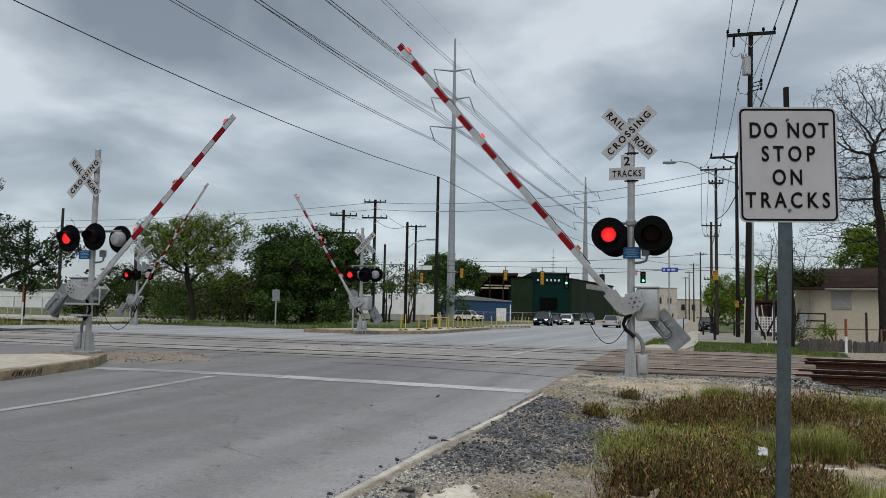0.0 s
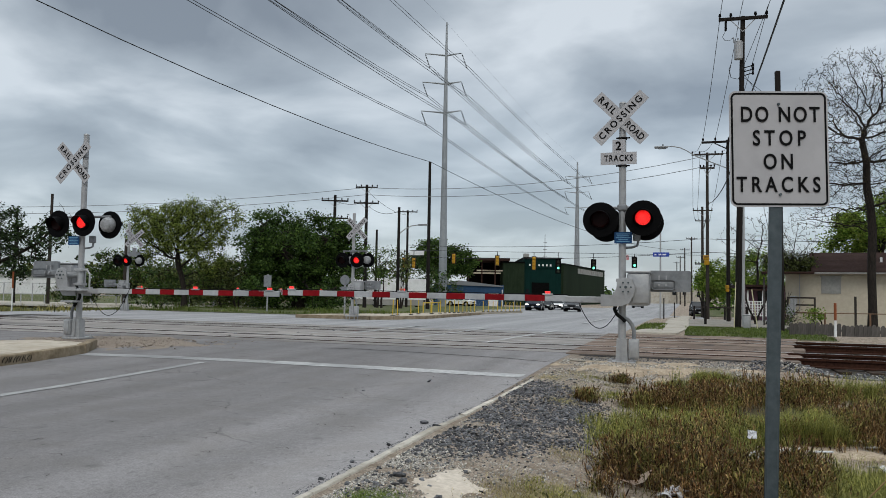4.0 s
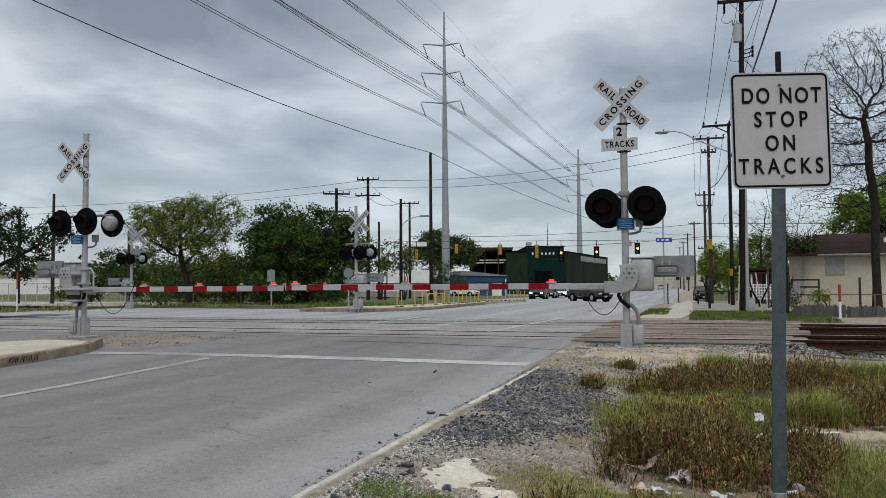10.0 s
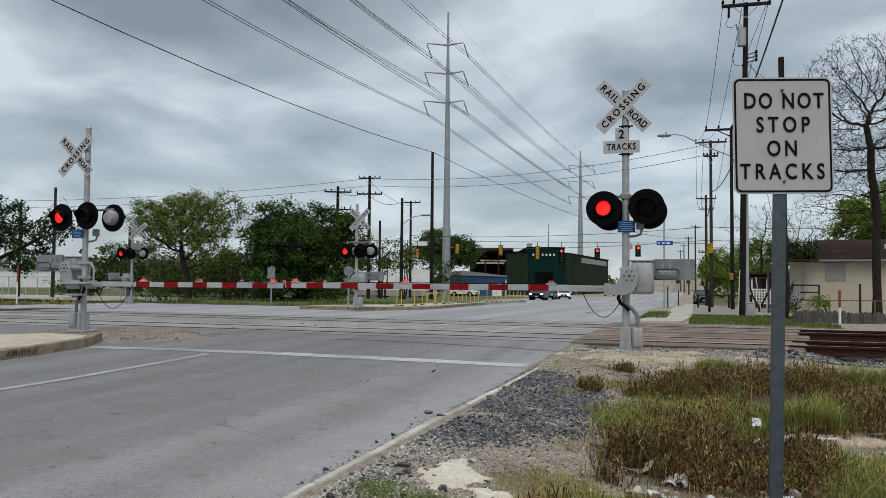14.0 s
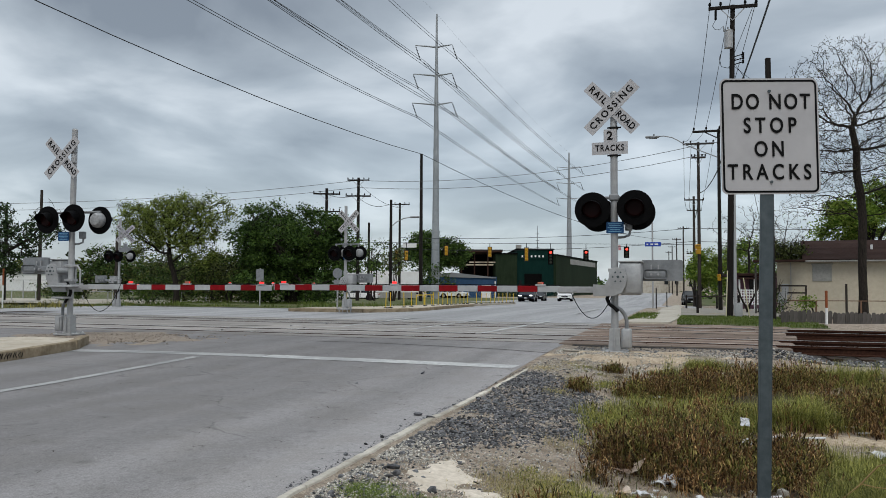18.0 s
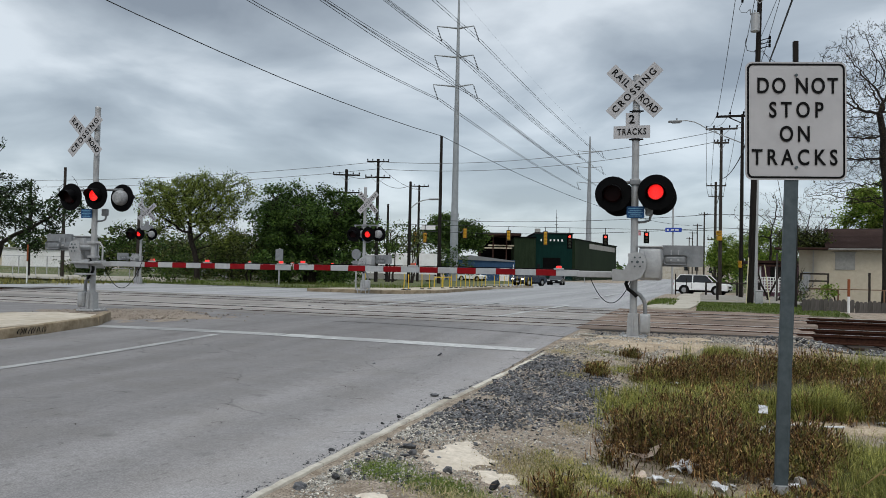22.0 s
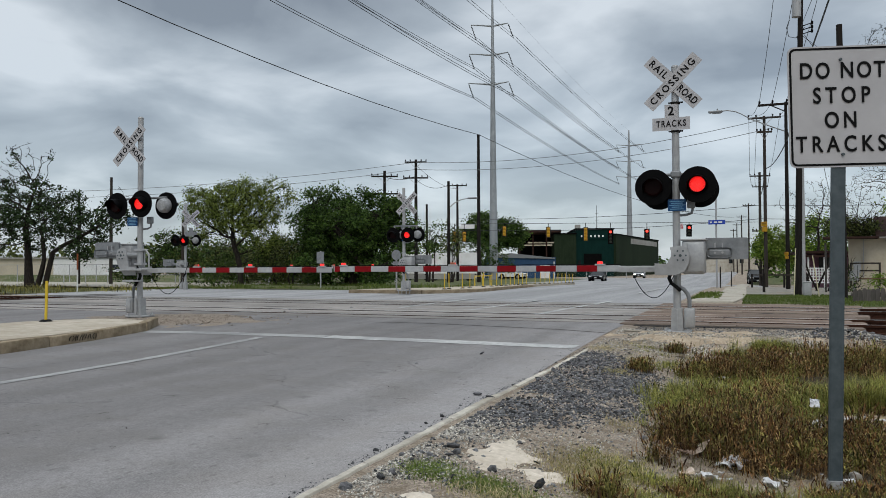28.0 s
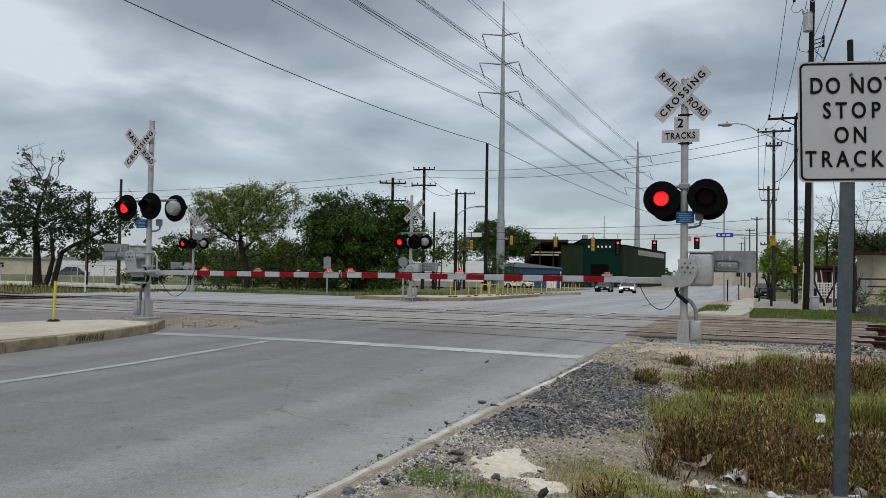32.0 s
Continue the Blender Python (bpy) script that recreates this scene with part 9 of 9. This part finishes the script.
# ---- vehicles ----
def vehicle(kind, paint, label, lights_on=True):
    """A road vehicle, nose to -y, wheels on z 0."""
    dims = {"sedan": (1.8, 4.6, 1.42), "suv": (1.85, 4.5, 1.68), "pickup": (1.75, 4.8, 1.62), "muscle": (1.92, 4.8, 1.34)}[kind]
    w, ln, h = dims
    hl = ln / 2
    t = thing("car" if kind != "pickup" else "pickup_truck", label, "car", None, "vehicles")
    belt = h * 0.60
    prof = {
        "sedan": [(-hl, 0.32), (-hl + 0.05, 0.62), (-hl + 0.35, belt * 0.88), (-hl + 1.35, belt), (hl - 0.9, belt + 0.02), (hl - 0.05, belt * 0.94), (hl, 0.55), (hl - 0.05, 0.3)],
        "suv": [(-hl, 0.35), (-hl + 0.04, 0.85), (-hl + 0.25, belt * 0.93), (-hl + 1.2, belt), (hl - 0.3, belt + 0.04), (hl, belt * 0.9), (hl, 0.5), (hl - 0.05, 0.34)],
        "pickup": [(-hl, 0.42), (-hl + 0.03, 0.95), (-hl + 0.2, belt * 0.96), (-hl + 1.5, belt), (hl - 0.05, belt), (hl, belt * 0.98), (hl, 0.6), (hl - 0.05, 0.45)],
        "muscle": [(-hl, 0.28), (-hl + 0.04, 0.62), (-hl + 0.3, belt * 0.93), (-hl + 1.6, belt), (hl - 0.7, belt + 0.04), (hl - 0.03, belt), (hl, 0.5), (hl - 0.05, 0.3)]}[kind]
    bm = bmesh.new()
    a = [bm.verts.new((-w / 2 + (0.05 if z > belt * 0.85 else 0), y, z)) for y, z in prof]
    b = [bm.verts.new((w / 2 - (0.05 if z > belt * 0.85 else 0), y, z)) for y, z in prof]
    for i in range(len(a)):
        j = (i + 1) % len(a)
        bm.faces.new((a[i], a[j], b[j], b[i]))
    bm.faces.new(a[::-1])
    bm.faces.new(b)
    bmesh.ops.bevel(bm, geom=list(bm.edges), offset=0.05, segments=2, affect="EDGES")
    body = part("body", bm, M[paint], t, "painted body shell", smooth=True)
    roof = {"sedan": (-0.95, -0.25, 0.95, 1.55), "suv": (-1.15, -0.45, 1.7, 2.2), "pickup": (-1.2, -0.55, 0.75, 1.0), "muscle": (-0.75, 0.0, 0.9, 1.7)}[kind]
    f0, f1, r1, r0 = roof
    bm = bmesh.new()
    va = [bm.verts.new((s * (w / 2 - 0.08), y, belt - 0.02)) for y in (f0, r0) for s in (-1, 1)]
    vb = [bm.verts.new((s * (w / 2 - 0.26), y, h - 0.04)) for y in (f1, r1) for s in (-1, 1)]
    bm.faces.new((va[0], va[1], vb[1], vb[0]))
    bm.faces.new((va[3], va[2], vb[2], vb[3]))
    bm.faces.new((va[2], va[0], vb[0], vb[2]))
    bm.faces.new((va[1], va[3], vb[3], vb[1]))
    bm.faces.new((vb[0], vb[1], vb[3], vb[2]))
    part("window_band", bm, M["glass"], t, "dark window band")
    bm = bmesh.new()
    box(bm, (0, (f1 + r1) / 2, h - 0.03), (w - 0.48, r1 - f1 + 0.06, 0.06), bev=0.02)
    for s in (-1, 1):
        for y0, y1 in ((f0, f1), (r0, r1)):
            rod(bm, (s * (w / 2 - 0.07), y0, belt - 0.02), (s * (w / 2 - 0.25), y1, h - 0.03), 0.035, n=6)
        ym = (f1 + r1) / 2
        rod(bm, (s * (w / 2 - 0.07), ym, belt - 0.02), (s * (w / 2 - 0.25), ym, h - 0.03), 0.04, n=6)
    part("roof", bm, M[paint], t, "painted roof and pillars")
    if kind == "pickup":
        bm = bmesh.new()
        box(bm, (0, hl - 0.85, belt - 0.01), (w - 0.3, 1.5, 0.04))
        part("load_bed", bm, M["dark"], t, "dark open load bed")
    for s in (-1, 1):
        for y in (-hl + 0.9, hl - 0.95):
            bm = bmesh.new()
            r = 0.36 if kind in ("suv", "pickup") else 0.33
            rod(bm, (s * (w / 2 - 0.2), y, r), (s * (w / 2 + 0.01), y, r), r, n=18)
            arch = bmesh.new()
            rod(arch, (s * (w / 2 - 0.3), y, r + 0.02), (s * (w / 2 + 0.004), y, r + 0.02), r * 1.2, n=20)
            part("wheel_arch", arch, M["dark"], t, "dark wheel arch")
            wh = part("wheel", bm, M["rubber"], t, "black tyre")
            bm = bmesh.new()
            rod(bm, (s * (w / 2 + 0.005), y, r), (s * (w / 2 + 0.025), y, r), r * 0.62, r * 0.55, n=12)
            part("rim", bm, M["rim"], wh, "alloy rim")
        bm = bmesh.new()
        box(bm, (s * (w / 2 - 0.28), -hl + 0.02, belt * 0.74), (0.34, 0.10, 0.13), bev=0.03)
        part("headlight", bm, M["headlight"] if lights_on else M["headlight_off"], t, "headlight")
        bm = bmesh.new()
        box(bm, (s * (w / 2 - 0.2), hl - 0.01, belt * 0.82), (0.3, 0.06, 0.16), bev=0.02)
        part("tail_light", bm, M["taillight"], t, "red tail light")
        bm = bmesh.new()
        box(bm, (s * (w / 2 + 0.06), f0 + 0.15, belt + 0.06), (0.16, 0.10, 0.12), bev=0.03)
        part("wing_mirror", bm, M[paint], t, "wing mirror")
    bm = bmesh.new()
    box(bm, (0, 0, 0.30), (w - 0.02, ln - 0.5, 0.16), bev=0.03)
    part("sill", bm, M["dark"], t, "dark lower sill")
    for s in (-1, 1):
        for y in (f1 - 0.1, (f1 + r1) / 2 + 0.05):
            bm = bmesh.new()
            box(bm, (s * (w / 2 - 0.004), y, belt * 0.72), (0.012, 0.02, belt * 0.44))
            part("door_gap", bm, M["dark"], t)
    bm = bmesh.new()
    box(bm, (0, -hl + 0.01, belt * 0.66), (w * 0.45, 0.06, 0.16), bev=0.02)
    box(bm, (0, -hl + 0.01, 0.40), (w * 0.75, 0.06, 0.14), bev=0.02)
    part("grille", bm, M["dark"], t, "dark grille")
    bm = bmesh.new()
    box(bm, (0, -hl - 0.025, 0.46), (0.32, 0.02, 0.14))
    part("plate_bar", bm, M["sign_white"], t, "plain pale plate")
    return t


def drive(x, y, yaw):
    bank = bank_z(x, y) + 0.02 if x < -52 else 0
    return pose(x, y, lane_z(x, y) + 0.005 + bank, 0, 0, yaw)


CARS = []


def build_vehicles():
    CARS.append((vehicle("suv", "car_navy", "dark navy SUV waiting with headlights on"), [(0, -17.6, 92, 3), (20.2, -17.6, 92, 3), (21.2, -17.9, 89, -4), (22.0, -18.2, 85, -22), (22.5, -18.8, 80.5, -44), (23.0, -21.8, 79, -66), (24.0, -33, 75, -74), (25.0, -42, 72.5, -76), (26, -45, 71.7, -76), (32, -45, 71.7, -76)]))
    CARS.append((vehicle("muscle", "car_black", "low black coupe waiting behind the SUV", False), [(0, -18.0, 101, 3), (32, -18.0, 101, 3)]))
    CARS.append((vehicle("sedan", "car_white", "white sedan in the waiting queue"), [(0, -17.4, 108, 3), (13.6, -17.4, 108, 3), (14.3, -16.0, 104, 10), (15.0, -15.0, 98, 4), (15.8, -15.0, 90, -6), (16.5, -17.2, 84, -40), (17.2, -24, 80.5, -68), (18.2, -36, 77, -75), (19.4, -48, 74.2, -76), (20.2, -51.5, 73.5, -76), (32, -51.5, 73.5, -76)]))
    CARS.append((vehicle("suv", "car_grey", "grey SUV turning off into the side street", False), [(0, -15.0, 112, 3), (1, -13.9, 108, 4), (2, -13.2, 103, 4), (3, -12.9, 96, 4), (5, -12.2, 83, 12), (6, -9.9, 75, 42), (7, -4.4, 70.5, 66), (8, 2.5, 68, 78), (10, 22, 66, 85), (32, 180, 66, 85)]))
    CARS.append((vehicle("sedan", "car_silver", "silver sedan driving away down the avenue", False), [(0, -9.7, 94, 180), (1, -9.2, 103, 180), (2, -8.9, 114, 180), (3, -8.6, 126, 180), (8, -8.0, 190, 180), (14, -8, 270, 180), (32, -8, 330, 180)]))
    CARS.append((vehicle("pickup", "car_dark", "dark pickup truck turning into the side street", False), [(0, -14.0, 260, 3), (6, -14.0, 118, 4), (8, -12.6, 86, 10), (9, -11.0, 76.5, 22), (10, -9.0, 71.5, 44), (11, -4.4, 69.5, 66), (12, 1.2, 69.5, 78), (13.5, 14, 69, 85), (32, 190, 66, 85)]))
    CARS.append((vehicle("suv", "car_white", "white SUV turning into the side street", False), [(0, -14, 330, 3), (10, -14.2, 190, 3), (16.5, -14.6, 116, 4), (17, -14.6, 110, 4), (18, -14.2, 100, 5), (19, -12.6, 91, 8), (20, -9.9, 82, 30), (21, -4.7, 72, 62), (22, 0.2, 69, 76), (22.6, 4.6, 67.5, 82), (24, 18, 66, 85), (32, 150, 66, 85)]))
    CARS.append((vehicle("sedan", "car_silver", "silver sedan approaching the junction"), [(0, -12, 330, 3), (20, -13, 320, 3), (27.5, -16.2, 134, 4), (29, -16.0, 122, 4), (30, -15.6, 113, 4), (31, -15.0, 104, 4), (32, -13.8, 93, 5)]))
    # cars on the yard road in front of the warehouses
    CARS.append((vehicle("suv", "car_white", "white SUV passing along the yards", False), [(0, -100, 44.2, 135), (22, -100, 44.2, 135), (25.5, -83.2, 61, 135), (27.5, -73.2, 71, 135), (28.1, -70.1, 74.1, 135), (28.7, -67.2, 77, 135), (30, -62.5, 81.7, 135), (32, -61.5, 82.7, 135)]))
    CARS.append((vehicle("sedan", "car_grey", "grey sedan passing along the yards", False), [(0, -64.5, 82.3, -45), (28, -64.5, 82.3, -45), (29.5, -68, 78.8, -45), (31.0, -73.6, 73.2, -45), (31.6, -75.6, 71.2, -45), (32, -77.1, 69.7, -45)]))
    # parked vehicles far off
    for kind, paint, x, y, yaw, lab in (("suv", "car_dark", 1.15, 96, 4, "dark SUV parked on the grass verge"), ("suv", "car_white", -33.4, 114, 80, "white car parked near the blue shop"), ("suv", "car_black", -6.2, 300, 5, "dark car far down the avenue")):
        c = vehicle(kind, paint, lab, False)
        c.matrix_basis = drive(x, y, yaw)


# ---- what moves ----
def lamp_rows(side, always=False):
    """Turns of the lamp unit, imitating its switching: 0 shows the lit face, 180 the dark one. The pair alternates
    every 0.595 s; the camera's shutter misses some flashes.
    """
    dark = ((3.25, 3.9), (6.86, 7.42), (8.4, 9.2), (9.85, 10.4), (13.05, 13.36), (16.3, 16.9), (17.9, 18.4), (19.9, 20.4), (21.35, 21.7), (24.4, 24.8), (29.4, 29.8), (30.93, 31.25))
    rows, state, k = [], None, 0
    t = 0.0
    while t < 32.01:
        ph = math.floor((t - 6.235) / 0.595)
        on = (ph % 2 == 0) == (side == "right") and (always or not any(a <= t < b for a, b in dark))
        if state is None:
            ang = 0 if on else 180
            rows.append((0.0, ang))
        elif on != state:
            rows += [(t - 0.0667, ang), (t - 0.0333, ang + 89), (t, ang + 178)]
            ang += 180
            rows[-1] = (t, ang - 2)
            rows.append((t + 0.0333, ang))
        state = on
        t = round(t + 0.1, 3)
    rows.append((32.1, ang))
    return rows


def arm_rows(angles, pivot, side):
    return [(t, Matrix.Translation(pivot) @ Euler((0, radians(a) * (1 if side < 0 else -1), 0)).to_matrix().to_4x4()) for t, a in angles]


def motions():
    falls = (
        (-1, ((0, 49.6), (0.5, 43.1), (1, 36.5), (1.5, 30.1), (2, 23.8), (2.5, 17.2), (3, 10.5), (3.2, 8.4), (3.5, 4.6), (3.8, 1.4), (4.1, 0), (32, 0))),
        (1, ((0, 46.4), (0.5, 39.8), (1, 33.3), (1.5, 26.7), (2, 20.5), (2.5, 14.0), (3, 7.4), (3.3, 4.4), (3.5, 2.4), (3.8, 0.4), (4.1, 0), (32, 0))),
        (-1, ((0, 57.0), (0.5, 50.0), (1, 43.5), (1.5, 37), (2, 27), (2.5, 16.5), (3, 6.5), (3.3, 2.5), (3.6, 0.3), (3.8, 0), (32, 0))),
        (1, ((0, 55.0), (0.5, 49.0), (1, 42.8), (1.5, 36.6), (2, 28), (2.5, 19), (3, 9.5), (3.3, 4.5), (3.6, 1.0), (3.9, 0), (32, 0))),
    )
    for arm, (side, angles) in zip(ARMS, falls):
        walk(arm, arm_rows(angles, arm.matrix_basis.translation.copy(), side))
    # turned two-faced lamps and arm lenses stand in for switching on and off
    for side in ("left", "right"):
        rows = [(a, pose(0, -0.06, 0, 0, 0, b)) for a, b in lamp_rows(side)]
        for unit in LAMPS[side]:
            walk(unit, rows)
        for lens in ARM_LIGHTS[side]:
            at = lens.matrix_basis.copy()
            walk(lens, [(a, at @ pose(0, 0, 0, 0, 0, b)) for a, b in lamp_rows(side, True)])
    # junction signals: green, then amber from 9.6 s, red from 12.9 s; turned lenses imitate the switching
    for key, a, b in (("green", -1, 9.6), ("amber", 9.6, 12.9), ("red", 12.9, 99)):
        rows = [(0, 0 if a < 0 else 180)]
        for t0, start, end in ((a, 180, 360), (b, 0, 180)):
            if 0 < t0 < 32:
                rows += [(t0 - 0.1, start), (t0 - 0.0667, start + 60), (t0 - 0.0333, start + 120), (t0, end)]
        rows.append((32, rows[-1][1]))
        for ln in SIGNAL_LENSES[key]:
            base = ln.matrix_basis.translation.copy()
            walk(ln, [(t, Matrix.Translation(base) @ pose(0, 0, 0, 0, 0, d)) for t, d in rows])
    for car, rows in CARS:
        walk(car, [(t, drive(x, y, yaw)) for t, x, y, yaw in rows])


build_ground()
build_markings()
build_signals()
build_warning_sign()
build_poles()
build_trees()
build_houses()
build_far_buildings()
build_junction()
build_delineators()
build_vehicles()
build_verge()
build_kerbs()
build_tracks()
motions()
